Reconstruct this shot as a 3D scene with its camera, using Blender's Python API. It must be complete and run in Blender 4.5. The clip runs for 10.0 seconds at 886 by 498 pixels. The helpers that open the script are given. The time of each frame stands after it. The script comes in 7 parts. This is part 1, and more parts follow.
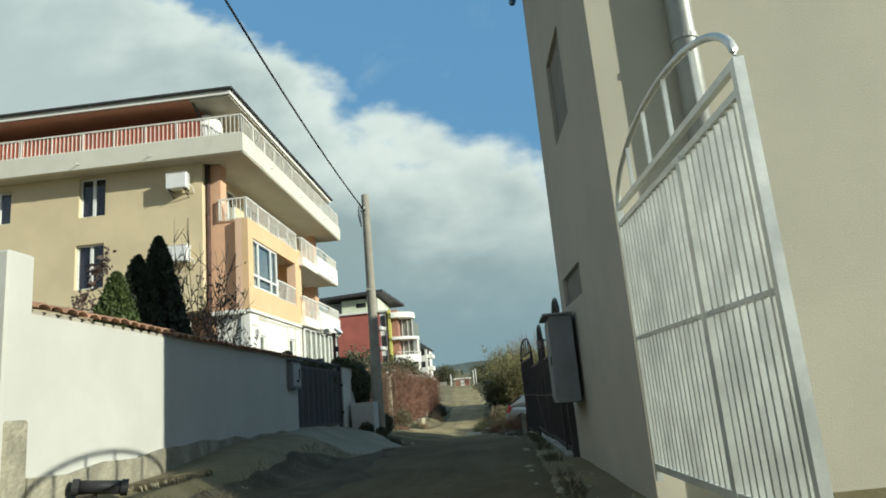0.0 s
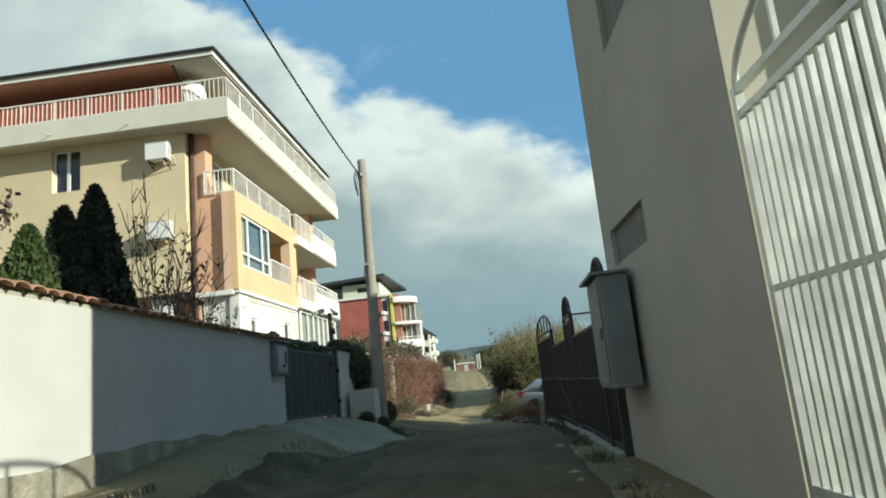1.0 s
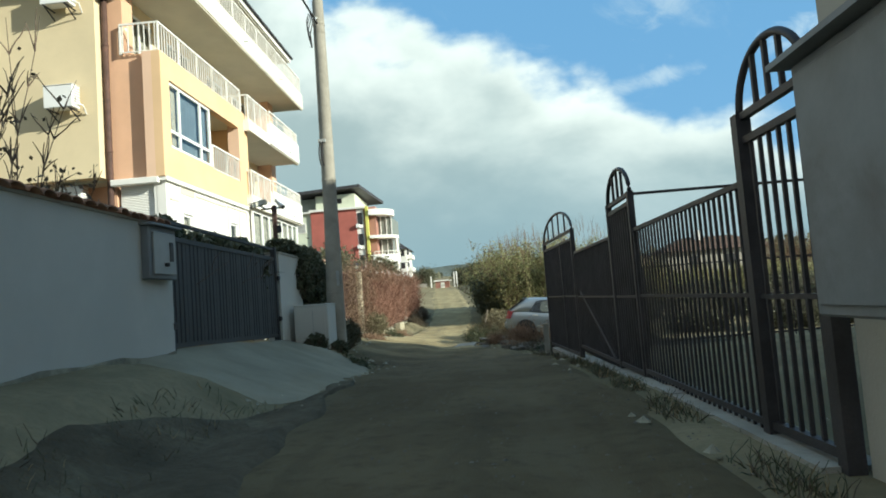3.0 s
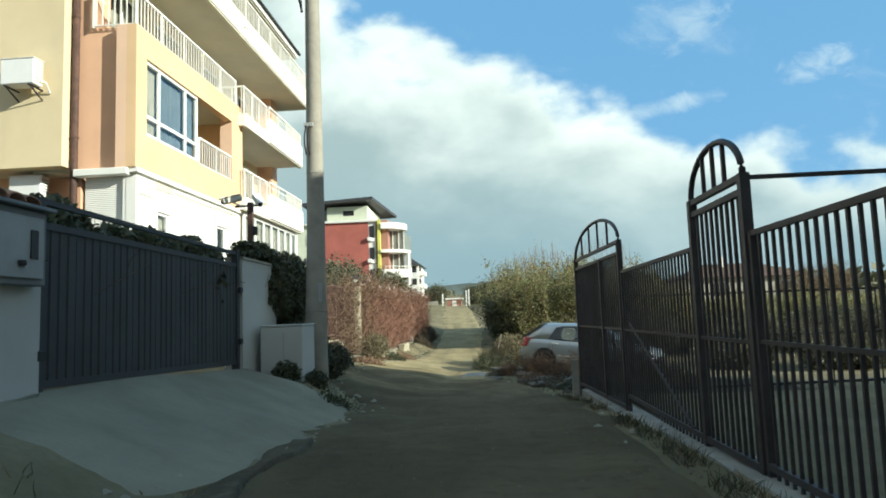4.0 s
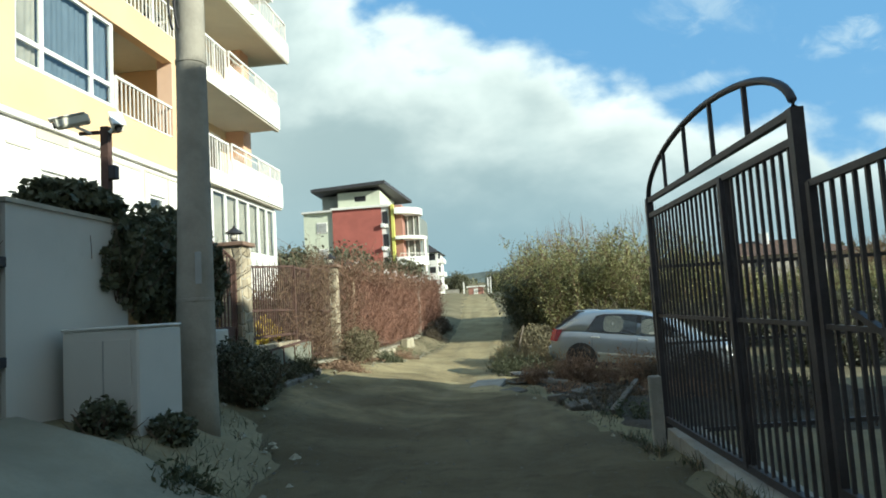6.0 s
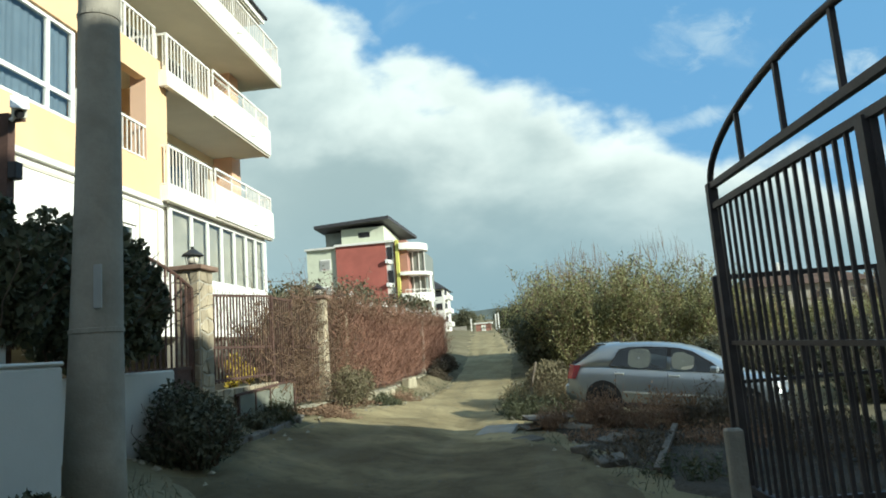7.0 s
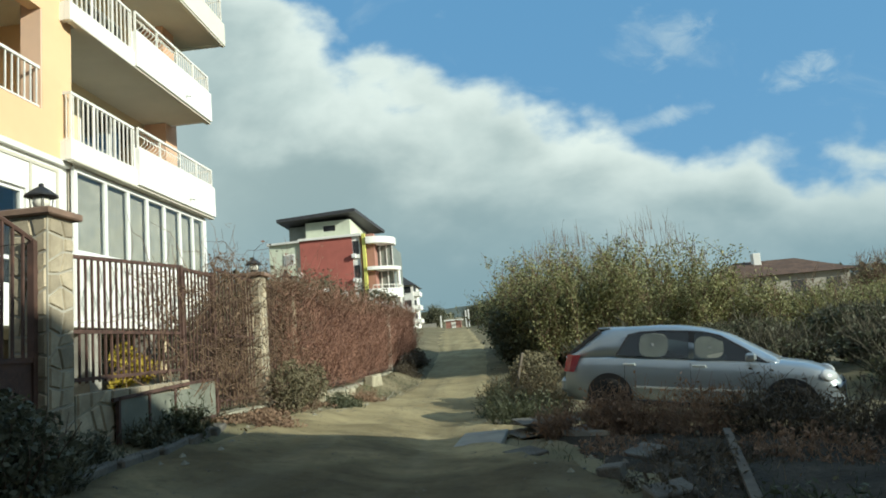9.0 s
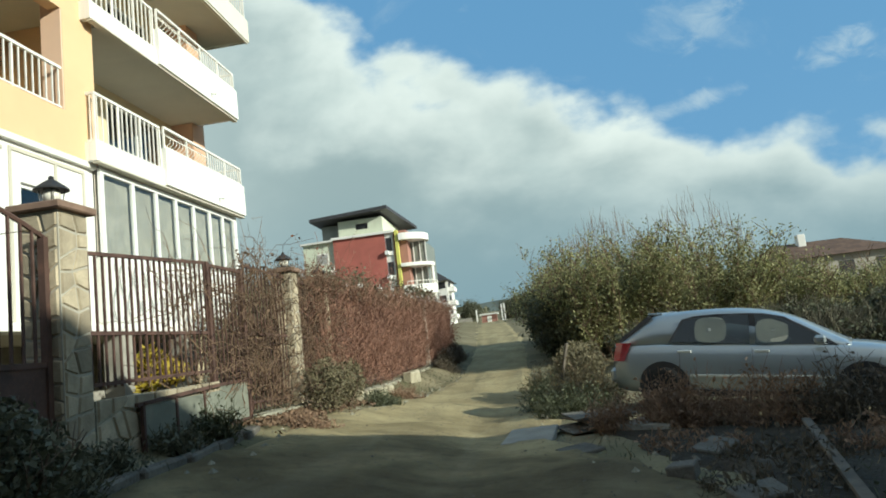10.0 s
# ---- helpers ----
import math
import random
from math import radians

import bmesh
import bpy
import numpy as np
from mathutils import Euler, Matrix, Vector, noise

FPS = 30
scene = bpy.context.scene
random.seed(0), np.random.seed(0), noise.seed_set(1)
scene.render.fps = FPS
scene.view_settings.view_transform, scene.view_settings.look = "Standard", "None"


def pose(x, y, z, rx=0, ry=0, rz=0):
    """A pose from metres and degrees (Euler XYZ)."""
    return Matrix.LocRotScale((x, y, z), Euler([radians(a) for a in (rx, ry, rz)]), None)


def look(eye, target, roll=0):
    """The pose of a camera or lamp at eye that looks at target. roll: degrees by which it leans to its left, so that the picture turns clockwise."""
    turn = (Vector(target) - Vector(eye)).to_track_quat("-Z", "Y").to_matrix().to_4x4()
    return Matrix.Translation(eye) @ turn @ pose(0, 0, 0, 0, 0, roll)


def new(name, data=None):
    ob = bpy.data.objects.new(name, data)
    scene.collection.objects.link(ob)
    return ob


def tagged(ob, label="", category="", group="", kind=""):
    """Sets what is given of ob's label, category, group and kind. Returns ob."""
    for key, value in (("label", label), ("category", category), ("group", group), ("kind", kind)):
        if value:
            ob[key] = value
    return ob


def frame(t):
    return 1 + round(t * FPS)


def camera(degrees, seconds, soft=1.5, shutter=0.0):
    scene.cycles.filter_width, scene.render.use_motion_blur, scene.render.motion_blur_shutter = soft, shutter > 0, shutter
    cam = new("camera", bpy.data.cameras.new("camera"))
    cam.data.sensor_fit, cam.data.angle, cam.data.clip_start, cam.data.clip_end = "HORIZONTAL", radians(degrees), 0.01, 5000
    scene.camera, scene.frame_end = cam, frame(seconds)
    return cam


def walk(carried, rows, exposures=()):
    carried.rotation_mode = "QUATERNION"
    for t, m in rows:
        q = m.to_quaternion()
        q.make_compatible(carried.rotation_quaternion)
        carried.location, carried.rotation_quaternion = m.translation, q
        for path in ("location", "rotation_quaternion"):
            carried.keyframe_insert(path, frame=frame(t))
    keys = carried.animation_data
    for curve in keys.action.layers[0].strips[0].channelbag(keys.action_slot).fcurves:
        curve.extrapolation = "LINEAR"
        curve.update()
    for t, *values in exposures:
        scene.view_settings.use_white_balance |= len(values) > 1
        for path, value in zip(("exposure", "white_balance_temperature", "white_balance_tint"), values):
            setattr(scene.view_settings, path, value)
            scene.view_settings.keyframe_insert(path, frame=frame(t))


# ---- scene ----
cam = camera(66.7, 10.0, soft=1.8)
PATH = [
    (0, (0.992, 0.848, 1.565), (0.854, 2.795, 1.998), -5.2),
    (0.5, (0.838, 1.86, 1.553), (0.692, 3.82, 1.926), -5.4),
    (1, (0.663, 2.984, 1.592), (0.516, 4.939, 1.984), -5.9),
    (1.5, (0.538, 4.014, 1.595), (0.357, 5.993, 1.818), -5.7),
    (2, (0.417, 5.156, 1.589), (0.236, 7.135, 1.812), -5.5),
    (2.5, (0.307, 6.31, 1.574), (0.147, 8.292, 1.781), -5.7),
    (2.7, (0.226, 6.796, 1.56), (0.089, 8.787, 1.696), -5.3),
    (3.8, (0.176, 9.713, 1.683), (0.061, 11.699, 1.895), -2.5),
    (4, (0.155, 10.228, 1.686), (0.011, 12.213, 1.889), -2.1),
    (4.5, (0.162, 11.469, 1.679), (-0.037, 13.452, 1.847), -1.6),
    (5, (0.205, 12.8, 1.669), (-0.021, 14.779, 1.844), -1.7),
    (5.5, (0.209, 14.064, 1.668), (0.011, 16.046, 1.843), -2.5),
    (5.7, (0.266, 14.587, 1.67), (0.069, 16.57, 1.841), -2.9),
    (6.8, (0.199, 16.753, 1.598), (-0.038, 18.725, 1.829), -4.4),
    (7, (0.184, 17.064, 1.586), (-0.038, 19.031, 1.871), -4.3),
    (7.5, (0.181, 17.784, 1.523), (-0.014, 19.747, 1.849), -4.3),
    (8, (0.085, 18.629, 1.488), (-0.089, 20.589, 1.845), -4.5),
    (8.5, (-0.037, 19.274, 1.445), (-0.194, 21.25, 1.711), -4.1),
    (9, (-0.144, 19.843, 1.397), (-0.275, 21.819, 1.67), -5.0),
    (9.5, (-0.21, 20.178, 1.366), (-0.326, 22.158, 1.618), -6.6),
    (10, (-0.263, 20.422, 1.365), (-0.492, 22.39, 1.634), -6.8),
]
EXPOSURES = [(0, 0.06, 6370, 1), (1, 0.18, 6370, 1), (2.5, 0.42, 6350, 1), (4.5, 0.54, 6330, 0), (5.5, 0.54, 6270, 0), (7, 0.43, 6250, 0), (8.5, 0.13, 6270, 0), (10, 0.17, 6300, 0)]
walk(cam, [(t, look(e, g, r)) for t, e, g, r in PATH], EXPOSURES)

# ---- world, sun ----
SUN_AZ, SUN_EL = math.atan2(0.92, -0.39), radians(20.5)   # azimuth clockwise from +y
sun_dir = Vector((math.sin(SUN_AZ) * math.cos(SUN_EL), math.cos(SUN_AZ) * math.cos(SUN_EL), math.sin(SUN_EL)))
sun = new("sun", bpy.data.lights.new("sun", "SUN"))
sun.data.energy, sun.data.angle, sun.data.color = 5.0, radians(0.6), (1.0, 0.95, 0.84)
sun.matrix_world = look(sun_dir * 60, (0, 0, 0))

world = bpy.data.worlds.new("world")
scene.world = world
world.use_nodes = True


class Net:
    """Small node writer."""
    def __init__(self, tree):
        self.tree = tree
        tree.nodes.clear()

    def add(self, kind):
        return self.tree.nodes.new(kind)

    def link(self, a, b):
        self.tree.links.new(a, b)

    def math(self, op, a, b=None, c=None, clamp=False):
        n = self.add("ShaderNodeMath")
        n.operation, n.use_clamp = op, clamp
        for i, v in enumerate((a, b, c)):
            if v is None:
                continue
            if isinstance(v, (int, float)):
                n.inputs[i].default_value = v
            else:
                self.link(v, n.inputs[i])
        return n.outputs[0]

    def mix(self, f, a, b, blend="MIX"):
        n = self.add("ShaderNodeMix")
        n.data_type, n.blend_type = "RGBA", blend
        for sock, v in ((n.inputs[0], f), (n.inputs[6], a), (n.inputs[7], b)):
            if isinstance(v, (int, float)):
                sock.default_value = v
            elif isinstance(v, tuple):
                sock.default_value = (*v, 1)
            else:
                self.link(v, sock)
        return n.outputs[2]

    def noise(self, vec, scale, detail=4, rough=0.55, dist=0.0):
        n = self.add("ShaderNodeTexNoise")
        n.inputs["Scale"].default_value, n.inputs["Detail"].default_value = scale, detail
        n.inputs["Roughness"].default_value, n.inputs["Distortion"].default_value = rough, dist
        self.link(vec, n.inputs["Vector"])
        return n.outputs["Fac"]

    def step(self, v, lo, hi):
        n = self.add("ShaderNodeMapRange")
        n.interpolation_type = "SMOOTHSTEP"
        n.inputs["From Min"].default_value, n.inputs["From Max"].default_value = lo, hi
        self.link(v, n.inputs["Value"])
        return n.outputs["Result"]


def build_sky():
    n = Net(world.node_tree)
    co = n.add("ShaderNodeTexCoord").outputs["Generated"]
    sep = n.add("ShaderNodeSeparateXYZ")
    n.link(co, sep.inputs[0])
    x, y, z = sep.outputs
    ay = n.math("MAXIMUM", n.math("ABSOLUTE", y), 0.2)
    u, v = n.math("DIVIDE", x, ay), n.math("DIVIDE", z, ay)
    flat = n.add("ShaderNodeCombineXYZ")
    n.link(u, flat.inputs[0])
    n.link(n.math("MULTIPLY", v, 1.5), flat.inputs[1])
    flat = flat.outputs[0]
    big, mid = n.noise(flat, 3.0, 6, 0.5, 0.15), n.noise(flat, 8.5, 6, 0.5, 0.1)
    # the bank of cloud ends along a line that falls from left to right
    edge = n.math("ADD", n.math("MULTIPLY", n.math("MULTIPLY", u, u), 0.35), n.math("MULTIPLY", u, -0.47))
    edge = n.math("ADD", edge, 0.40)
    depth = n.math("SUBTRACT", edge, v)
    lump = n.math("ADD", n.math("MULTIPLY", n.math("SUBTRACT", big, 0.5), 0.40), n.math("MULTIPLY", n.math("SUBTRACT", mid, 0.5), 0.26))
    body = n.math("ADD", depth, lump)
    bank = n.step(body, -0.02, 0.07)
    wisp = n.math("MULTIPLY", n.step(n.noise(flat, 5.0, 9, 0.62, 0.6), 0.56, 0.78), 0.45)
    rag = n.math("MULTIPLY", n.math("SUBTRACT", n.noise(flat, 15.0, 9, 0.62, 0.6), 0.5), 9.0)
    for cu, cv, wu, wv, k in ((0.50, 0.353, 0.055, 0.018, 0.75), (0.26, 0.30, 0.085, 0.011, 0.5), (0.31, 0.43, 0.05, 0.03, 0.35)):      # small clouds on their own
        du, dv = n.math("DIVIDE", n.math("SUBTRACT", u, cu), wu), n.math("DIVIDE", n.math("SUBTRACT", v, n.math("ADD", n.math("MULTIPLY", n.math("SUBTRACT", u, cu), 0.18), cv)), wv)
        far_off = n.math("ADD", n.math("MULTIPLY", du, du), n.math("MULTIPLY", dv, dv))
        puff = n.math("MULTIPLY", n.step(n.math("ADD", far_off, rag), 2.2, -1.6), k)
        wisp = n.math("MAXIMUM", n.math("MULTIPLY", wisp, 0.8), puff)
    ahead = n.math("ADD", n.math("MULTIPLY", n.step(y, -0.2, 0.15), 0.3), 0.7)
    cover = n.math("MAXIMUM", n.math("MULTIPLY", n.math("MAXIMUM", bank, wisp), ahead), n.math("MULTIPLY", n.step(y, 0.1, -0.3), 0.75))
    shade = n.step(n.math("ADD", depth, n.math("MULTIPLY", n.math("SUBTRACT", big, 0.5), 0.75)), 0.02, 0.27)
    cloud = n.mix(shade, (9.4, 10.0, 9.6), (3.9, 4.9, 5.1))
    soft = n.math("MULTIPLY", n.step(n.math("MULTIPLY", n.noise(flat, 4.0, 6, 0.55), 1.0), 0.42, 0.75), 0.45)
    cloud = n.mix(soft, cloud, (6.6, 7.7, 7.6))
    cloud = n.mix(n.math("MULTIPLY", n.step(u, -0.25, -0.7), 0.45), cloud, (8.6, 9.4, 9.2))      # thinner towards one side
    cloud = n.mix(n.step(y, 0.1, -0.3), cloud, (4.2, 4.5, 4.95))      # thin grey-blue cover behind
    low = n.math("SUBTRACT", 1.0, n.step(v, 0.03, 0.28))
    cloud = n.mix(n.math("MULTIPLY", low, 0.72), cloud, (2.5, 3.9, 4.7))
    sky = n.add("ShaderNodeTexSky")
    sky.sky_type, sky.sun_disc = "NISHITA", False
    sky.sun_elevation, sky.sun_rotation, sky.air_density, sky.dust_density = SUN_EL, SUN_AZ, 1.0, 0.6
    blue = n.mix(n.math("MULTIPLY", ahead, 0.7), sky.outputs[0], (1.9, 4.6, 8.1))
    back = n.add("ShaderNodeBackground")
    back.inputs["Strength"].default_value = 0.08
    n.link(n.mix(cover, blue, cloud), back.inputs["Color"])
    n.link(back.outputs[0], n.add("ShaderNodeOutputWorld").inputs[0])


build_sky()


# ---- materials ----
def surf(name, base, rough=0.8, metal=0.0, var=0.25, scale=1.2, fine=30.0, bump=0.3, stain=None, stain_at=(0.55, 0.75), stain_scale=0.8,
         single=0.0, spec=0.4, depth=0.01, coat=0.0, sheer=0.0):
    """A worn surface: colour varied at two scales, stains, fine relief; single: how far pieces differ from each other."""
    m = bpy.data.materials.new(name)
    m.use_nodes = True
    n = Net(m.node_tree)
    pos = n.add("ShaderNodeNewGeometry").outputs["Position"]
    wide, small = n.noise(pos, scale, 5, 0.6, 0.2), n.noise(pos, fine, 4, 0.65)
    dark, light = tuple(c * (1 - var) for c in base), tuple(min(1, c * (1 + var)) for c in base)
    col = n.mix(n.step(wide, 0.3, 0.7), dark, light)
    col = n.mix(n.math("MULTIPLY", n.step(small, 0.35, 0.75), min(0.6, var * 1.4)), col, tuple(c * (1 - 1.3 * var) for c in base))
    if stain:
        s = n.step(n.noise(pos, stain_scale, 7, 0.68, 0.4), *stain_at)
        col = n.mix(n.math("MULTIPLY", s, 0.8), col, stain)
    if single:
        r = n.add("ShaderNodeObjectInfo").outputs["Random"]
        col = n.mix(n.math("MULTIPLY", r, single), col, tuple(c * 0.35 for c in base))
    b = n.add("ShaderNodeBsdfPrincipled")
    n.link(col, b.inputs["Base Color"])
    rr = n.math("ADD", n.math("MULTIPLY", n.math("SUBTRACT", wide, 0.5), 0.25), rough, clamp=True)
    n.link(rr, b.inputs["Roughness"])
    b.inputs["Metallic"].default_value, b.inputs["Specular IOR Level"].default_value = metal, spec
    b.inputs["Coat Weight"].default_value = coat
    b.inputs["Coat Roughness"].default_value = 0.08
    if bump:
        bn = n.add("ShaderNodeBump")
        bn.inputs["Strength"].default_value, bn.inputs["Distance"].default_value = bump, depth
        n.link(n.math("ADD", small, n.math("MULTIPLY", wide, 0.6)), bn.inputs["Height"])
        n.link(bn.outputs[0], b.inputs["Normal"])
    out = n.add("ShaderNodeOutputMaterial")
    if sheer:
        t = n.add("ShaderNodeBsdfTranslucent")
        n.link(col, t.inputs["Color"])
        ms = n.add("ShaderNodeMixShader")
        ms.inputs[0].default_value = sheer
        n.link(b.outputs[0], ms.inputs[1])
        n.link(t.outputs[0], ms.inputs[2])
        n.link(ms.outputs[0], out.inputs[0])
    else:
        n.link(b.outputs[0], out.inputs[0])
    return m


def leafy(name, a, b_, sheer=0.25, rough=0.6):
    """Leaves or twigs: every island takes its own shade between two colours."""
    m = bpy.data.materials.new(name)
    m.use_nodes = True
    n = Net(m.node_tree)
    geo = n.add("ShaderNodeNewGeometry")
    big = n.noise(geo.outputs["Position"], 1.1, 3)
    f = n.math("ADD", n.math("MULTIPLY", geo.outputs["Random Per Island"], 0.7), n.math("MULTIPLY", n.math("SUBTRACT", big, 0.35), 0.9), clamp=True)
    col = n.mix(f, a, b_)
    p = n.add("ShaderNodeBsdfPrincipled")
    n.link(col, p.inputs["Base Color"])
    p.inputs["Roughness"].default_value = rough
    t = n.add("ShaderNodeBsdfTranslucent")
    n.link(col, t.inputs["Color"])
    ms = n.add("ShaderNodeMixShader")
    ms.inputs[0].default_value = sheer
    n.link(p.outputs[0], ms.inputs[1])
    n.link(t.outputs[0], ms.inputs[2])
    n.link(ms.outputs[0], n.add("ShaderNodeOutputMaterial").inputs[0])
    return m


def glass(name, tint=(0.9, 0.95, 0.96), rough=0.02, gloss=0.5):
    m = bpy.data.materials.new(name)
    m.use_nodes = True
    n = Net(m.node_tree)
    pos = n.add("ShaderNodeNewGeometry").outputs["Position"]
    g, t = n.add("ShaderNodeBsdfGlossy"), n.add("ShaderNodeBsdfTransparent")
    g.inputs["Roughness"].default_value = rough
    t.inputs["Color"].default_value = (*tint, 1)
    bn = n.add("ShaderNodeBump")
    bn.inputs["Strength"].default_value, bn.inputs["Distance"].default_value = 0.08, 0.01
    n.link(n.noise(pos, 1.7, 2), bn.inputs["Height"])
    n.link(bn.outputs[0], g.inputs["Normal"])
    fr = n.add("ShaderNodeFresnel")
    fr.inputs[0].default_value = 1.6
    ms = n.add("ShaderNodeMixShader")
    n.link(n.math("ADD", n.math("MULTIPLY", fr.outputs[0], gloss), 0.04, clamp=True), ms.inputs[0])
    n.link(t.outputs[0], ms.inputs[1])
    n.link(g.outputs[0], ms.inputs[2])
    n.link(ms.outputs[0], n.add("ShaderNodeOutputMaterial").inputs[0])
    return m


def road_dirt():
    """Packed yellowish earth with gravel, wheel tracks and dry weeds towards the edges."""
    m = bpy.data.materials.new("packed_earth")
    m.use_nodes = True
    n = Net(m.node_tree)
    pos = n.add("ShaderNodeNewGeometry").outputs["Position"]
    a, b2, c = n.noise(pos, 0.55, 6, 0.62, 0.5), n.noise(pos, 5.0, 6, 0.7), n.noise(pos, 55.0, 3, 0.7)
    col = n.mix(n.step(a, 0.35, 0.68), (0.29, 0.235, 0.125), (0.43, 0.355, 0.195))
    col = n.mix(n.math("MULTIPLY", n.step(b2, 0.48, 0.72), 0.55), col, (0.165, 0.135, 0.08))
    col = n.mix(n.math("MULTIPLY", n.step(c, 0.55, 0.8), 0.5), col, (0.42, 0.37, 0.26))
    sep = n.add("ShaderNodeSeparateXYZ")
    n.link(pos, sep.inputs[0])
    near_shade = n.step(n.math("ADD", sep.outputs[1], n.math("MULTIPLY", n.math("SUBTRACT", a, 0.5), 14.0)), 33.0, 23.0)
    lanes = n.add("ShaderNodeCombineXYZ")
    n.link(n.math("MULTIPLY", n.math("ADD", sep.outputs[0], n.math("MULTIPLY", a, 0.8)), 2.1), lanes.inputs[0])
    n.link(n.math("MULTIPLY", sep.outputs[1], 0.13), lanes.inputs[1])
    streak = n.noise(lanes.outputs[0], 1.0, 5, 0.6, 0.2)
    col = n.mix(n.math("MULTIPLY", n.step(streak, 0.50, 0.72), 0.45), col, (0.46, 0.40, 0.25))
    col = n.mix(n.math("MULTIPLY", n.step(streak, 0.48, 0.28), 0.40), col, (0.17, 0.145, 0.09))
    col = n.mix(n.math("MULTIPLY", near_shade, 0.95), col, (0.31, 0.305, 0.32), "MULTIPLY")      # first part of the lane darkened in the colour to deepen the house's shade
    p = n.add("ShaderNodeBsdfPrincipled")
    n.link(col, p.inputs["Base Color"])
    p.inputs["Roughness"].default_value = 0.95
    p.inputs["Specular IOR Level"].default_value = 0.15
    bn = n.add("ShaderNodeBump")
    bn.inputs["Strength"].default_value, bn.inputs["Distance"].default_value = 0.7, 0.03
    n.link(n.math("ADD", n.math("MULTIPLY", c, 0.5), b2), bn.inputs["Height"])
    n.link(bn.outputs[0], p.inputs["Normal"])
    n.link(p.outputs[0], n.add("ShaderNodeOutputMaterial").inputs[0])
    return m


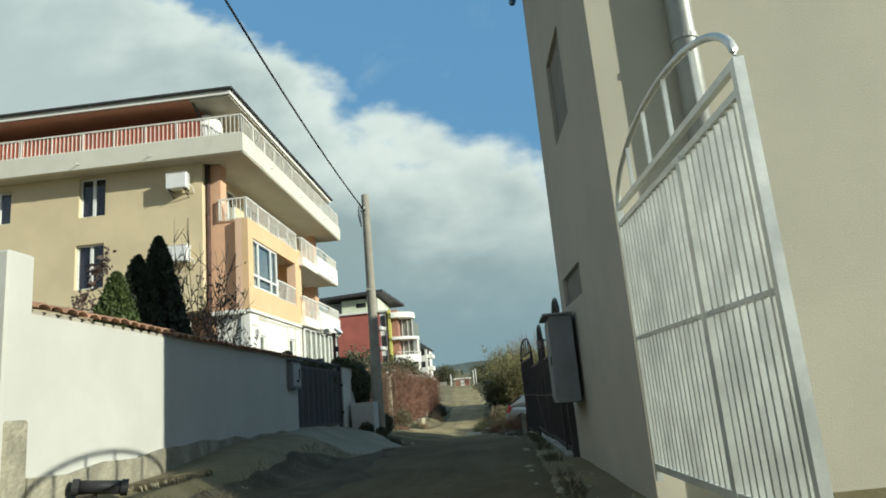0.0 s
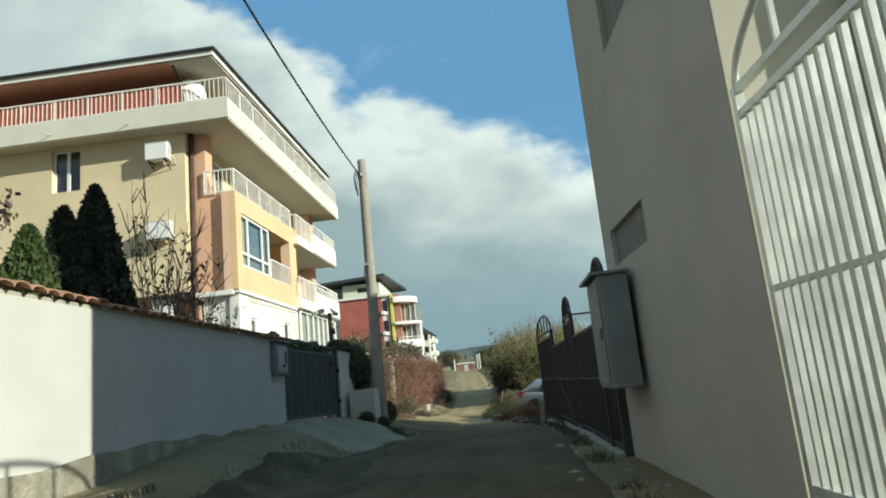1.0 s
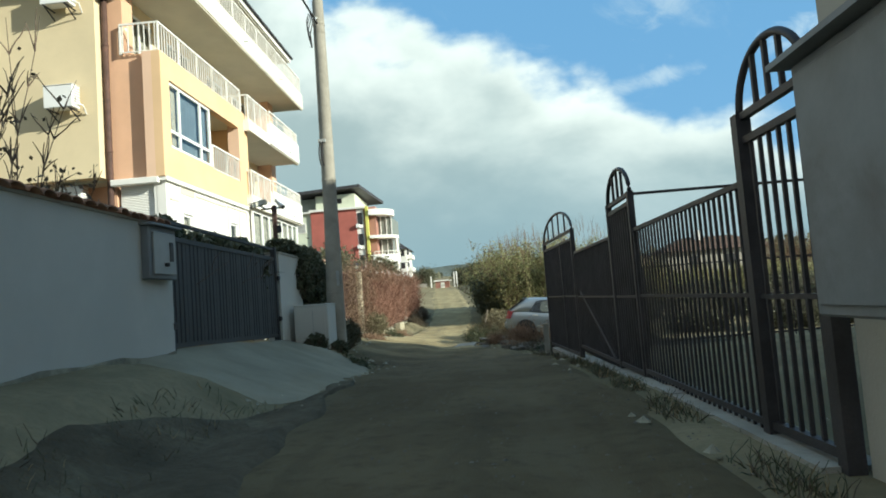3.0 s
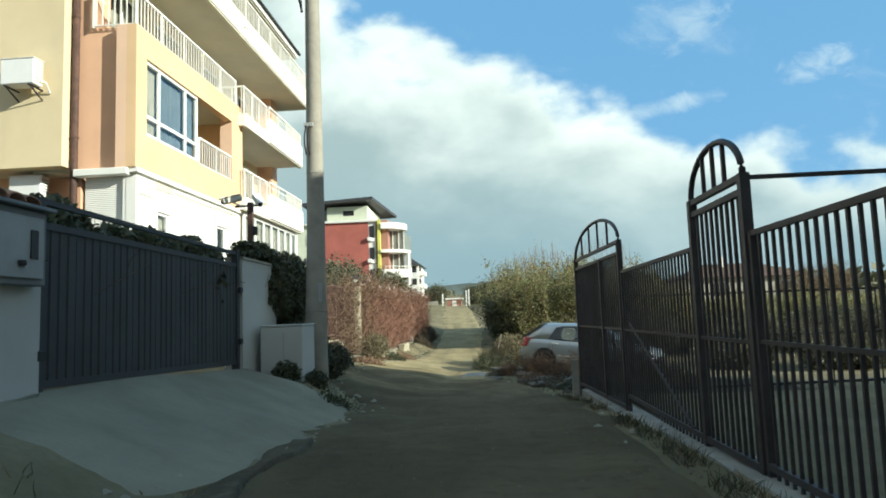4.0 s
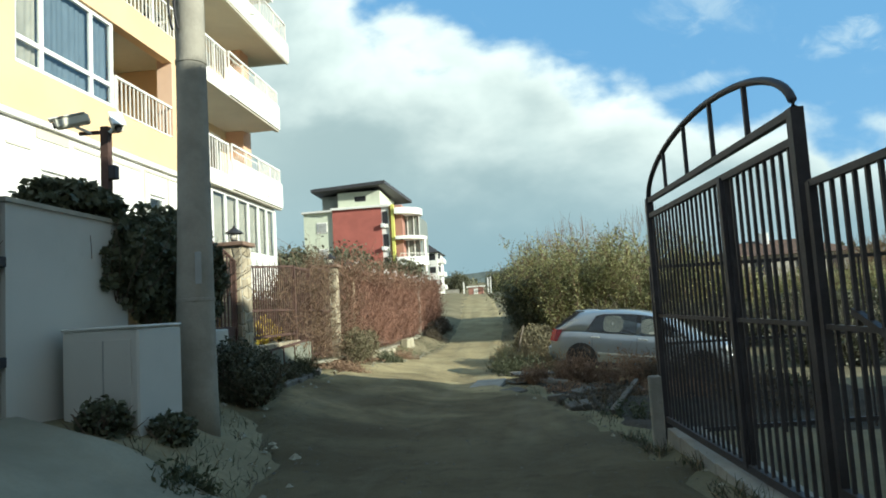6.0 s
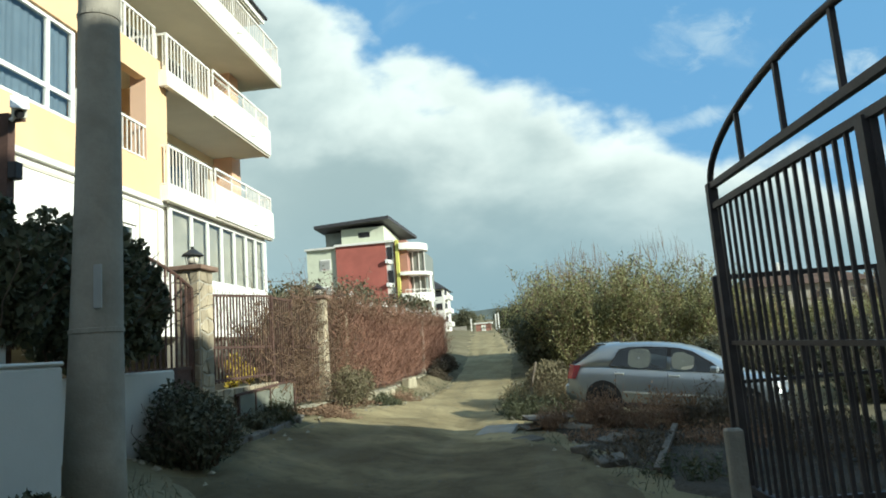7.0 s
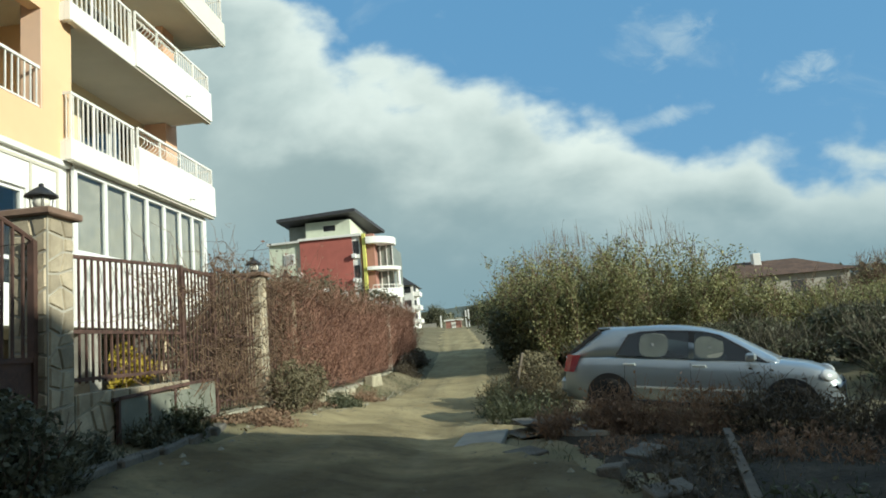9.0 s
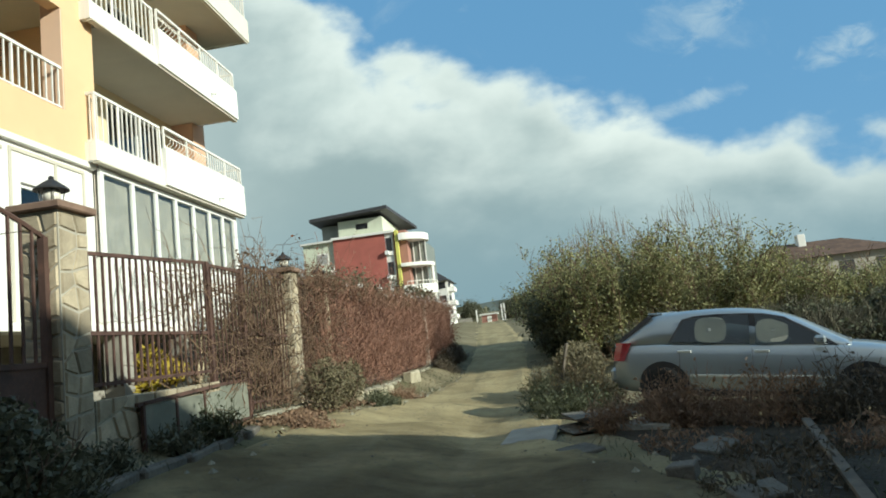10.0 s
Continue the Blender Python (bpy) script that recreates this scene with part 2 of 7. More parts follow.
M = {
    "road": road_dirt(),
    "earth": surf("weedy_earth", (0.215, 0.185, 0.115), 0.95, var=0.28, scale=0.6, fine=14, bump=0.6, depth=0.03, stain=(0.15, 0.14, 0.075), stain_at=(0.45, 0.70), stain_scale=0.35, spec=0.1),
    "white_wall": surf("whitewash", (0.55, 0.545, 0.495), 0.9, var=0.07, scale=0.7, fine=60, bump=0.25, stain=(0.41, 0.42, 0.35), stain_at=(0.60, 0.86)),
    "plinth": surf("plinth_stone", (0.34, 0.32, 0.24), 0.9, var=0.35, scale=2.5, fine=22, bump=0.8, depth=0.03, stain=(0.17, 0.16, 0.12)),
    "clay": surf("clay_tile", (0.44, 0.245, 0.155), 0.9, var=0.3, scale=4, fine=40, bump=0.5, stain=(0.17, 0.135, 0.10), stain_at=(0.48, 0.75), stain_scale=3, single=0.5),
    "brown_roof": surf("dull_brown_roof", (0.125, 0.078, 0.055), 0.9, var=0.3, scale=1.5, fine=10, bump=0.4, stain=(0.09, 0.065, 0.055)),
    "panel": surf("grey_green_sheet", (0.19, 0.20, 0.16), 0.7, var=0.2, scale=2, fine=30, bump=0.3, stain=(0.20, 0.12, 0.07), stain_at=(0.55, 0.8), stain_scale=2.5),
    "clay_roof": surf("old_clay_roof", (0.36, 0.14, 0.075), 0.85, var=0.3, scale=2, fine=14, bump=0.5, stain=(0.14, 0.09, 0.07)),
    "beige": surf("beige_render", (0.70, 0.585, 0.38), 0.9, var=0.07, scale=0.5, fine=70, bump=0.25, stain=(0.54, 0.46, 0.31), stain_at=(0.62, 0.9), stain_scale=0.5),
    "peach": surf("peach_render", (0.75, 0.515, 0.30), 0.9, var=0.06, scale=0.5, fine=70, bump=0.25, stain=(0.68, 0.50, 0.30), stain_at=(0.66, 0.92), stain_scale=0.6),
    "attic_red": surf("attic_red_render", (0.60, 0.29, 0.20), 0.9, var=0.08, scale=0.6, fine=60, bump=0.2),
    "brick_pink": surf("muted_brick_render", (0.36, 0.185, 0.145), 0.9, var=0.1, scale=0.5, fine=40, bump=0.2),
    "tan_tile": surf("pale_tan_tile", (0.40, 0.34, 0.22), 0.9, var=0.25, scale=4, fine=40, bump=0.5, single=0.4, stain=(0.20, 0.17, 0.11), stain_at=(0.5, 0.8), stain_scale=3),
    "sheer_curtain": surf("pale_grey_curtain", (0.52, 0.47, 0.39), 0.9, var=0.16, scale=3, fine=20, bump=0.3),
    "bay_pink": surf("pink_peach_render", (0.80, 0.55, 0.39), 0.9, var=0.06, scale=0.5, fine=70, bump=0.25, stain=(0.64, 0.42, 0.29), stain_at=(0.66, 0.92), stain_scale=0.6),
    "terracotta": surf("terracotta_render", (0.70, 0.43, 0.28), 0.9, var=0.08, scale=0.6, fine=70, bump=0.25, stain=(0.45, 0.24, 0.14), stain_at=(0.62, 0.9)),
    "brick_red": surf("brick_red_render", (0.40, 0.125, 0.10), 0.9, var=0.12, scale=0.5, fine=40, bump=0.2),
    "white": surf("white_render", (0.80, 0.79, 0.74), 0.85, var=0.05, scale=0.6, fine=70, bump=0.2, stain=(0.58, 0.56, 0.48), stain_at=(0.66, 0.9), stain_scale=0.9),
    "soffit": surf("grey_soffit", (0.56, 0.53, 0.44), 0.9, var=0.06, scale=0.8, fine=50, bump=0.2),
    "pvc": surf("white_plastic", (0.82, 0.82, 0.80), 0.45, var=0.03, scale=2, fine=60, bump=0.05),
    "rail": surf("white_painted_steel", (0.78, 0.76, 0.70), 0.5, var=0.08, scale=3, fine=60, bump=0.1, stain=(0.50, 0.32, 0.18), stain_at=(0.70, 0.9), stain_scale=4),
    "red_rail": surf("red_painted_steel", (0.60, 0.19, 0.12), 0.6, var=0.1, scale=3, fine=60, bump=0.1),
    "dark_roof": surf("dark_roof_sheet", (0.055, 0.055, 0.06), 0.6, var=0.2, scale=2, fine=30, bump=0.3),
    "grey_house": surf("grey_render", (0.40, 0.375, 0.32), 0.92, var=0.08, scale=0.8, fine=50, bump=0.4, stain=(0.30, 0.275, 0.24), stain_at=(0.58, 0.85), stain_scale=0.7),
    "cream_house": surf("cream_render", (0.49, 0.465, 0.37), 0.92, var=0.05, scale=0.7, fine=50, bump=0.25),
    "galv": surf("galvanised_steel", (0.66, 0.68, 0.64), 0.42, metal=0.55, var=0.14, scale=3, fine=40, bump=0.12),
    "dull_galv": surf("dull_galvanised_pipe", (0.34, 0.35, 0.33), 0.5, metal=0.45, var=0.14, scale=3, fine=40, bump=0.12),
    "cap_brown": surf("brown_cap_stone", (0.22, 0.145, 0.105), 0.85, var=0.2, scale=4, fine=40, bump=0.3),
    "off_white": surf("weathered_white_render", (0.68, 0.665, 0.57), 0.88, var=0.06, scale=0.7, fine=60, bump=0.2, stain=(0.46, 0.44, 0.36), stain_at=(0.60, 0.88), stain_scale=0.9),
    "black_iron": surf("black_painted_iron", (0.055, 0.050, 0.052), 0.55, metal=0.2, var=0.3, scale=4, fine=60, bump=0.2, stain=(0.10, 0.055, 0.035), stain_at=(0.66, 0.85), stain_scale=5),
    "brown_iron": surf("brown_rusty_iron", (0.095, 0.054, 0.042), 0.75, var=0.3, scale=5, fine=60, bump=0.3, stain=(0.18, 0.088, 0.058), stain_at=(0.52, 0.78), stain_scale=6),
    "sheet": surf("dark_grey_sheet_steel", (0.055, 0.058, 0.06), 0.65, metal=0.0, var=0.22, scale=1.2, fine=25, bump=0.2, stain=(0.085, 0.085, 0.08), stain_at=(0.6, 0.85), stain_scale=1.2),
    "ramp": surf("dusty_concrete", (0.275, 0.255, 0.19), 0.95, var=0.16, scale=1.2, fine=25, bump=0.5, depth=0.015, stain=(0.25, 0.22, 0.15), stain_at=(0.5, 0.75), spec=0.12),
    "concrete": surf("rough_concrete", (0.33, 0.315, 0.27), 0.92, var=0.2, scale=2, fine=25, bump=0.6, depth=0.02, stain=(0.22, 0.20, 0.16)),
    "pole": surf("weathered_concrete_pole", (0.32, 0.30, 0.25), 0.9, var=0.16, scale=3, fine=30, bump=0.5, stain=(0.25, 0.23, 0.19), stain_at=(0.5, 0.8), stain_scale=1.5),
    "stone": surf("honey_fieldstone", (0.50, 0.425, 0.30), 0.9, var=0.25, scale=5, fine=40, bump=0.6, depth=0.015, single=0.7, stain=(0.27, 0.25, 0.22), stain_at=(0.55, 0.8), stain_scale=2),
    "bank": surf("dark_bank_soil", (0.11, 0.095, 0.065), 0.95, var=0.3, scale=1.4, fine=16, bump=0.9, depth=0.04, stain=(0.20, 0.18, 0.12), stain_at=(0.52, 0.75), stain_scale=1.8, spec=0.1),
    "pale_block": surf("pale_weathered_block", (0.42, 0.38, 0.27), 0.92, var=0.25, scale=3, fine=25, bump=0.6, depth=0.02, stain=(0.22, 0.20, 0.15)),
    "rubble": surf("dark_rubble_soil", (0.07, 0.06, 0.047), 0.95, var=0.35, scale=1.6, fine=18, bump=0.9, depth=0.04, stain=(0.12, 0.105, 0.08), stain_at=(0.55, 0.75), stain_scale=2.2, spec=0.1),
    "dull_stone": surf("dull_grey_rubble_stone", (0.15, 0.138, 0.115), 0.92, var=0.3, scale=3, fine=22, bump=0.8, depth=0.03, stain=(0.10, 0.09, 0.07)),
    "mortar": surf("mortar", (0.40, 0.375, 0.31), 0.95, var=0.15, scale=4, fine=40, bump=0.5),
    "box": surf("grey_painted_box", (0.38, 0.39, 0.37), 0.6, var=0.10, scale=3, fine=40, bump=0.1, stain=(0.22, 0.22, 0.20)),
    "slate_box": surf("blue_grey_painted_steel", (0.20, 0.215, 0.225), 0.6, var=0.12, scale=3, fine=40, bump=0.1, stain=(0.13, 0.13, 0.13)),
    "dim_glazing": surf("grey_green_glazing", (0.22, 0.235, 0.20), 0.35, var=0.25, scale=0.6, fine=6, bump=0.0),
    "dim_shutter": surf("dull_dark_shutter", (0.17, 0.165, 0.15), 0.8, var=0.15, scale=3, fine=30, bump=0.2),
    "cable": surf("black_cable", (0.02, 0.02, 0.022), 0.6, var=0.2, bump=0.0),
    "curtain": surf("dusty_blue_curtain", (0.20, 0.25, 0.30), 0.9, var=0.12, scale=3, fine=20, bump=0.3),
    "dark_room": surf("dim_room_wall", (0.16, 0.15, 0.14), 0.9, var=0.1, bump=0.0),
    "purple": surf("dark_blue_curtain", (0.055, 0.045, 0.075), 0.9, var=0.2, scale=6, fine=30, bump=0.3),
    "car_paint": surf("silver_car_paint", (0.34, 0.385, 0.41), 0.33, metal=0.55, var=0.03, scale=2, fine=200, bump=0.0, coat=0.8),
    "rubber": surf("tyre_rubber", (0.022, 0.022, 0.022), 0.85, var=0.3, scale=10, fine=60, bump=0.2),
    "black_plastic": surf("black_plastic", (0.03, 0.03, 0.032), 0.55, var=0.2, bump=0.05),
    "tail": surf("red_lamp_lens", (0.33, 0.012, 0.015), 0.15, var=0.1, bump=0.0, coat=1.0),
    "lens": surf("clear_lamp_lens", (0.50, 0.52, 0.52), 0.25, var=0.05, bump=0.0, coat=1.0),
    "seat": surf("pale_sunshade_cloth", (0.66, 0.64, 0.55), 0.95, var=0.15, bump=0.2),
    "yellow": surf("lime_yellow_render", (0.64, 0.62, 0.16), 0.85, var=0.06, bump=0.1),
    "pale_green": surf("pale_green_render", (0.62, 0.66, 0.52), 0.9, var=0.06, bump=0.1),
    "bark": surf("grey_bark", (0.15, 0.11, 0.08), 0.95, var=0.3, scale=6, fine=50, bump=0.6),
    "wood": surf("weathered_plank", (0.13, 0.11, 0.085), 0.9, var=0.3, scale=4, fine=40, bump=0.5),
    "hill": surf("far_wooded_hill", (0.10, 0.125, 0.12), 1.0, var=0.3, scale=0.02, fine=0.2, bump=0.0),
    "thuja_dark": leafy("dark_thuja", (0.022, 0.030, 0.020), (0.055, 0.070, 0.040)),
    "thuja_green": leafy("green_thuja", (0.045, 0.072, 0.020), (0.105, 0.145, 0.045)),
    "ivy": leafy("dark_ivy", (0.048, 0.060, 0.036), (0.15, 0.155, 0.085)),
    "olive": leafy("olive_leaves", (0.065, 0.08, 0.028), (0.50, 0.48, 0.22), 0.35),
    "yellow_leaf": leafy("yellow_leaves", (0.42, 0.31, 0.03), (0.65, 0.52, 0.08), 0.35),
    "red_vine": leafy("dry_red_vine", (0.12, 0.062, 0.043), (0.37, 0.195, 0.135), 0.1, 0.9),
    "brown_vine": leafy("dry_brown_twigs", (0.09, 0.055, 0.035), (0.24, 0.16, 0.10), 0.1, 0.9),
    "dusty_olive": leafy("dusty_olive_twigs", (0.075, 0.068, 0.038), (0.22, 0.19, 0.11), 0.15, 0.9),
    "dark_twig": leafy("dark_twigs", (0.045, 0.042, 0.03), (0.12, 0.11, 0.07), 0.1, 0.9),
    "straw": leafy("dry_straw", (0.20, 0.14, 0.07), (0.42, 0.33, 0.19), 0.2, 0.9),
    "rust_weed": leafy("rusty_dead_weed", (0.17, 0.105, 0.068), (0.37, 0.245, 0.16), 0.1, 0.9),
    "dark_weed": leafy("dark_verge_weed", (0.06, 0.068, 0.042), (0.175, 0.17, 0.105), 0.15),
    "green_weed": leafy("green_weed", (0.040, 0.050, 0.024), (0.11, 0.12, 0.058), 0.2),
    "deadleaf": leafy("dark_leaves", (0.055, 0.046, 0.032), (0.16, 0.125, 0.08), 0.2),
    "wine_leaf": leafy("drying_wine_leaves", (0.06, 0.042, 0.036), (0.17, 0.115, 0.09), 0.2),
    "far_tree": leafy("far_foliage", (0.045, 0.052, 0.028), (0.145, 0.14, 0.075), 0.15),
    "pane": glass("window_glass", (0.80, 0.84, 0.84), gloss=0.12),
    "car_glass": glass("car_window_glass", (0.58, 0.62, 0.62), gloss=0.6),
    "lamp_glass": surf("milky_lamp_glass", (0.75, 0.72, 0.62), 0.3, var=0.05, bump=0.0),
    "cloth": surf("white_cover_cloth", (0.78, 0.78, 0.76), 0.9, var=0.08, bump=0.4),
    "blue": surf("blue_gutter_paint", (0.06, 0.22, 0.48), 0.5, var=0.1, bump=0.0),
}


# ---- builders ----
BASE = {}


def thing(name, at, label, category, group="", kind=""):
    ob = new(name)
    ob.empty_display_size = 0.2
    ob.location = at
    BASE[ob.name] = Vector(at)
    return tagged(ob, label, category, group, kind)


def mesh_of(name, bm, material, shift=None):
    me = bpy.data.meshes.new(name)
    if shift is not None:
        bmesh.ops.translate(bm, verts=bm.verts, vec=-shift)
    bm.to_mesh(me)
    bm.free()
    me.materials.append(M[material])
    return me


def part(name, bm, material, parent, label="", smooth=False, kind=""):
    """Links a bmesh, given in the world's metres, as one mesh object under a thing or a part."""
    ob = new(name, mesh_of(name, bm, material, BASE[parent.name]))
    ob.parent = parent
    BASE[ob.name] = BASE[parent.name]
    if smooth:
        ob.data.shade_smooth()
    return tagged(ob, label, "", "", kind)


def setting(name, bm, material, label, category, smooth=False, kind="structure"):
    ob = new(name, mesh_of(name, bm, material))
    BASE[ob.name] = Vector((0, 0, 0))
    if smooth:
        ob.data.shade_smooth()
    return tagged(ob, label, category, "", kind)


def pieces(name, me, parent, mats):
    """Objects of their own on one mesh, placed by world matrices."""
    shift = Matrix.Translation(-BASE[parent.name])
    for m in mats:
        ob = new(name, me)
        ob.parent = parent
        ob.matrix_local = shift @ m


def B():
    return bmesh.new()


def box(bm, x0, x1, y0, y1, z0, z1, bev=0.0, m=None):
    vs = [bm.verts.new((x, y, z)) for x in (x0, x1) for y in (y0, y1) for z in (z0, z1)]
    fs = [bm.faces.new([vs[i] for i in f]) for f in ((0, 1, 3, 2), (4, 6, 7, 5), (0, 4, 5, 1), (2, 3, 7, 6), (0, 2, 6, 4), (1, 5, 7, 3))]
    if bev:
        es = list({e for f in fs for e in f.edges})
        r = bmesh.ops.bevel(bm, geom=es, offset=bev, segments=1, affect="EDGES")
        vs = list({v for f in r["faces"] for v in f.verts} | {v for v in vs if v.is_valid})
    if m is not None:
        bmesh.ops.transform(bm, matrix=m, verts=[v for v in vs if v.is_valid])
    return bm


def tube(bm, pts, r, n=6, r1=None, square=False):
    """A tube along points; r to r1; square turns it into a bar."""
    pts = [Vector(p) for p in pts]
    if square:
        n = 4
    r1 = r if r1 is None else r1
    rings = []
    up = Vector((0, 0, 1))
    for i, p in enumerate(pts):
        d = (pts[min(i + 1, len(pts) - 1)] - pts[max(i - 1, 0)]).normalized()
        a = d.cross(up if abs(d.z) < 0.95 else Vector((0, 1, 0))).normalized()
        b = d.cross(a)
        rr = r + (r1 - r) * i / (len(pts) - 1)
        off = math.pi / 4 if square else 0
        k = rr * (1.414 if square else 1)
        rings.append([bm.verts.new(p + k * (a * math.cos(off + 2 * math.pi * j / n) + b * math.sin(off + 2 * math.pi * j / n))) for j in range(n)])
    for r0, r2 in zip(rings, rings[1:]):
        for j in range(n):
            bm.faces.new((r0[j], r0[(j + 1) % n], r2[(j + 1) % n], r2[j]))
    bm.faces.new(rings[0][::-1])
    bm.faces.new(rings[-1])
    return bm


def lathe(bm, at, prof, n=16):
    """Turns (radius, height) pairs about the upright through at."""
    x, y, z = at
    rings = [[bm.verts.new((x + r * math.cos(2 * math.pi * j / n), y + r * math.sin(2 * math.pi * j / n), z + h)) for j in range(n)] for r, h in prof]
    for a, b in zip(rings, rings[1:]):
        for j in range(n):
            bm.faces.new((a[j], a[(j + 1) % n], b[(j + 1) % n], b[j]))
    bm.faces.new(rings[0][::-1])
    bm.faces.new(rings[-1])
    return bm


def prism(bm, poly, z0, z1):
    """Upright prism over a plan polygon."""
    a = [bm.verts.new((x, y, z0)) for x, y in poly]
    b = [bm.verts.new((x, y, z1)) for x, y in poly]
    bm.faces.new(a[::-1])
    bm.faces.new(b)
    for i in range(len(poly)):
        j = (i + 1) % len(poly)
        bm.faces.new((a[i], a[j], b[j], b[i]))
    return bm


def holed(bm, axis, at, thick, a0, a1, z0, z1, holes=()):
    """A wall from a0 to a1 and z0 to z1, thick from at on, across axis x or y, with openings (a, b, z, z) through it."""
    cuts = sorted({a0, a1, *[v for h in holes for v in h[:2] if a0 < v < a1]})
    lev = sorted({z0, z1, *[v for h in holes for v in h[2:] if z0 < v < z1]})
    for p, q in zip(cuts, cuts[1:]):
        for r, s in zip(lev, lev[1:]):
            c, d = (p + q) / 2, (r + s) / 2
            if any(h[0] < c < h[1] and h[2] < d < h[3] for h in holes):
                continue
            lo, hi = sorted((at, at + thick))
            if axis == "x":
                box(bm, lo, hi, p, q, r, s)
            else:
                box(bm, p, q, lo, hi, r, s)
    bmesh.ops.remove_doubles(bm, verts=bm.verts, dist=0.0005)
    inner = [f for f in bm.faces if any(g is not f and set(g.verts) == set(f.verts) for g in f.verts[0].link_faces)]
    bmesh.ops.delete(bm, geom=inner, context="FACES_ONLY")
    return bm


def table(rows):
    xs, ys = zip(*rows)
    return lambda v: float(np.interp(v, xs, ys))


# ---- ground ----
road_z = table([(-200, 0.3), (-20, 0.4), (0, 0.5), (6, 0.53), (10, 0.60), (14, 0.60), (17, 0.53), (20, 0.36), (22, 0.24), (25, 0.14), (29, 0.05), (33, -0.08),
                (38, -0.10), (45, 0.05), (52, 0.30), (58, 0.60), (64, 0.95), (80, 1.6), (110, 2.6), (140, 3.5), (170, 4.3), (220, 6.0), (300, 9.0), (600, 20), (3000, 45)])
road_l = table([(-200, -1.9), (0, -1.9), (20, -1.9), (21.5, -2.2), (23.2, -3.15), (25, -3.4), (28, -3.7), (31, -3.6), (35, -3.3), (45, -3.0), (60, -3.7), (100, -6.6), (170, -12.0), (260, -20)])
road_r = table([(-200, 1.6), (0, 1.6), (21, 1.5), (25, 0.9), (29, 0.0), (35, -0.2), (45, -0.5), (60, -0.8), (100, -2.8), (170, -6.5), (260, -13)])
rise_l = table([(-200, 0.3), (0, 0.35), (9.2, 0.40), (11.5, 0.58), (15, 0.63), (20, 0.66), (21.5, 0.42), (23.5, 0.06), (33, 0.06), (38, 0.30), (42, 0.42), (50, 0.40), (58, 0.25), (170, 0.3)])
tilt_l = table([(20.3, 0), (23, 0.20), (33, 0.19), (38, 0.08), (44, 0)])


def lean(x, y):
    """The lane climbs to the garden fence on its one side."""
    return tilt_l(y) * min(2.9, max(0.0, -1.3 - x))


def ground_z(x, y):
    z = road_z(y) + lean(x, y)
    d = road_l(y) - x
    if d > 0:
        ramp = min(1.0, max(0.0, min((y - 13.6) / 1.2, (20.6 - y) / 0.9)))
        k = min(1.0, d / 0.95)
        z += rise_l(y) * (ramp * min(1.0, d / 1.65) + (1 - ramp) * (0.74 * k * k * (3 - 2 * k) + 0.26 * min(1.0, d / 1.4)))
        if x < -6 and y > 45:
            z += 0.045 * (-x - 6)
    if -0.1 > d and x < road_r(y) - 0.1:
        z -= 0.07
    e = x - road_r(y)
    if e > 0:
        near = 1.0 if y > 22.5 else 0.0
        z += near * (-0.035 * min(e, 3.0) + 0.10 * min(1.0, e) * noise.noise(Vector((x * 0.9, y * 0.9, 3))))
        z -= 0.055 * min(max(0.0, e - 2.6), 3.4) * max(0.0, min(1.0, y - 26.5, 36.0 - y))
        if y > 34:
            z += 0.03 * min(e, 20.0)
    return z + 0.015 * noise.noise(Vector((x * 1.3, y * 1.3, 0)))


def sheet(bm, xs, ys, f):
    grid = [[bm.verts.new((x, y, f(x, y))) for x in xs] for y in ys]
    for r0, r1 in zip(grid, grid[1:]):
        for i in range(len(xs) - 1):
            bm.faces.new((r0[i], r0[i + 1], r1[i + 1], r1[i]))
    return bm


def steps(*runs):
    out = []
    for a, b, s in runs:
        out += list(np.arange(a, b, s))
    return out + [runs[-1][1]]


setting("ground", sheet(B(), steps((-1500, -100, 100), (-100, -20, 8), (-20, -6, 1.5), (-6, 6, 0.3), (6, 20, 1.4), (20, 100, 8), (100, 1500, 100)),
                        steps((-400, -20, 20), (-20, 0, 1.0), (0, 62, 0.35), (62, 200, 3), (200, 3000, 100)), ground_z),
        "earth", "weedy earth verge and open land along the lane", "ground", True)


def road_f(x, y):
    l, r = road_l(y), road_r(y)
    k = (x - l) / (r - l)
    rut = -0.03 * (math.exp(-((k - 0.25) / 0.09) ** 2) + math.exp(-((k - 0.72) / 0.09) ** 2))
    wob = 0.012 * noise.noise(Vector((x * 2.2, y * 2.2, 5)))
    edge = -0.06 if k < 0.02 or k > 0.98 else 0.028
    return road_z(y) + lean(x, y) + rut + wob + edge + 0.015 * noise.noise(Vector((x * 1.3, y * 1.3, 0)))


def build_road():
    bm = B()
    rows = []
    for y in steps((-60, 0, 2), (0, 62, 0.3), (62, 260, 2)):
        l, r = road_l(y) - 0.25 + 0.25 * noise.noise(Vector((0, y * 0.7, 1))), road_r(y) + 0.25 + 0.3 * noise.noise(Vector((9, y * 0.7, 1)))
        rows.append([bm.verts.new((l + (r - l) * k / 14, y, 0)) for k in range(15)])
        for k, v in enumerate(rows[-1]):
            v.co.z = road_f(v.co.x, y) if 0 < k < 14 else ground_z(v.co.x, y) - 0.03
    for a, b in zip(rows, rows[1:]):
        for k in range(14):
            bm.faces.new((a[k], a[k + 1], b[k + 1], b[k]))
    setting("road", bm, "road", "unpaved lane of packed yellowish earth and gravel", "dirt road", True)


build_road()


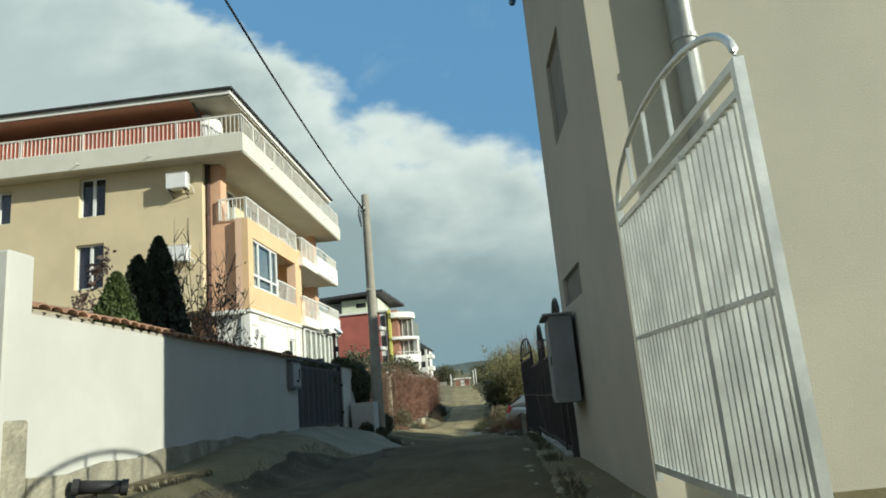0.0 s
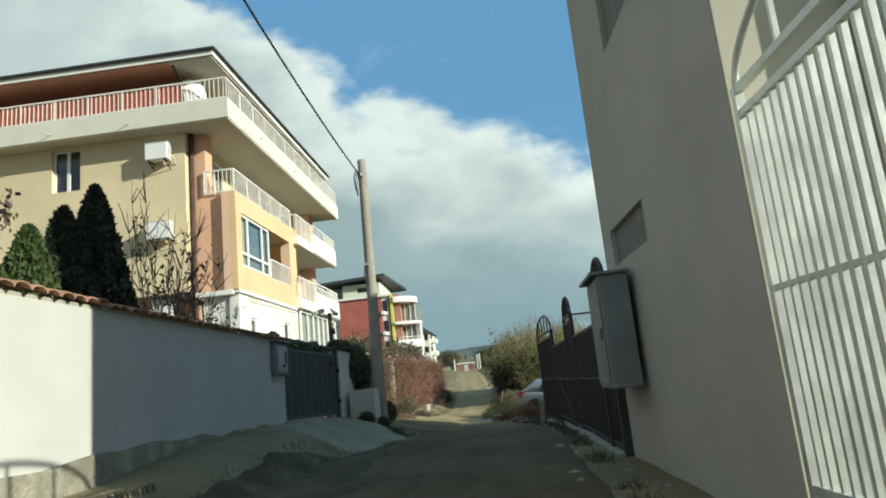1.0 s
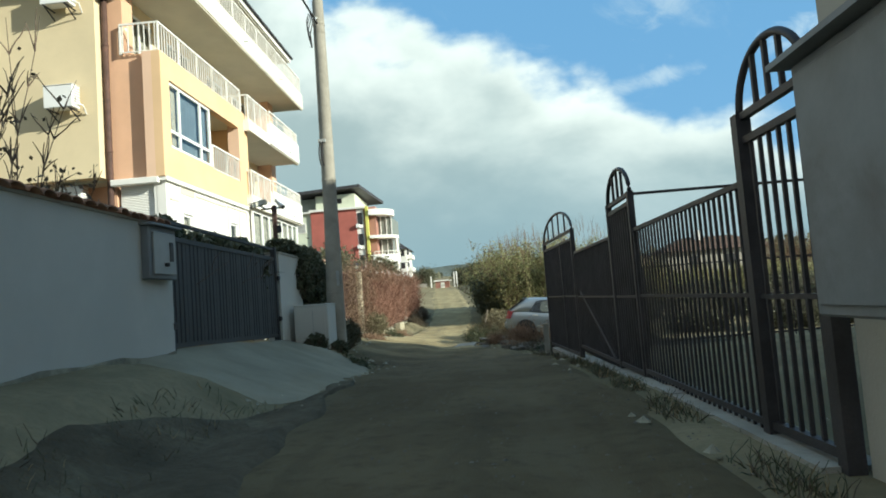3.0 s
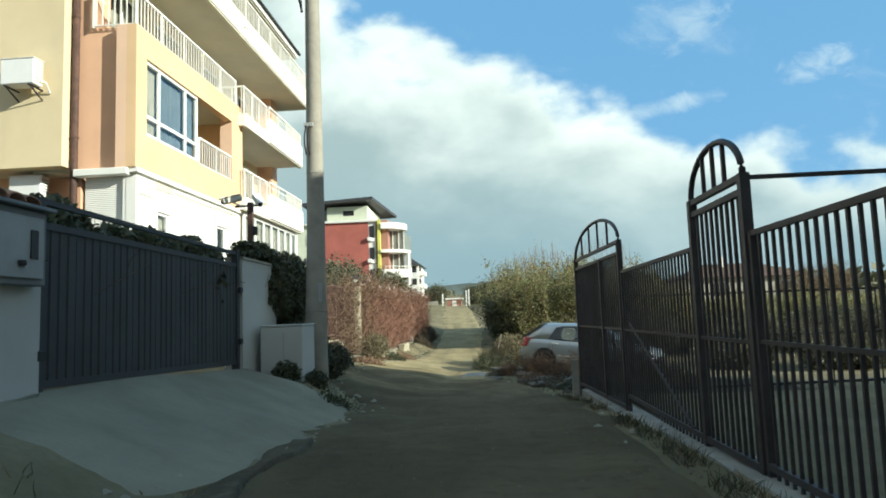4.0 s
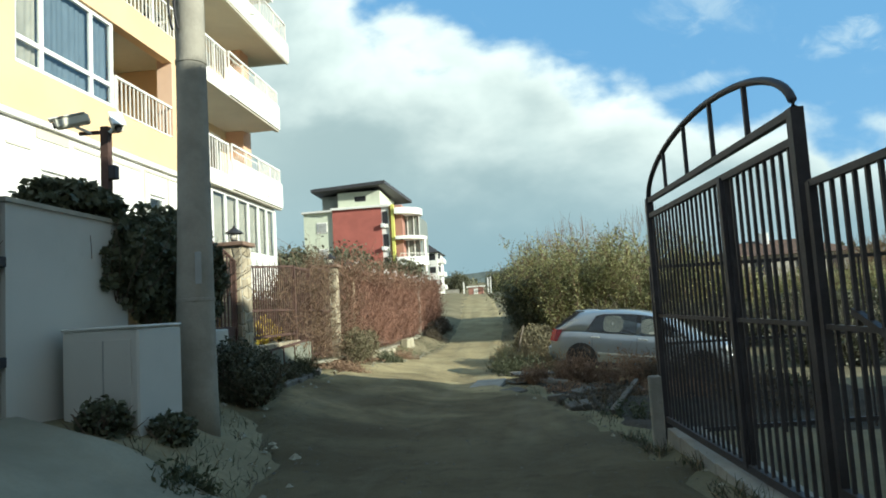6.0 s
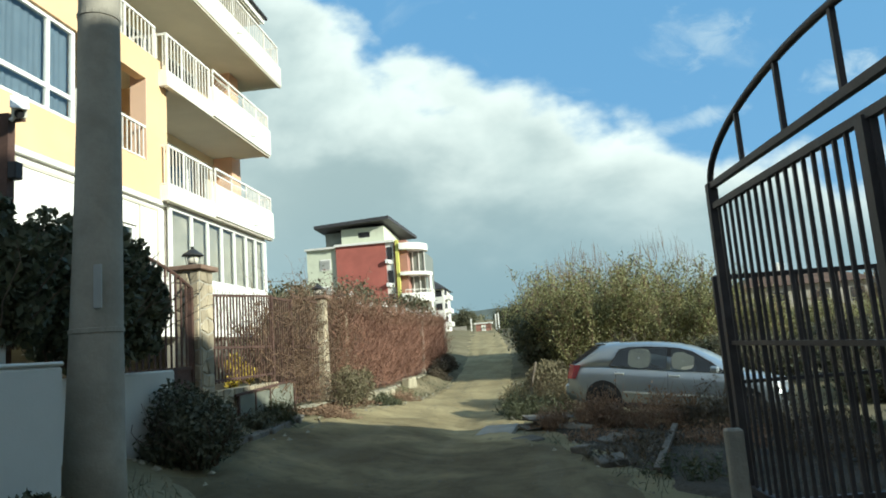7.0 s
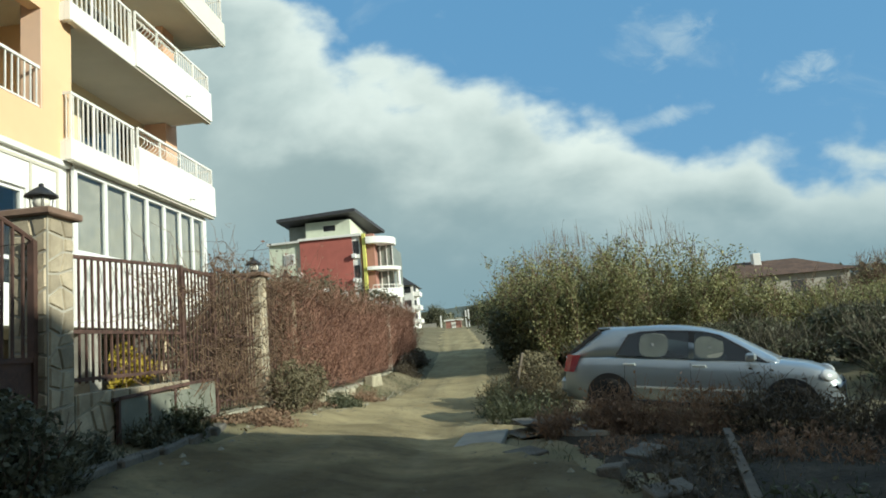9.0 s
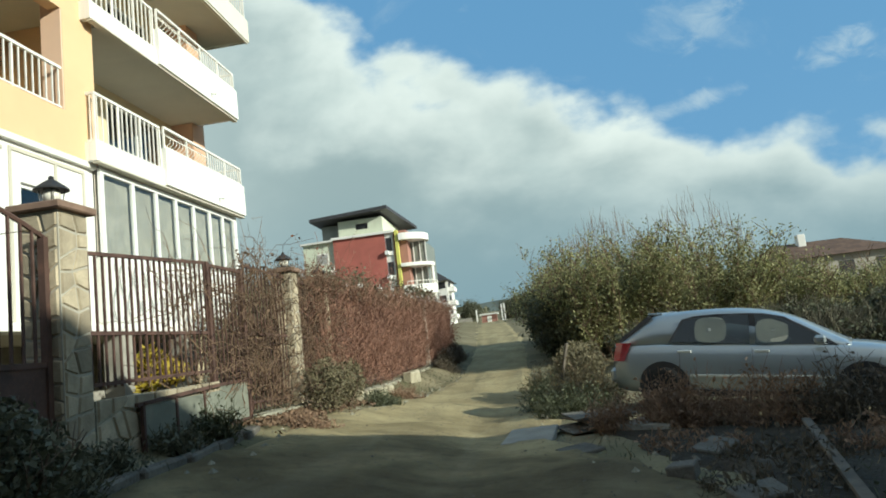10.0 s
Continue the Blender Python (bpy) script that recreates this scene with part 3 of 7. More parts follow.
def driveway():
    bm = B()
    rows = []
    for i in range(24):
        y = 14.2 + i * 0.265
        out = -1.55 - 0.35 * abs((i - 11.5) / 11.5) ** 2 + 0.22 * noise.noise(Vector((y * 1.1, 0, 3)))
        rows.append([])
        for k in range(11):
            x = -3.52 + (out + 3.52) * k / 10
            z = ground_z(x, y) + (0.035 if 0 < i < 23 and k < 10 else -0.06)
            rows[-1].append(bm.verts.new((x, y, z)))
    for a, b in zip(rows, rows[1:]):
        for k in range(10):
            bm.faces.new((a[k], a[k + 1], b[k + 1], b[k]))
    setting("driveway", bm, "ramp", "pale concrete ramp in front of the sheet steel gate", "driveway", True)


driveway()


def soil_bank():
    """The dark broken edge between the verge along the wall and the lane."""
    bm = B()
    rows = []
    ys = list(np.arange(7.4, 16.9, 0.22))
    for i, y in enumerate(ys):
        cut = max(0.0, min((y - 12.4) / 1.9, 1.0))
        l = road_l(y) - 0.62 + 0.72 * cut + 0.16 * noise.noise(Vector((1, y * 1.4, 6)))
        r = road_l(y) + 0.30 + 0.62 * max(0.0, 1 - abs(y - 10.5) / 5.0) + 0.25 * noise.noise(Vector((4, y * 0.9, 6)))
        row = []
        for k in range(10):
            x = l + (r - l) * k / 9
            rim = k in (0, 9) or i in (0, len(ys) - 1)
            row.append(bm.verts.new((x, y, max(ground_z(x, y), road_f(x, y) if x > road_l(y) - 0.2 else -9) + (-0.05 if rim else 0.03 + 0.05 * max(0.0, noise.noise(Vector((x * 3.1, y * 3.1, 8))))))))
        rows.append(row)
    for p, q in zip(rows, rows[1:]):
        for k in range(9):
            bm.faces.new((p[k], p[k + 1], q[k + 1], q[k]))
    setting("soil_bank", bm, "bank", "dark crumbling soil edge between verge and lane", "soil", True)


soil_bank()


def far_hills():
    bm = B()
    n = 90
    lo, hi = [], []
    for i in range(n):
        a = -1.25 + 2.5 * i / (n - 1)
        x, y = 1400 * math.sin(a), 1400 * math.cos(a)
        h = 76 + 26 * noise.noise(Vector((a * 3.1, 0.3, 0))) + 9 * noise.noise(Vector((a * 17, 0.7, 0))) - 55 * max(0, a) ** 1.0
        lo.append(bm.verts.new((x, y, -20)))
        hi.append(bm.verts.new((x * 1.05, y * 1.05, max(14, h))))
    for i in range(n - 1):
        bm.faces.new((lo[i], lo[i + 1], hi[i + 1], hi[i]))
    setting("backdrop", bm, "hill", "low wooded hills on the horizon", "hills")


far_hills()


# ---- the whitewashed garden wall and its gates ----
def wall_x(y):
    return -3.30 - 0.0229 * (y - 9.22)


def run(bm, ya, yb, z0, z1, off0, off1, step=0.6):
    """A wall along the garden wall's line between two offsets from it; z0 and z1 are functions of y or numbers."""
    f0 = z0 if callable(z0) else (lambda y: z0)
    f1 = z1 if callable(z1) else (lambda y: z1)
    n = max(1, int((yb - ya) / step))
    rings = []
    for i in range(n + 1):
        y = ya + (yb - ya) * i / n
        x = wall_x(y)
        rings.append([bm.verts.new(p) for p in ((x + off0, y, f0(y)), (x + off1, y, f0(y)), (x + off1, y, f1(y)), (x + off0, y, f1(y)))])
    for a, b in zip(rings, rings[1:]):
        for k in range(4):
            bm.faces.new((a[k], a[(k + 1) % 4], b[(k + 1) % 4], b[k]))
    bm.faces.new(rings[0][::-1])
    bm.faces.new(rings[-1])
    return bm


def foot(y):
    return ground_z(wall_x(y) + 0.05, y) - 0.15


def garden_wall():
    w = thing("garden_wall", (wall_x(10), 10, 0.9), "long whitewashed garden wall, stone plinth, coping of clay tiles", "wall", kind="structure")
    part("wall_body", run(B(), 6.61, 15.34, foot, 2.66, -0.26, 0.0), "white_wall", w)
    part("plinth", run(B(), 6.64, 15.3, foot, lambda y: ground_z(wall_x(y), y) + 0.27 * min(1.0, max(0.12, (12.5 - y) / 3.0)) + 0.02 * math.sin(y * 5), -0.2, 0.035, 0.3), "plinth", w, "rough grey stone plinth")
    part("pillar", box(B(), wall_x(6.46) - 0.34, wall_x(6.46) + 0.03, 6.28, 6.62, 0.6, 3.19, 0.02), "white_wall", w)
    part("bare_masonry", box(B(), wall_x(6.46) - 0.30, wall_x(6.46) + 0.05, 6.30, 6.615, 0.6, 1.72, 0.03), "plinth", w, "bare masonry where the render has come off")
    part("mortar_bed", run(B(), 6.63, 9.36, 2.66, 2.70, -0.22, -0.02), "mortar", w)
    part("mortar_bed", run(B(), 9.37, 15.36, 2.66, lambda y: 2.688 + 0.006 * math.sin(y * 9), -0.27, 0.015, 0.2), "mortar", w)
    # one row of half-round tiles on each slope, every tile its own
    bm = B()
    n, half = 7, 0.105
    for side in (0, 1):
        r = []
        for j in range(n):
            a = math.pi * j / (n - 1)
            c, s = half * math.cos(a), half * 0.52 * math.sin(a)
            r.append((c, s))
        a = [bm.verts.new((0.16 if side == 0 else -0.16, c, s + (0 if side == 0 else 0.075) + (0.0 if side == 0 else 0.0))) for c, s in r]
        if side == 0:
            front, front_in = a, [bm.verts.new((0.16, c * 0.84, s * 0.78)) for c, s in r]
        else:
            back, back_in = a, [bm.verts.new((-0.16, c * 0.84, s * 0.78 + 0.075)) for c, s in r]
    for j in range(n - 1):
        bm.faces.new((front[j], front[j + 1], back[j + 1], back[j]))
        bm.faces.new((front[j + 1], front[j], front_in[j], front_in[j + 1]))
        bm.faces.new((front_in[j], back_in[j], back_in[j + 1], front_in[j + 1]))
    me = mesh_of("tile", bm, "clay")
    rnd = random.Random(3)
    mats = []
    for i in range(43):
        y = 6.72 + 0.2 * i
        mats.append(pose(wall_x(y) - 0.08 + rnd.uniform(-.012, .012), y, (2.70 if i < 14 else 2.675) + rnd.uniform(0, .012), rnd.uniform(-3, 3), rnd.uniform(-3, 3), rnd.uniform(-4, 4)))
    pieces("tile", me, w, mats)


garden_wall()


def side_gate():
    g = thing("yard_gate", (wall_x(5), 5.0, 0.9), "dark grey sheet steel yard gate beside the white pillar", "gate", kind="structure")
    part("leaf", run(B(), 3.2, 6.24, 0.95, 2.85, -0.14, -0.09), "sheet", g)
    bm = B()
    for y in (3.2, 4.8, 6.22):
        tube(bm, [(wall_x(y) - 0.11, y, 0.9), (wall_x(y) - 0.11, y, 2.9)], 0.035, square=True)
    part("leaf_frame", bm, "sheet", g)
    w = thing("garden_wall", (wall_x(0), 0, 0.7), "plain whitewashed wall that goes on beyond the yard gate", "wall", kind="structure")
    part("wall_body", run(B(), -14, 3.1, 0.2, 2.7, -0.26, 0.0), "white_wall", w)


side_gate()


def meter_box():
    b = thing("meter_box", (wall_x(14.9), 14.93, 2.3), "dull grey wall-mounted electricity meter box with a small dark window", "meter box")
    x = wall_x(14.93)
    part("body", box(B(), x, x + 0.10, 14.60, 15.24, 2.04, 2.62, 0.012), "slate_box", b)
    part("door", box(B(), x + 0.102, x + 0.125, 14.66, 15.18, 2.09, 2.56, 0.008), "box", b, "paler box door")
    part("window", box(B(), x + 0.127, x + 0.135, 15.02, 15.10, 2.24, 2.46), "black_plastic", b)
    part("lock", lathe(B(), (x + 0.135, 14.92, 2.20), [(0.03, -0.02), (0.035, 0.0), (0.03, 0.02)], 8), "black_plastic", b)
    part("lid", box(B(), x, x + 0.16, 14.56, 15.28, 2.622, 2.65, 0.005), "slate_box", b)


meter_box()


def sliding_gate():
    g = thing("sheet_gate", (wall_x(17.6), 17.6, 1.2), "dark grey ribbed sheet steel driveway gate, closed", "gate", kind="structure")
    panels = 9
    ya, yb = 15.42, 19.86
    for i in range(panels):
        a, b = ya + (yb - ya) * i / panels, ya + (yb - ya) * (i + 1) / panels
        bm = B()
        run(bm, a + 0.004, b - 0.004, lambda y: 1.24 - 0.028 * (y - 15.4), 2.54, -0.09, -0.065)
        x = wall_x(a)
        for j in (1, 2, 3):
            y = a + (b - a) * j / 4
            tube(bm, [(wall_x(y) - 0.066, y, 1.26 - 0.028 * (y - 15.4)), (wall_x(y) - 0.066, y, 2.53)], 0.012, 4)
        part("panel", bm, "sheet", g)
    bm = B()
    tube(bm, [(wall_x(15.4) - 0.08, 15.4, 2.56), (wall_x(19.9) - 0.08, 19.9, 2.56)], 0.03, square=True)
    tube(bm, [(wall_x(15.4) - 0.08, 15.4, 1.27), (wall_x(19.9) - 0.08, 19.9, 1.15)], 0.03, square=True)
    part("frame", bm, "sheet", g)
    for y in (15.40, 19.88):
        part("post", tube(B(), [(wall_x(y) - 0.08, y, 1.0), (wall_x(y) - 0.08, y, 2.78)], 0.045, square=True), "sheet", g)
    part("guide_rail", tube(B(), [(wall_x(15.4) - 0.08, 15.4, 2.76), (wall_x(19.9) - 0.08, 19.9, 2.74)], 0.022, square=True), "sheet", g)
    for y, z in ((15.37, 2.3), (15.37, 1.5), (19.9, 2.2), (19.9, 1.45)):
        part("hinge", box(B(), wall_x(y) - 0.06, wall_x(y) + 0.01, y - 0.05, y + 0.05, z - 0.04, z + 0.04, 0.006), "black_plastic", g)


sliding_gate()


def white_post_wall():
    w = thing("gate_wall", (wall_x(20.7), 20.7, 1.0), "short whitewashed wall beside the gate, half under ivy", "wall", kind="structure")
    part("wall_body", run(B(), 19.95, 21.6, 0.7, 2.66, -0.26, 0.0), "white_wall", w)
    part("coping", run(B(), 19.93, 21.62, 2.662, 2.70, -0.28, 0.02), "mortar", w, "thin grey coping")
    low = thing("low_wall", (-3.7, 24.0, 1.0), "low whitewashed wall under the ivy", "wall", kind="structure")
    part("wall_body", box(B(), -4.1, -3.75, 21.62, 24.3, 0.5, 1.55, 0.02), "white_wall", low)


white_post_wall()


def service_cabinet():
    c = thing("service_cabinet", (-3.1, 20.85, 0.8), "whitewashed service cabinet standing at the foot of the pole", "cabinet")
    part("body", box(B(), -3.46, -2.80, 20.45, 21.15, 0.72, 1.64, 0.015), "white_wall", c)
    part("lid", box(B(), -3.468, -2.792, 20.442, 21.158, 1.642, 1.672, 0.012), "white_wall", c)
    part("door", box(B(), -3.40, -2.86, 20.438, 20.449, 0.80, 1.56, 0.003), "white_wall", c)
    part("mortar_joint", box(B(), -3.10, -3.09, 20.434, 20.437, 0.80, 1.56), "box", c)
    part("plinth", box(B(), -3.48, -2.78, 20.43, 21.17, 0.55, 0.718, 0.01), "concrete", c)


service_cabinet()


def utility_pole():
    X, Y = -2.87, 21.63
    p = thing("utility_pole", (X, Y, 0.6), "tall weathered concrete utility pole with cable fittings", "utility pole")
    bm = lathe(B(), (X, Y, 0.4), [(0.225, 0), (0.20, 0.6), (0.18, 1.4), (0.165, 2.2), (0.152, 3.2), (0.142, 4.6), (0.130, 6.5), (0.118, 7.84), (0.108, 7.86)], 20)
    for v in bm.verts:
        v.co.x -= 0.045 * max(0.0, 1 - (v.co.z - 0.4) / 2.8)
    part("shaft", bm, "pole", p, smooth=True)
    # the ring at 4.26 is added where the shade's edge crosses the shaft
    for z, r in ((1.86, 0.178), (4.26, 0.147), (7.50, 0.122), (7.68, 0.120)):
        part("band", lathe(B(), (X - 0.045 * max(0.0, 1 - (z - 0.4) / 2.8), Y, z), [(r - 0.004, 0), (r + 0.008, 0.005), (r + 0.008, 0.035), (r - 0.004, 0.04)], 20), "pole", p)
    bm = B()
    for k in range(4):
        a = 0.5 + k * 0.25
        pts = [(X + 0.18 * math.cos(a + 1.9) + 0.04 * math.sin(s * 6 + k), Y - 0.15 - 0.05 * math.sin(s * 3), 7.91 - 0.75 * s) for s in np.linspace(0, 1, 9)]
        tube(bm, pts, 0.011, 5)
    part("drop_cable", bm, "cable", p)
    part("hook", tube(B(), [(X, Y - 0.12, 7.81), (X, Y - 0.27, 7.76), (X, Y - 0.32, 7.66)], 0.018, 6), "galv", p)
    part("bracket", box(B(), X - 0.14, X + 0.02, Y - 0.172, Y - 0.13, 5.08, 5.15, 0.004), "box", p)
    for dx in (-0.10, -0.04):
        pts = [(X + dx - 0.03 * math.sin(s * 3.1), Y - 0.165 - 0.02 * math.sin(s * 3.1), 5.10 - 0.52 * s) for s in np.linspace(0, 1, 8)]
        part("conduit", tube(B(), pts, 0.014, 6), "cable", p)
    part("label_plate", box(B(), X + 0.065, X + 0.125, Y - 0.168, Y - 0.155, 2.03, 2.34, 0.002), "box", p)
    c = thing("overhead_cable", (-2.8, 10, 7.6), "black overhead cable running from the pole above the lane", "cable")
    pts = []
    for i in range(40):
        y = 21.36 - i * 1.15
        pts.append((-2.85 - 0.003 * i, y, 7.64 + 0.0055 * (21.36 - y) ** 2 - 0.005 * (21.36 - y)))
    part("wire", tube(B(), pts, 0.022, 6), "cable", c)
    far = thing("utility_pole", (-2.95, -24, 0.3), "concrete utility pole at the other end of the cable", "utility pole")
    part("shaft", lathe(B(), (-2.96, -24, 0.3), [(0.17, 0), (0.12, 19.0), (0.11, 19.02)], 12), "pole", far, smooth=True)


utility_pole()


# ---- iron gates and fences ----
def bars(name, parent, pts, z0, z1, material, size=0.011, square=True, cache={}):
    """Upright bars of one mesh a length; pts: (x, y) places, z0 and z1 are functions of the share along the row."""
    groups = {}
    for k, (x, y) in pts:
        h = round(z1(k) - z0(k), 2)
        groups.setdefault(h, []).append(Matrix.Translation((x, y, z0(k))))
    for h, mats in groups.items():
        key = (name, h, material, size)
        if key not in cache:
            cache[key] = mesh_of(name, tube(B(), [(0, 0, 0), (0, 0, h)], size, 8 if not square else 4, square=square), material)
        pieces(name, cache[key], parent, mats)


def arch_gate(name, p0, p1, z0, shoulder, rise, material, label, gap=0.17, pitch=0.105, mid=True, stile=0.04, midrail=None, bar=0.011):
    """An iron gate leaf between two plan points, with an arch of spokes over its top rail."""
    p0, p1 = Vector(p0), Vector(p1)
    w = (p1 - p0).length
    at = lambda k: p0 + (p1 - p0) * k
    g = thing(name, (*at(0.5), z0), label, "gate", "iron gates")
    for k in (0, 1):
        part("stile", tube(B(), [(*at(k), z0 - 0.05), (*at(k), shoulder)], stile, square=True), material, g)
    rail_z = [(shoulder - 0.02, 0.022, "top_rail"), (shoulder - gap, 0.022, "second_rail"), (z0 + 0.06, 0.026, "bottom_rail"), (midrail or (z0 + shoulder) / 2, 0.014, "middle_rail")]
    for z, r, nm in rail_z:
        part(nm, tube(B(), [(*at(0), z), (*at(1), z)], r, square=True), material, g)
    pts = [(*at(0.5 - 0.5 * math.cos(math.pi * i / 28)), shoulder + rise * math.sin(math.pi * i / 28)) for i in range(29)]
    part("arch", tube(B(), pts, 0.024, 8), material, g, smooth=True)
    for k in ((0.2, 0.4, 0.6, 0.8) if w > 2 else (0.3, 0.5, 0.7)):
        top = shoulder + rise * math.sin(math.acos(1 - 2 * k))
        part("spoke", tube(B(), [(*at(k), shoulder - 0.02), (*at(k), top)], 0.014, square=True), material, g)
    if mid:
        part("centre_stile", tube(B(), [(*at(0.36), z0 + 0.06), (*at(0.36), shoulder - gap)], 0.034, square=True), material, g)
    n = int(w / pitch)
    bars("bar", g, [(i / n, at(i / n)) for i in range(1, n)], lambda k: z0 + 0.06, lambda k: shoulder - gap, material, bar)
    return g


def low_fence(p0, p1, z0, z1, material, label, pitch=0.105, brace=False, rails=(0.92, 0.5, 0.04)):
    p0, p1 = Vector(p0), Vector(p1)
    w = (p1 - p0).length
    at = lambda k: p0 + (p1 - p0) * k
    f = thing("iron_fence", (*at(0.5), z0), label, "fence", "iron fence panels")
    part("top_rail", tube(B(), [(*at(0), z1), (*at(1), z1)], 0.018, square=True), material, f)
    part("middle_rail", tube(B(), [(*at(0), z0 + (z1 - z0) * 0.55), (*at(1), z0 + (z1 - z0) * 0.55)], 0.013, square=True), material, f)
    part("bottom_rail", tube(B(), [(*at(0), z0 + 0.08), (*at(1), z0 + 0.08)], 0.022, square=True), material, f)
    for k in (0, 1):
        part("post", tube(B(), [(*at(k), z0 - 0.3), (*at(k), z1 + 0.01)], 0.021, square=True), material, f)
    if brace:
        part("brace", tube(B(), [(*at(0.1), z0 + 0.1), (*at(0.9), z0 + (z1 - z0) * 0.6)], 0.015, square=True), material, f)
    n = int(w / pitch)
    bars("bar", f, [(i / n, at(i / n)) for i in range(1, n)], lambda k: z0, lambda k: z1, material, 0.0095)
    return f


def right_side_iron():
    arch_gate("arched_gate", (1.78, 18.97), (1.60, 22.02), 0.42, 2.60, 0.42, "black_iron", "black iron gate leaf with an arched top and close upright bars", midrail=1.46, bar=0.0095, stile=0.034)
    low_fence((1.83, 15.98), (1.785, 18.88), 0.56, 2.18, "black_iron", "low black iron fence panel with a slanting brace", brace=True)
    arch_gate("arched_gate", (1.85, 14.80), (1.832, 15.92), 0.58, 2.575, 0.33, "black_iron", "narrow black iron pedestrian gate with an arched top", mid=False, stile=0.033, midrail=1.45, gap=0.12)
    low_fence((1.885, 11.86), (1.852, 14.73), 0.60, 2.16, "black_iron", "low black iron fence panel between two gates")
    arch_gate("arched_gate", (1.91, 10.98), (1.888, 11.80), 0.62, 2.58, 0.34, "black_iron", "narrow arched black iron gate beside the grey house", mid=False, stile=0.045, midrail=1.45)
    t = thing("tie_bar", (1.86, 13.2, 2.5), "thin black iron bar from the gate top to the house behind", "iron bar")
    part("rod", tube(B(), [(1.85, 14.80, 2.545), (9.6, 14.95, 2.56)], 0.014, square=True), "black_iron", t)
    bm = B()
    for a, b in zip(np.arange(11.0, 22.0, 0.5), np.arange(11.5, 22.5, 0.5)):
        x0 = 1.93 - 0.018 * (a - 11)
        g = min(ground_z(1.8, a), ground_z(1.8, b))
        box(bm, x0 - 0.16, x0 + 0.16, a, b, g - 0.25, max(0.50 - 0.012 * (a - 13), g + 0.03))
    setting("kerb", bm, "concrete", "rough concrete footing under the iron fence", "kerb")
    low_fence((1.62, 22.30), (9.5, 23.4), 0.22, 1.94, "black_iron", "dark iron fence that closes the parking ground", pitch=0.30)
    p = thing("marker_post", (1.455, 21.745, 0.2), "short pale concrete post beside the gate", "post")
    part("shaft", box(B(), 1.40, 1.51, 21.70, 21.79, 0.05, 0.92, 0.012), "concrete", p)


right_side_iron()
arch_gate("arched_gate", (2.34, 4.12), (2.19, 6.84), 0.80, 3.12, 0.46, "galv", "silver-painted iron gate leaf with an arched top, standing open", pitch=0.095, midrail=1.93, bar=0.015, stile=0.028)


# ---- the grey house on the right ----
def grey_house():
    h = thing("grey_house", (5.5, 8.9, 0.6), "plain grey rendered house with small windows and cream side wall", "house")
    c0, c1 = (1.955, 10.90), (2.16, 6.90)
    face = lambda y: 1.955 + 0.05125 * (10.90 - y)
    holes = [(9.06, 10.47, 2.67, 3.06), (8.42, 9.52, 4.74, 5.90)]
    bm = holed(B(), "x", 0.0, 0.3, 6.92, 10.90, 0.3, 7.94, holes)
    for v in bm.verts:
        v.co.x += face(v.co.y)
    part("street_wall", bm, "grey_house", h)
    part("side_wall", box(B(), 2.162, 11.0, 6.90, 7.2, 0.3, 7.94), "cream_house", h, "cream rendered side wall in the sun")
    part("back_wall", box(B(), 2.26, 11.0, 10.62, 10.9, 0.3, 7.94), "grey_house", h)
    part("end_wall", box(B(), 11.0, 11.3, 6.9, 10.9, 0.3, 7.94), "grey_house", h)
    bm = B()
    v = [bm.verts.new(p) for p in ((2.05, 6.75, 7.95), (11.6, 6.75, 7.95), (11.6, 11.05, 7.95), (1.85, 11.05, 7.95), (3.9, 8.9, 9.1), (9.6, 8.9, 9.1))]
    for f in ((0, 3, 2, 1), (0, 1, 5, 4), (1, 2, 5), (2, 3, 4, 5), (3, 0, 4)):
        bm.faces.new([v[i] for i in f])
    part("roof", bm, "clay_roof", h)
    part("gutter", tube(B(), [(2.0, 6.7, 7.93), (1.80, 11.1, 7.93)], 0.06, 8), "blue", h, "blue gutter")
    for a, b, z0, z1 in holes:
        bm = box(B(), 0.05, 0.085, a, b, z0, z1)
        for v in bm.verts:
            v.co.x += face(v.co.y)
        w = part("window", bm, "dim_shutter", h, "dull dark grey closed shutter")
        part("room", box(B(), face(a) + 0.34, face(a) + 0.36, a - 0.2, b + 0.2, z0 - 0.2, z1 + 0.2), "dark_room", w)
    b = thing("meter_cabinet", (1.82, 10.2, 1.4), "tall grey metal meter cabinet fixed to the grey house", "meter cabinet")
    part("body", box(B(), 1.66, 1.955, 9.75, 10.62, 1.38, 2.50, 0.012), "slate_box", b)
    part("door", box(B(), 1.645, 1.658, 9.80, 10.57, 1.43, 2.45, 0.006), "slate_box", b)
    bm = B()
    prism(bm, [(1.58, 9.70), (1.97, 9.70), (1.97, 10.68), (1.58, 10.68)], 2.502, 2.53)
    part("lid", bm, "slate_box", b)
    part("latch", box(B(), 1.63, 1.644, 9.86, 9.90, 1.86, 1.98, 0.004), "black_plastic", b)
    p = thing("flue_pipe", (3.0, 6.62, 0.7), "thick galvanised steel pipe standing before the cream wall", "pipe")
    part("shaft", lathe(B(), (3.0, 6.77, 0.45), [(0.115, 0), (0.115, 7.6), (0.10, 7.62)], 20), "dull_galv", p, smooth=True)
    for z in (2.4, 4.6, 6.8):
        part("clamp", lathe(B(), (3.0, 6.77, z), [(0.115, 0), (0.128, 0.004), (0.128, 0.05), (0.115, 0.054)], 20), "dull_galv", p)


grey_house()


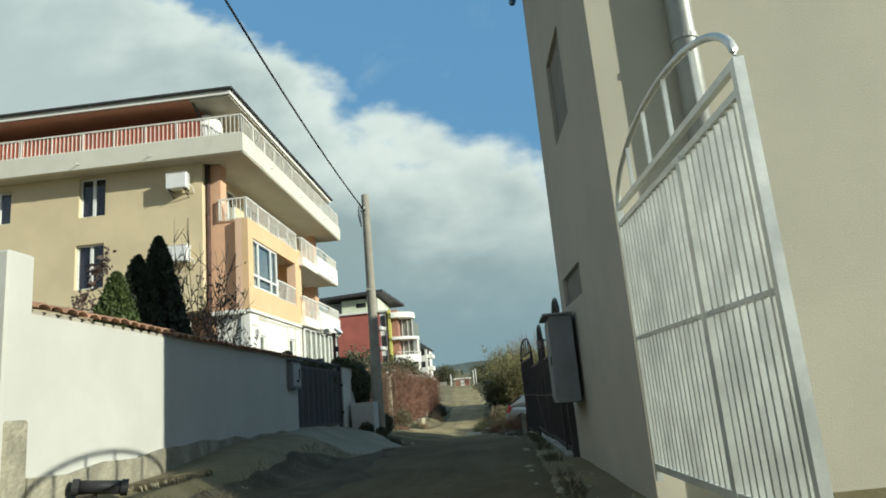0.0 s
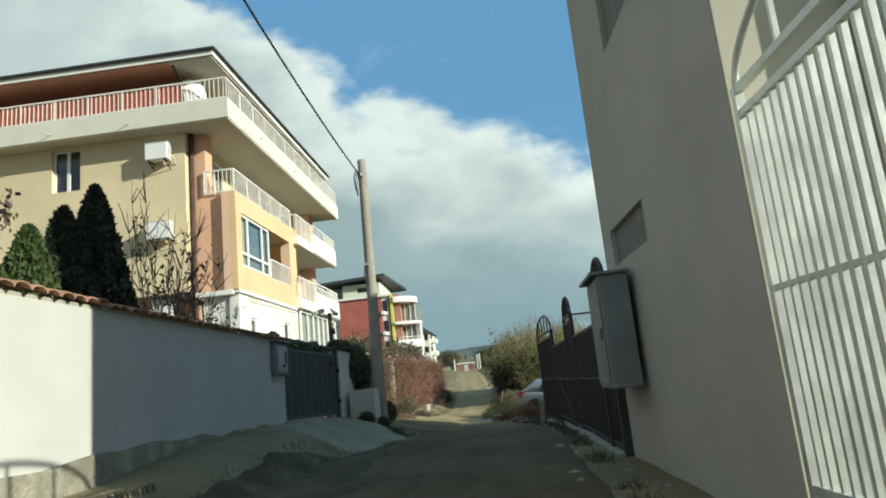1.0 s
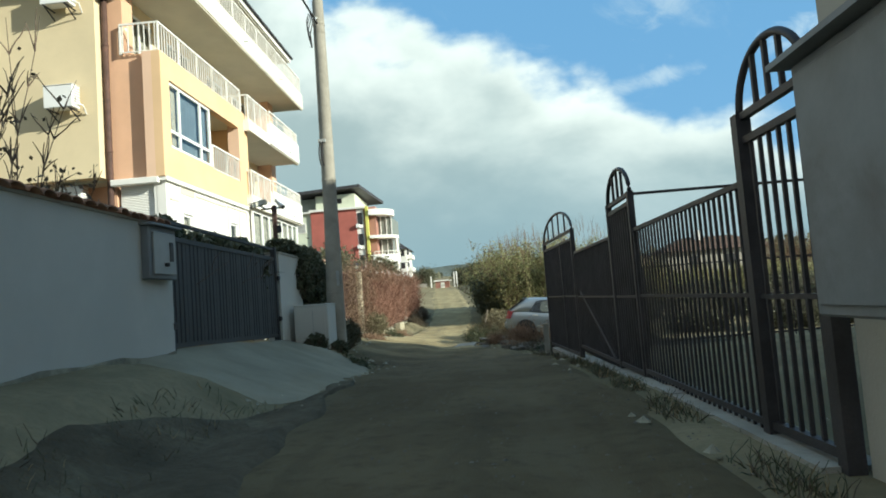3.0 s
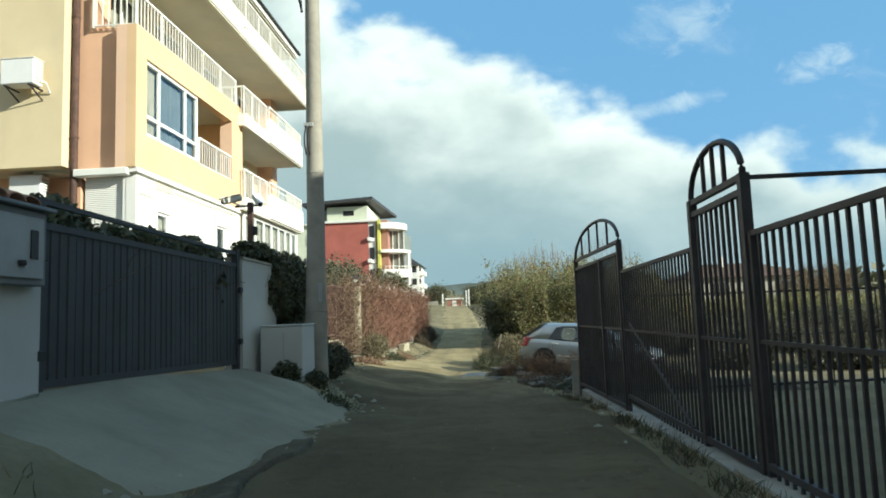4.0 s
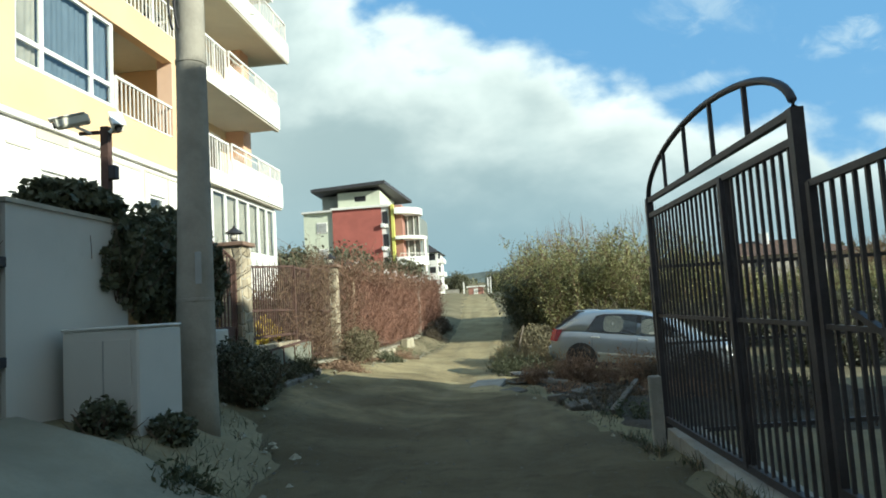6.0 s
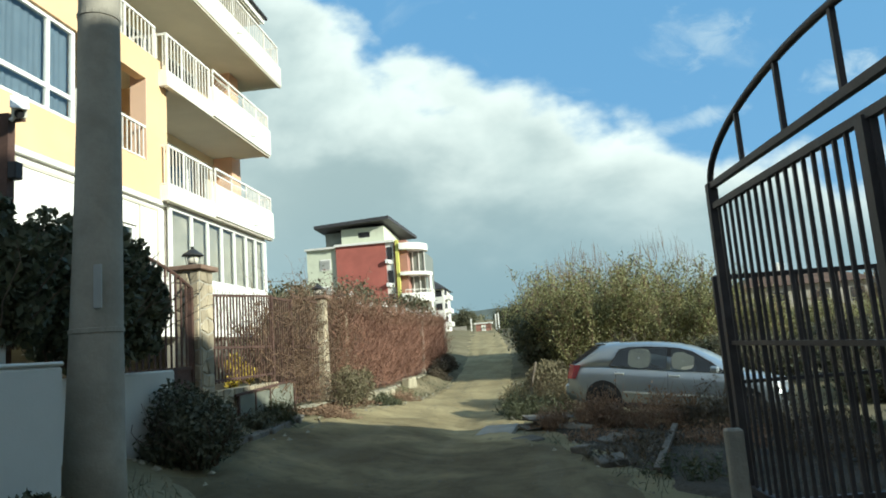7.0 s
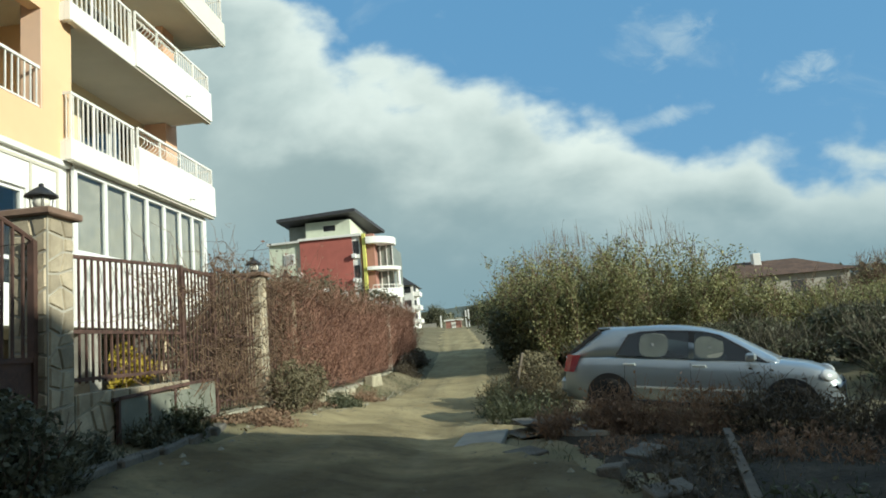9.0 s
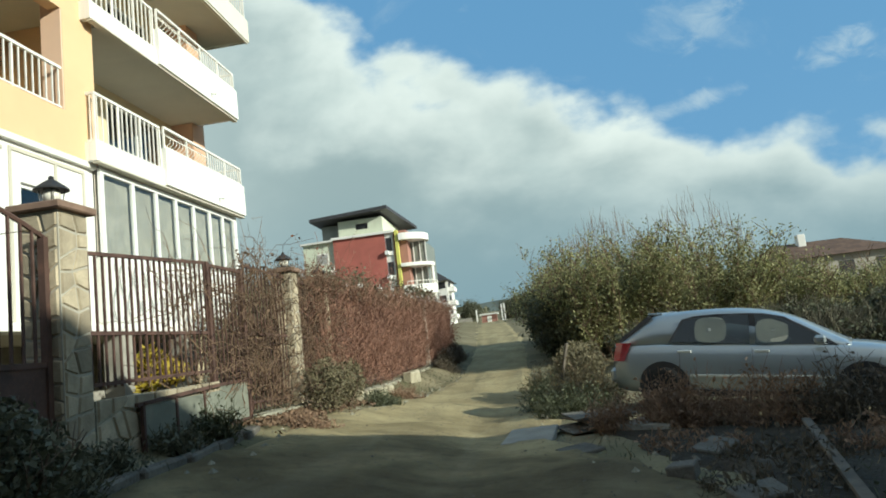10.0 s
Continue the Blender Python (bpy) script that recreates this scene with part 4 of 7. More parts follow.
def neighbour_house():
    """The house behind the iron fence, whose shade lies over the lane."""
    h = thing("neighbour_house", (14, 15, 0.3), "two-storey rendered house with a hipped tile roof behind the fence", "house")
    part("wall_block", box(B(), 9.6, 19.0, 9.0, 22.6, 0.0, 5.4), "cream_house", h)
    bm = B()
    v = [bm.verts.new(p) for p in ((9.0, 6.5, 5.4), (19.6, 6.5, 5.4), (19.6, 25.1, 4.45), (9.0, 25.1, 4.45), (10.4, 9.0, 9.6), (18.2, 9.0, 9.6), (18.2, 16.2, 9.6), (10.4, 16.2, 9.6))]
    for f in ((0, 3, 2, 1), (0, 1, 5, 4), (1, 2, 6, 5), (2, 3, 7, 6), (3, 0, 4, 7), (4, 5, 6, 7)):
        bm.faces.new([v[i] for i in f])
    part("roof", bm, "clay_roof", h)


neighbour_house()


# ---- the large apartment building ----
def railing(parent, pts, z0, z1, posts=1.2, belly=0.0, pitch=0.12, fill="rail"):
    """A white balcony railing along plan points; belly: how far its bars bulge out (towards +x)."""
    r = part("railing", tube(B(), [(x, y, z1) for x, y in pts], 0.028, square=True), "rail", parent)
    part("lower_rail", tube(B(), [(x, y, z0 + 0.05) for x, y in pts], 0.016, square=True), "rail", r)
    spots = []
    for (xa, ya), (xb, yb) in zip(pts, pts[1:]):
        w = math.hypot(xb - xa, yb - ya)
        n = max(1, round(w / posts))
        spots += [(xa + (xb - xa) * i / n, ya + (yb - ya) * i / n) for i in range(n + 1)]
    me = mesh_of("post", tube(B(), [(0, 0, z0), (0, 0, z1)], 0.020, square=True), "rail")
    pieces("post", me, r, [Matrix.Translation((x, y, 0)) for x, y in dict.fromkeys(spots)])
    bm = B()
    for (xa, ya), (xb, yb) in zip(pts, pts[1:]):
        w = math.hypot(xb - xa, yb - ya)
        n = max(1, round(w / pitch))
        for i in range(n):
            k = (i + 0.5) / n
            x, y = xa + (xb - xa) * k, ya + (yb - ya) * k
            if belly:
                zz = np.linspace(z0 + 0.05, z1, 6)
                tube(bm, [(x + belly * math.sin(math.pi * 1.6 * s), y, z) for s, z in zip(np.linspace(0, 1, 6), zz)], 0.010, 4)
            else:
                tube(bm, [(x, y, z0 + 0.05), (x, y, z1)], 0.012, square=True)
    part("infill", bm, fill, r, kind="stuff")
    return r


def window_x(parent, x, y0, y1, z0, z1, uprights=(), bars_=(), material="pvc", fw=0.035, back=None, curtain=None, name="window", fold=0.010):
    """A window in a wall facing +x: frame, panes and what hangs behind them."""
    bm = B()
    box(bm, x - 0.05, x + 0.02, y0, y0 + 2 * fw, z0, z1)
    box(bm, x - 0.05, x + 0.02, y1 - 2 * fw, y1, z0, z1)
    box(bm, x - 0.05, x + 0.02, y0 + 2 * fw, y1 - 2 * fw, z0, z0 + 2 * fw)
    box(bm, x - 0.05, x + 0.02, y0 + 2 * fw, y1 - 2 * fw, z1 - 2 * fw, z1)
    w = part(name, bm, material, parent)
    for u in uprights:
        part("mullion", box(B(), x - 0.045, x + 0.016, u - fw, u + fw, z0 + 2 * fw, z1 - 2 * fw), material, w)
    for z in bars_:
        part("transom", box(B(), x - 0.043, x + 0.013, y0 + 2 * fw, y1 - 2 * fw, z - fw, z + fw), material, w)
    cuts = [y0 + 2 * fw, *uprights, y1 - 2 * fw]
    for a, b in zip(cuts, cuts[1:]):
        ob = part("pane", box(B(), x - 0.022, x - 0.012, a, b, z0 + 2 * fw, z1 - 2 * fw), "pane", w)
        ob.visible_shadow = False
    for cloth, y0_, y1_ in ((curtain, y0, y1),) if isinstance(curtain, str) else curtain or ():
        bm = B()
        n = int((y1_ - y0_) / 0.03)
        top, bot = [], []
        for i in range(n + 1):
            y = y0_ + (y1_ - y0_) * i / n
            xx = x - 0.12 + fold * math.sin(i * 1.1 + 0.8 * math.sin(i * 0.31)) + 0.6 * fold * math.sin(i * 0.23)
            top.append(bm.verts.new((xx, y, z1)))
            bot.append(bm.verts.new((xx, y, z0)))
        for i in range(n):
            bm.faces.new((bot[i], bot[i + 1], top[i + 1], top[i]))
        part("curtain", bm, cloth, w)
    part("room", box(B(), x - (back or 0.6) - 0.03, x - (back or 0.6), y0 - 0.1, y1 + 0.1, z0 - 0.1, z1 + 0.1), "dark_room", w)
    return w


def window_y(parent, y, x0, x1, z0, z1, mid=None, curtain="purple", name="window"):
    """A window in a wall facing -y, set back in its opening."""
    bm = B()
    f = 0.06
    for a, b, c, d in ((x0, x0 + f, z0, z1), (x1 - f, x1, z0, z1), (x0 + f, x1 - f, z0, z0 + f), (x0 + f, x1 - f, z1 - f, z1)):
        box(bm, a, b, y - 0.02, y + 0.05, c, d)
    w = part(name, bm, "pvc", parent)
    mid = mid or (x0 + x1) / 2
    part("mullion", box(B(), mid - 0.06, mid + 0.06, y - 0.016, y + 0.045, z0 + f, z1 - f), "pvc", w)
    for a, b in ((x0 + f, mid - 0.06), (mid + 0.06, x1 - f)):
        ob = part("pane", box(B(), a, b, y + 0.012, y + 0.022, z0 + f, z1 - f), "pane", w)
        ob.visible_shadow = False
    part("curtain", box(B(), x0, x1, y + 0.10, y + 0.12, z0, z1), curtain, w)
    part("sill", box(B(), x0 - 0.05, x1 + 0.05, y - 0.16, y - 0.022, z0 - 0.04, z0, 0.008), "white", w)
    return w


def apartment_building():
    h = thing("apartment_building", (-15, 33, 0.9), "four-storey apartment building, beige and peach render, white balconies", "apartment building")
    Y0 = 25.25
    holes = [(-15.04, -13.94, 9.80, 11.42), (-15.14, -13.96, 6.90, 8.68), (-19.1, -17.90, 9.9, 11.25), (-19.1, -17.90, 6.95, 8.5)]
    part("side_wall", holed(B(), "y", Y0, 0.3, -26.0, -9.97, 5.62, 11.5, holes), "beige", h)
    part("wall_end", box(B(), -10.27, -9.97, Y0 + 0.3, 27.0, 5.62, 11.5), "beige", h)
    part("lower_side_wall", box(B(), -26.0, -8.75, 26.32, 26.6, 0.6, 5.7), "terracotta", h)
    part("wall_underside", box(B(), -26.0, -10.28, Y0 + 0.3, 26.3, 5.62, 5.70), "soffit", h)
    part("corner_wall", box(B(), -9.96, -8.76, 25.66, 26.25, 5.57, 9.15), "terracotta", h)
    part("corner_foot", box(B(), -9.96, -9.74, 25.66, 26.25, 0.6, 5.57), "terracotta", h)
    part("corner_pier", box(B(), -9.96, -9.40, 25.66, 26.25, 9.15, 11.5), "terracotta", h)
    for a, b, z0, z1 in holes:
        window_y(h, Y0 + 0.17, a, b, z0, z1)
    part("downpipe", tube(B(), [(-9.86, 25.56, 0.9), (-9.86, 25.56, 11.5)], 0.085, 10), "brown_iron", h, "brown rain pipe", smooth=True)
    for z in (3.0, 6.35, 9.4):
        part("pipe_clip", lathe(B(), (-9.86, 25.56, z), [(0.085, 0), (0.098, 0.006), (0.098, 0.05), (0.085, 0.056)], 10), "brown_iron", h)

    # the peach bay on the first floor: window, loggia, pier
    part("bay_wall", holed(B(), "x", -8.25, -0.25, 25.45, 32.25, 5.56, 9.12, [(25.96, 28.98, 6.46, 8.42), (28.98, 31.50, 6.40, 8.42)]), "peach", h)
    part("bay_side", box(B(), -8.76, -8.5, 25.45, 25.655, 5.56, 9.12), "bay_pink", h)
    part("bay_floor", box(B(), -11.0, -8.5, 25.7, 32.25, 5.56, 5.76), "soffit", h)
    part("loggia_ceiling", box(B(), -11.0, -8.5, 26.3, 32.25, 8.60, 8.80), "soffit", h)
    part("loggia_back", box(B(), -10.6, -10.4, 28.8, 32.25, 5.76, 8.6), "beige", h)
    bm = B()
    box(bm, -8.66, -8.502, 31.46, 31.70, 5.76, 8.6)
    box(bm, -8.502, -8.254, 31.46, 31.497, 6.402, 8.418)
    part("loggia_cheek", bm, "bay_pink", h)
    part("loggia_door", box(B(), -10.395, -10.36, 29.4, 30.6, 5.8, 8.0), "dark_room", h)
    window_x(h, -8.33, 25.96, 28.98, 6.46, 8.42, (26.72, 28.22), (6.98,), curtain=(("sheer_curtain", 25.98, 26.70), ("curtain", 26.72, 28.96)), back=1.4, fw=0.045)
    railing(h, [(-8.30, 29.02), (-8.30, 31.48)], 6.40, 7.22, pitch=0.165)
    part("bay_top_floor", box(B(), -10.2, -8.5, 26.26, 32.25, 8.82, 9.0), "soffit", h)
    railing(h, [(-9.42, 26.0), (-9.42, 25.55), (-8.33, 25.55), (-8.33, 32.0)], 9.12, 9.98, pitch=0.165)

    # upper floors behind the balconies
    uppers = [(27.0, 28.6, 9.02, 11.15), (29.6, 31.4, 9.02, 11.15), (33.0, 34.6, 8.98, 11.1), (35.6, 37.4, 8.98, 11.1)]
    doors = [(32.9, 34.7, 5.92, 8.2), (35.2, 37.9, 5.92, 8.2)]
    part("upper_wall", holed(B(), "x", -9.95, -0.25, 26.2, 39.0, 8.8, 11.5, uppers), "beige", h)
    part("balcony_back", holed(B(), "x", -9.85, -0.25, 32.27, 39.0, 5.6, 8.8, doors), "beige", h)
    for y0, y1, z0, z1 in uppers:
        window_x(h, -9.99, y0, y1, z0, z1, ((y0 + y1) / 2,), curtain="sheer_curtain" if y0 < 32 else None, back=0.5, name="balcony_door")
    for y0, y1, z0, z1 in doors:
        window_x(h, -9.89, y0, y1, z0, z1, ((y0 + y1) / 2,), back=0.5, name="balcony_door")
    part("far_pier", box(B(), -9.85, -9.2, 38.3, 39.0, 5.6, 11.5), "terracotta", h)
    part("far_wall", box(B(), -26, -9.86, 39.0, 39.3, 0.6, 11.5), "beige", h)
    part("core", box(B(), -25.5, -11.2, 27.0, 38.8, 0.6, 11.4), "dark_room", h)
    part("party_wall", box(B(), -10.4, -8.26, 32.26, 32.40, 5.56, 8.8), "peach", h)

    for zb in (5.60, 8.50):
        b = part("balcony", box(B(), -9.95, -8.10, 32.42, 38.66, zb, zb + 0.28), "white", h)
        bm = B()
        box(bm, -8.16, -8.02, 32.02, 34.46, zb - 0.05, zb + 0.34, 0.008)
        box(bm, -8.28, -8.16, 32.02, 32.14, zb - 0.05, zb + 0.34)
        part("edge_beam", bm, "white", b)
        bm = B()
        box(bm, -8.08, -7.95, 34.46, 38.70, zb - 0.02, zb + 0.86, 0.008)
        box(bm, -9.95, -8.08, 38.57, 38.70, zb - 0.02, zb + 0.86, 0.008)
        part("parapet", bm, "white", b)
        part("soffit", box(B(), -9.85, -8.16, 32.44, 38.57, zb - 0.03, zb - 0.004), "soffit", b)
        part("drip_edge", box(B(), -8.13, -7.99, 32.05, 38.68, zb - 0.085, zb - 0.052), "soffit", b)
        railing(h, [(-9.9, 32.10), (-8.09, 32.10), (-8.09, 34.44)], zb + 0.34, zb + 1.34, posts=0.8, pitch=0.17)
        railing(h, [(-8.015, 34.50), (-8.015, 36.6)], zb + 0.86, zb + 1.36, belly=0.14, pitch=0.14)
        railing(h, [(-8.015, 36.6), (-8.015, 38.62), (-9.8, 38.62)], zb + 0.86, zb + 1.36, pitch=0.13)
        for y in (37.0,):
            part("spout", tube(B(), [(-7.96, y, zb + 0.18), (-7.80, y, zb + 0.14)], 0.022, 8), "galv", b)

    # top balcony all round, its railing, the attic storey and the roof
    bm = B()
    box(bm, -26.0, -7.99, 24.45, 40.05, 11.50, 11.70)
    part("top_slab", bm, "soffit", h)
    bm = B()
    box(bm, -8.15, -7.97, 24.43, 40.07, 11.49, 12.24, 0.01)
    box(bm, -26.0, -8.15, 24.43, 24.61, 11.49, 12.24, 0.01)
    box(bm, -9.9, -8.15, 39.89, 40.07, 11.49, 12.24, 0.01)
    part("top_parapet", bm, "off_white", h, "white parapet with rain streaks")
    part("drip_edge", box(B(), -8.06, -8.0, 24.5, 40.0, 11.43, 11.488), "soffit", h)
    for y in (27.5, 31.8, 36.2):
        part("spout", tube(B(), [(-7.97, y, 11.8), (-7.80, y, 11.76)], 0.022, 8), "galv", h)
    for x in (-14.5, -18.2, -11.6):
        part("spout", tube(B(), [(x, 24.44, 11.72), (x - 0.05, 24.2, 11.66)], 0.022, 8), "galv", h)
    railing(h, [(-26.0, 24.52), (-8.06, 24.52)], 12.24, 13.02, posts=1.25, pitch=0.17)
    part("infill_panel", box(B(), -25.9, -9.7, 24.555, 24.57, 12.30, 12.97), "red_rail", h, "red panel behind the railing")
    railing(h, [(-8.06, 24.52), (-8.06, 40.0), (-9.8, 40.0)], 12.24, 13.02, posts=1.25, pitch=0.165)
    part("attic_wall", box(B(), -25.6, -9.75, 26.1, 39.2, 11.7, 13.75), "attic_red", h, "brick-red attic wall")
    part("attic_front", box(B(), -9.745, -9.70, 26.3, 39.0, 11.7, 13.6), "beige", h)
    for y0, y1 in ((27.6, 29.6), (31.2, 33.2), (35.0, 37.0)):
        window_x(h, -9.63, y0, y1, 11.75, 13.4, ((y0 + y1) / 2,), back=0.05)
    bm = B()
    e0, e1, e2, e3 = (-26.6, 24.0), (-8.30, 24.0), (-8.30, 39.3), (-26.6, 39.3)
    eave = [bm.verts.new((x, y, 13.84)) for x, y in (e0, e1, e2, e3)]
    rid = [bm.verts.new(p) for p in ((-19.5, 30.6, 15.6), (-14.5, 30.6, 15.6), (-14.5, 32.8, 15.6), (-19.5, 32.8, 15.6))]
    for i in range(4):
        j = (i + 1) % 4
        bm.faces.new((eave[i], eave[j], rid[j], rid[i]))
    bm.faces.new(rid)
    bm.faces.new(eave[::-1])
    part("roof", bm, "dark_roof", h, "dark roof with wide eaves")
    bm = B()
    box(bm, -26.6, -8.26, 23.96, 24.02, 13.66, 13.86)
    box(bm, -8.32, -8.26, 24.02, 39.34, 13.66, 13.86)
    part("fascia", bm, "white", h, "white eaves board")
    bm = B()
    tube(bm, [(-26.6, 23.9, 13.88), (-8.2, 23.9, 13.88)], 0.06, 8)
    tube(bm, [(-8.2, 23.9, 13.88), (-8.2, 39.4, 13.88)], 0.06, 8)
    part("gutter", bm, "dark_roof", h)
    part("eaves_soffit", box(B(), -9.9, -8.33, 24.03, 39.2, 13.60, 13.655), "soffit", h)
    part("side_soffit", box(B(), -26.5, -9.902, 24.03, 39.2, 13.60, 13.655), "attic_red", h, "reddish boarded eaves")
    part("rain_pipe", tube(B(), [(-9.85, 24.2, 13.6), (-9.80, 25.0, 13.1), (-9.75, 26.0, 12.9), (-9.75, 26.0, 11.7)], 0.05, 8), "dark_roof", h)

    # ground floor: white wall with small windows, roller shutter, glazed terrace
    lows = [(26.68, 27.36, 3.95, 4.66), (30.40, 31.14, 2.98, 4.80)]
    part("ground_floor_wall", holed(B(), "x", -8.32, -0.25, 25.62, 32.3, 2.40, 5.55, lows), "white", h)
    part("ground_floor_side", box(B(), -9.72, -8.57, 25.62, 25.9, 0.6, 4.18), "white", h)
    part("ground_floor_return", box(B(), -8.66, -8.572, 25.63, 25.9, 4.18, 5.55), "white", h)
    sh = part("roller_shutter", box(B(), -9.80, -8.45, 25.42, 25.645, 5.38, 5.555, 0.015), "white", h, "pale roller shutter with its box")
    me = mesh_of("slat", tube(B(), [(-9.66, 0, 0), (-8.60, 0, 0)], 0.026, 6), "white")
    pieces("slat", me, sh, [Matrix.Translation((0, 25.74, 4.22 + 0.046 * i)) for i in range(26)])
    for y0, y1, z0, z1 in lows:
        window_x(h, -8.40, y0, y1, z0, z1, (), (3.50,) if z0 < 3.5 else (), back=0.5, curtain="sheer_curtain" if z0 > 3.5 else None, name="window" if z0 > 3.5 else "terrace_door")
    bm = B()
    for y0, y1, z0, z1 in ((25.8, 26.4, 4.95, 5.0), (26.55, 27.45, 5.22, 5.40), (27.6, 30.0, 5.26, 5.32)):
        box(bm, -8.318, -8.30, y0, y1, z0, z1)
    for y in (30.16, 31.24, 32.0):
        box(bm, -8.318, -8.296, y - 0.03, y + 0.03, 2.45, 5.36)
    box(bm, -8.318, -8.296, 30.19, 31.21, 5.30, 5.36)
    box(bm, -8.318, -8.296, 31.27, 31.97, 5.30, 5.36)
    part("trim_strip", bm, "soffit", h)
    part("cornice", box(B(), -8.45, -8.22, 25.5, 32.3, 5.44, 5.555, 0.01), "white", h)
    part("basement_wall", box(B(), -11.15, -10.9, 26.7, 39.0, 0.3, 2.27), "concrete", h)
    part("basement_ceiling", box(B(), -10.9, -8.61, 26.7, 38.6, 2.28, 2.38), "soffit", h)
    part("floor_edge", box(B(), -8.6, -8.10, 25.62, 38.6, 2.28, 2.396, 0.01), "white", h)
    part("terrace_base", box(B(), -8.36, -8.16, 32.32, 38.45, 2.40, 3.72), "white", h)
    # flat cloth added behind these panes in place of their grey reflection
    window_x(h, -8.20, 32.34, 38.40, 3.72, 5.50, (33.45, 34.35, 35.2, 36.05, 36.9, 37.65), back=1.6, curtain="sheer_curtain", name="glazed_terrace", fw=0.05, fold=0.002)
    window_x(h, -8.18, 38.28, 38.46, 3.72, 5.50, (), back=0.3, name="glazed_corner", fw=0.03)
    bm = B()
    for i in range(24):
        y, k = 32.55 + i * 0.24, 1 if i % 2 else -1
        tube(bm, [(-8.12, y + k * 0.085 * math.sin(s * 6.3), 2.5 + 1.1 * s) for s in np.linspace(0, 1, 10)], 0.013, 5)
    part("scrollwork", bm, "box", h, "grey wrought scrollwork", kind="stuff")
    for y in (33.0, 35.4, 37.8):
        part("basement_pier", box(B(), -8.6, -8.2, y - 0.2, y + 0.2, 0.3, 2.27), "concrete", h)


apartment_building()


def air_conditioner(x, z, y=25.85, label="white outdoor air conditioner on wall brackets"):
    a = thing("air_conditioner", (x, y - 0.3, z), label, "air conditioner", "outdoor air conditioners")
    part("case", box(B(), x - 0.42, x + 0.42, y - 0.50, y - 0.16, z, z + 0.62, 0.025), "pvc", a)
    part("fan_grille", lathe(B(), (0, 0, 0), [(0.24, 0), (0.25, 0.012), (0.22, 0.02), (0.05, 0.014), (0.04, 0.02)], 20), "box", a).matrix_local = pose(-0.10, -0.215, 0.31, 90)
    part("top_plate", box(B(), x - 0.43, x + 0.43, y - 0.51, y - 0.15, z + 0.622, z + 0.64, 0.005), "pvc", a)
    for k in range(7):
        part("louvre", box(B(), x + 0.421, x + 0.430, y - 0.46, y - 0.20, z + 0.07 + 0.075 * k, z + 0.10 + 0.075 * k), "box", a)
    for dx in (-0.3, 0.3):
        bm = B()
        tube(bm, [(x + dx, y, z - 0.02), (x + dx, y - 0.52, z - 0.02)], 0.016, square=True)
        tube(bm, [(x + dx, y, z - 0.26), (x + dx, y - 0.45, z - 0.03)], 0.014, square=True)
        part("bracket", bm, "black_plastic", a)
    part("hose", tube(B(), [(x + 0.42, y - 0.3, z + 0.15), (x + 0.52, y - 0.2, z + 0.1), (x + 0.5, y - 0.02, z - 0.1)], 0.02, 6), "pvc", a)


air_conditioner(-10.80, 10.40, 25.25)
air_conditioner(-10.78, 7.50, 25.25)
air_conditioner(-11.15, 4.88, 26.12, "white outdoor air conditioner above the garden wall, on brackets")


def terrace_clutter():
    c = thing("covered_furniture", (-9.2, 25.1, 11.7), "white dust cover over furniture on the top terrace", "covered furniture")
    bm = lathe(B(), (-9.75, 25.3, 11.72), [(0.66, 0), (0.64, 0.6), (0.60, 1.15), (0.50, 1.5), (0.24, 1.72), (0.02, 1.76)], 12)
    for v in bm.verts:
        v.co += Vector((noise.noise(v.co * 2), noise.noise(v.co * 2 + Vector((5, 0, 0))), 0)) * 0.10
    part("cover", bm, "cloth", c, smooth=True)
    for x, y, z in ((-9.3, 28.0, 9.0), (-9.2, 30.8, 9.0)):
        t = thing("balcony_chair", (x, y, z), "white plastic chair behind the balcony railing", "chair", "balcony chairs")
        part("seat", box(B(), x - 0.22, x + 0.22, y - 0.22, y + 0.22, z + 0.42, z + 0.45, 0.01), "pvc", t)
        part("backrest", box(B(), x - 0.24, x - 0.20, y - 0.21, y + 0.21, z + 0.46, z + 0.88, 0.012), "pvc", t)
        for dx in (-0.19, 0.19):
            for dy in (-0.19, 0.19):
                part("leg", tube(B(), [(x + dx, y + dy, z), (x + dx * 0.95, y + dy * 0.95, z + 0.42)], 0.018, 6), "pvc", t)


terrace_clutter()


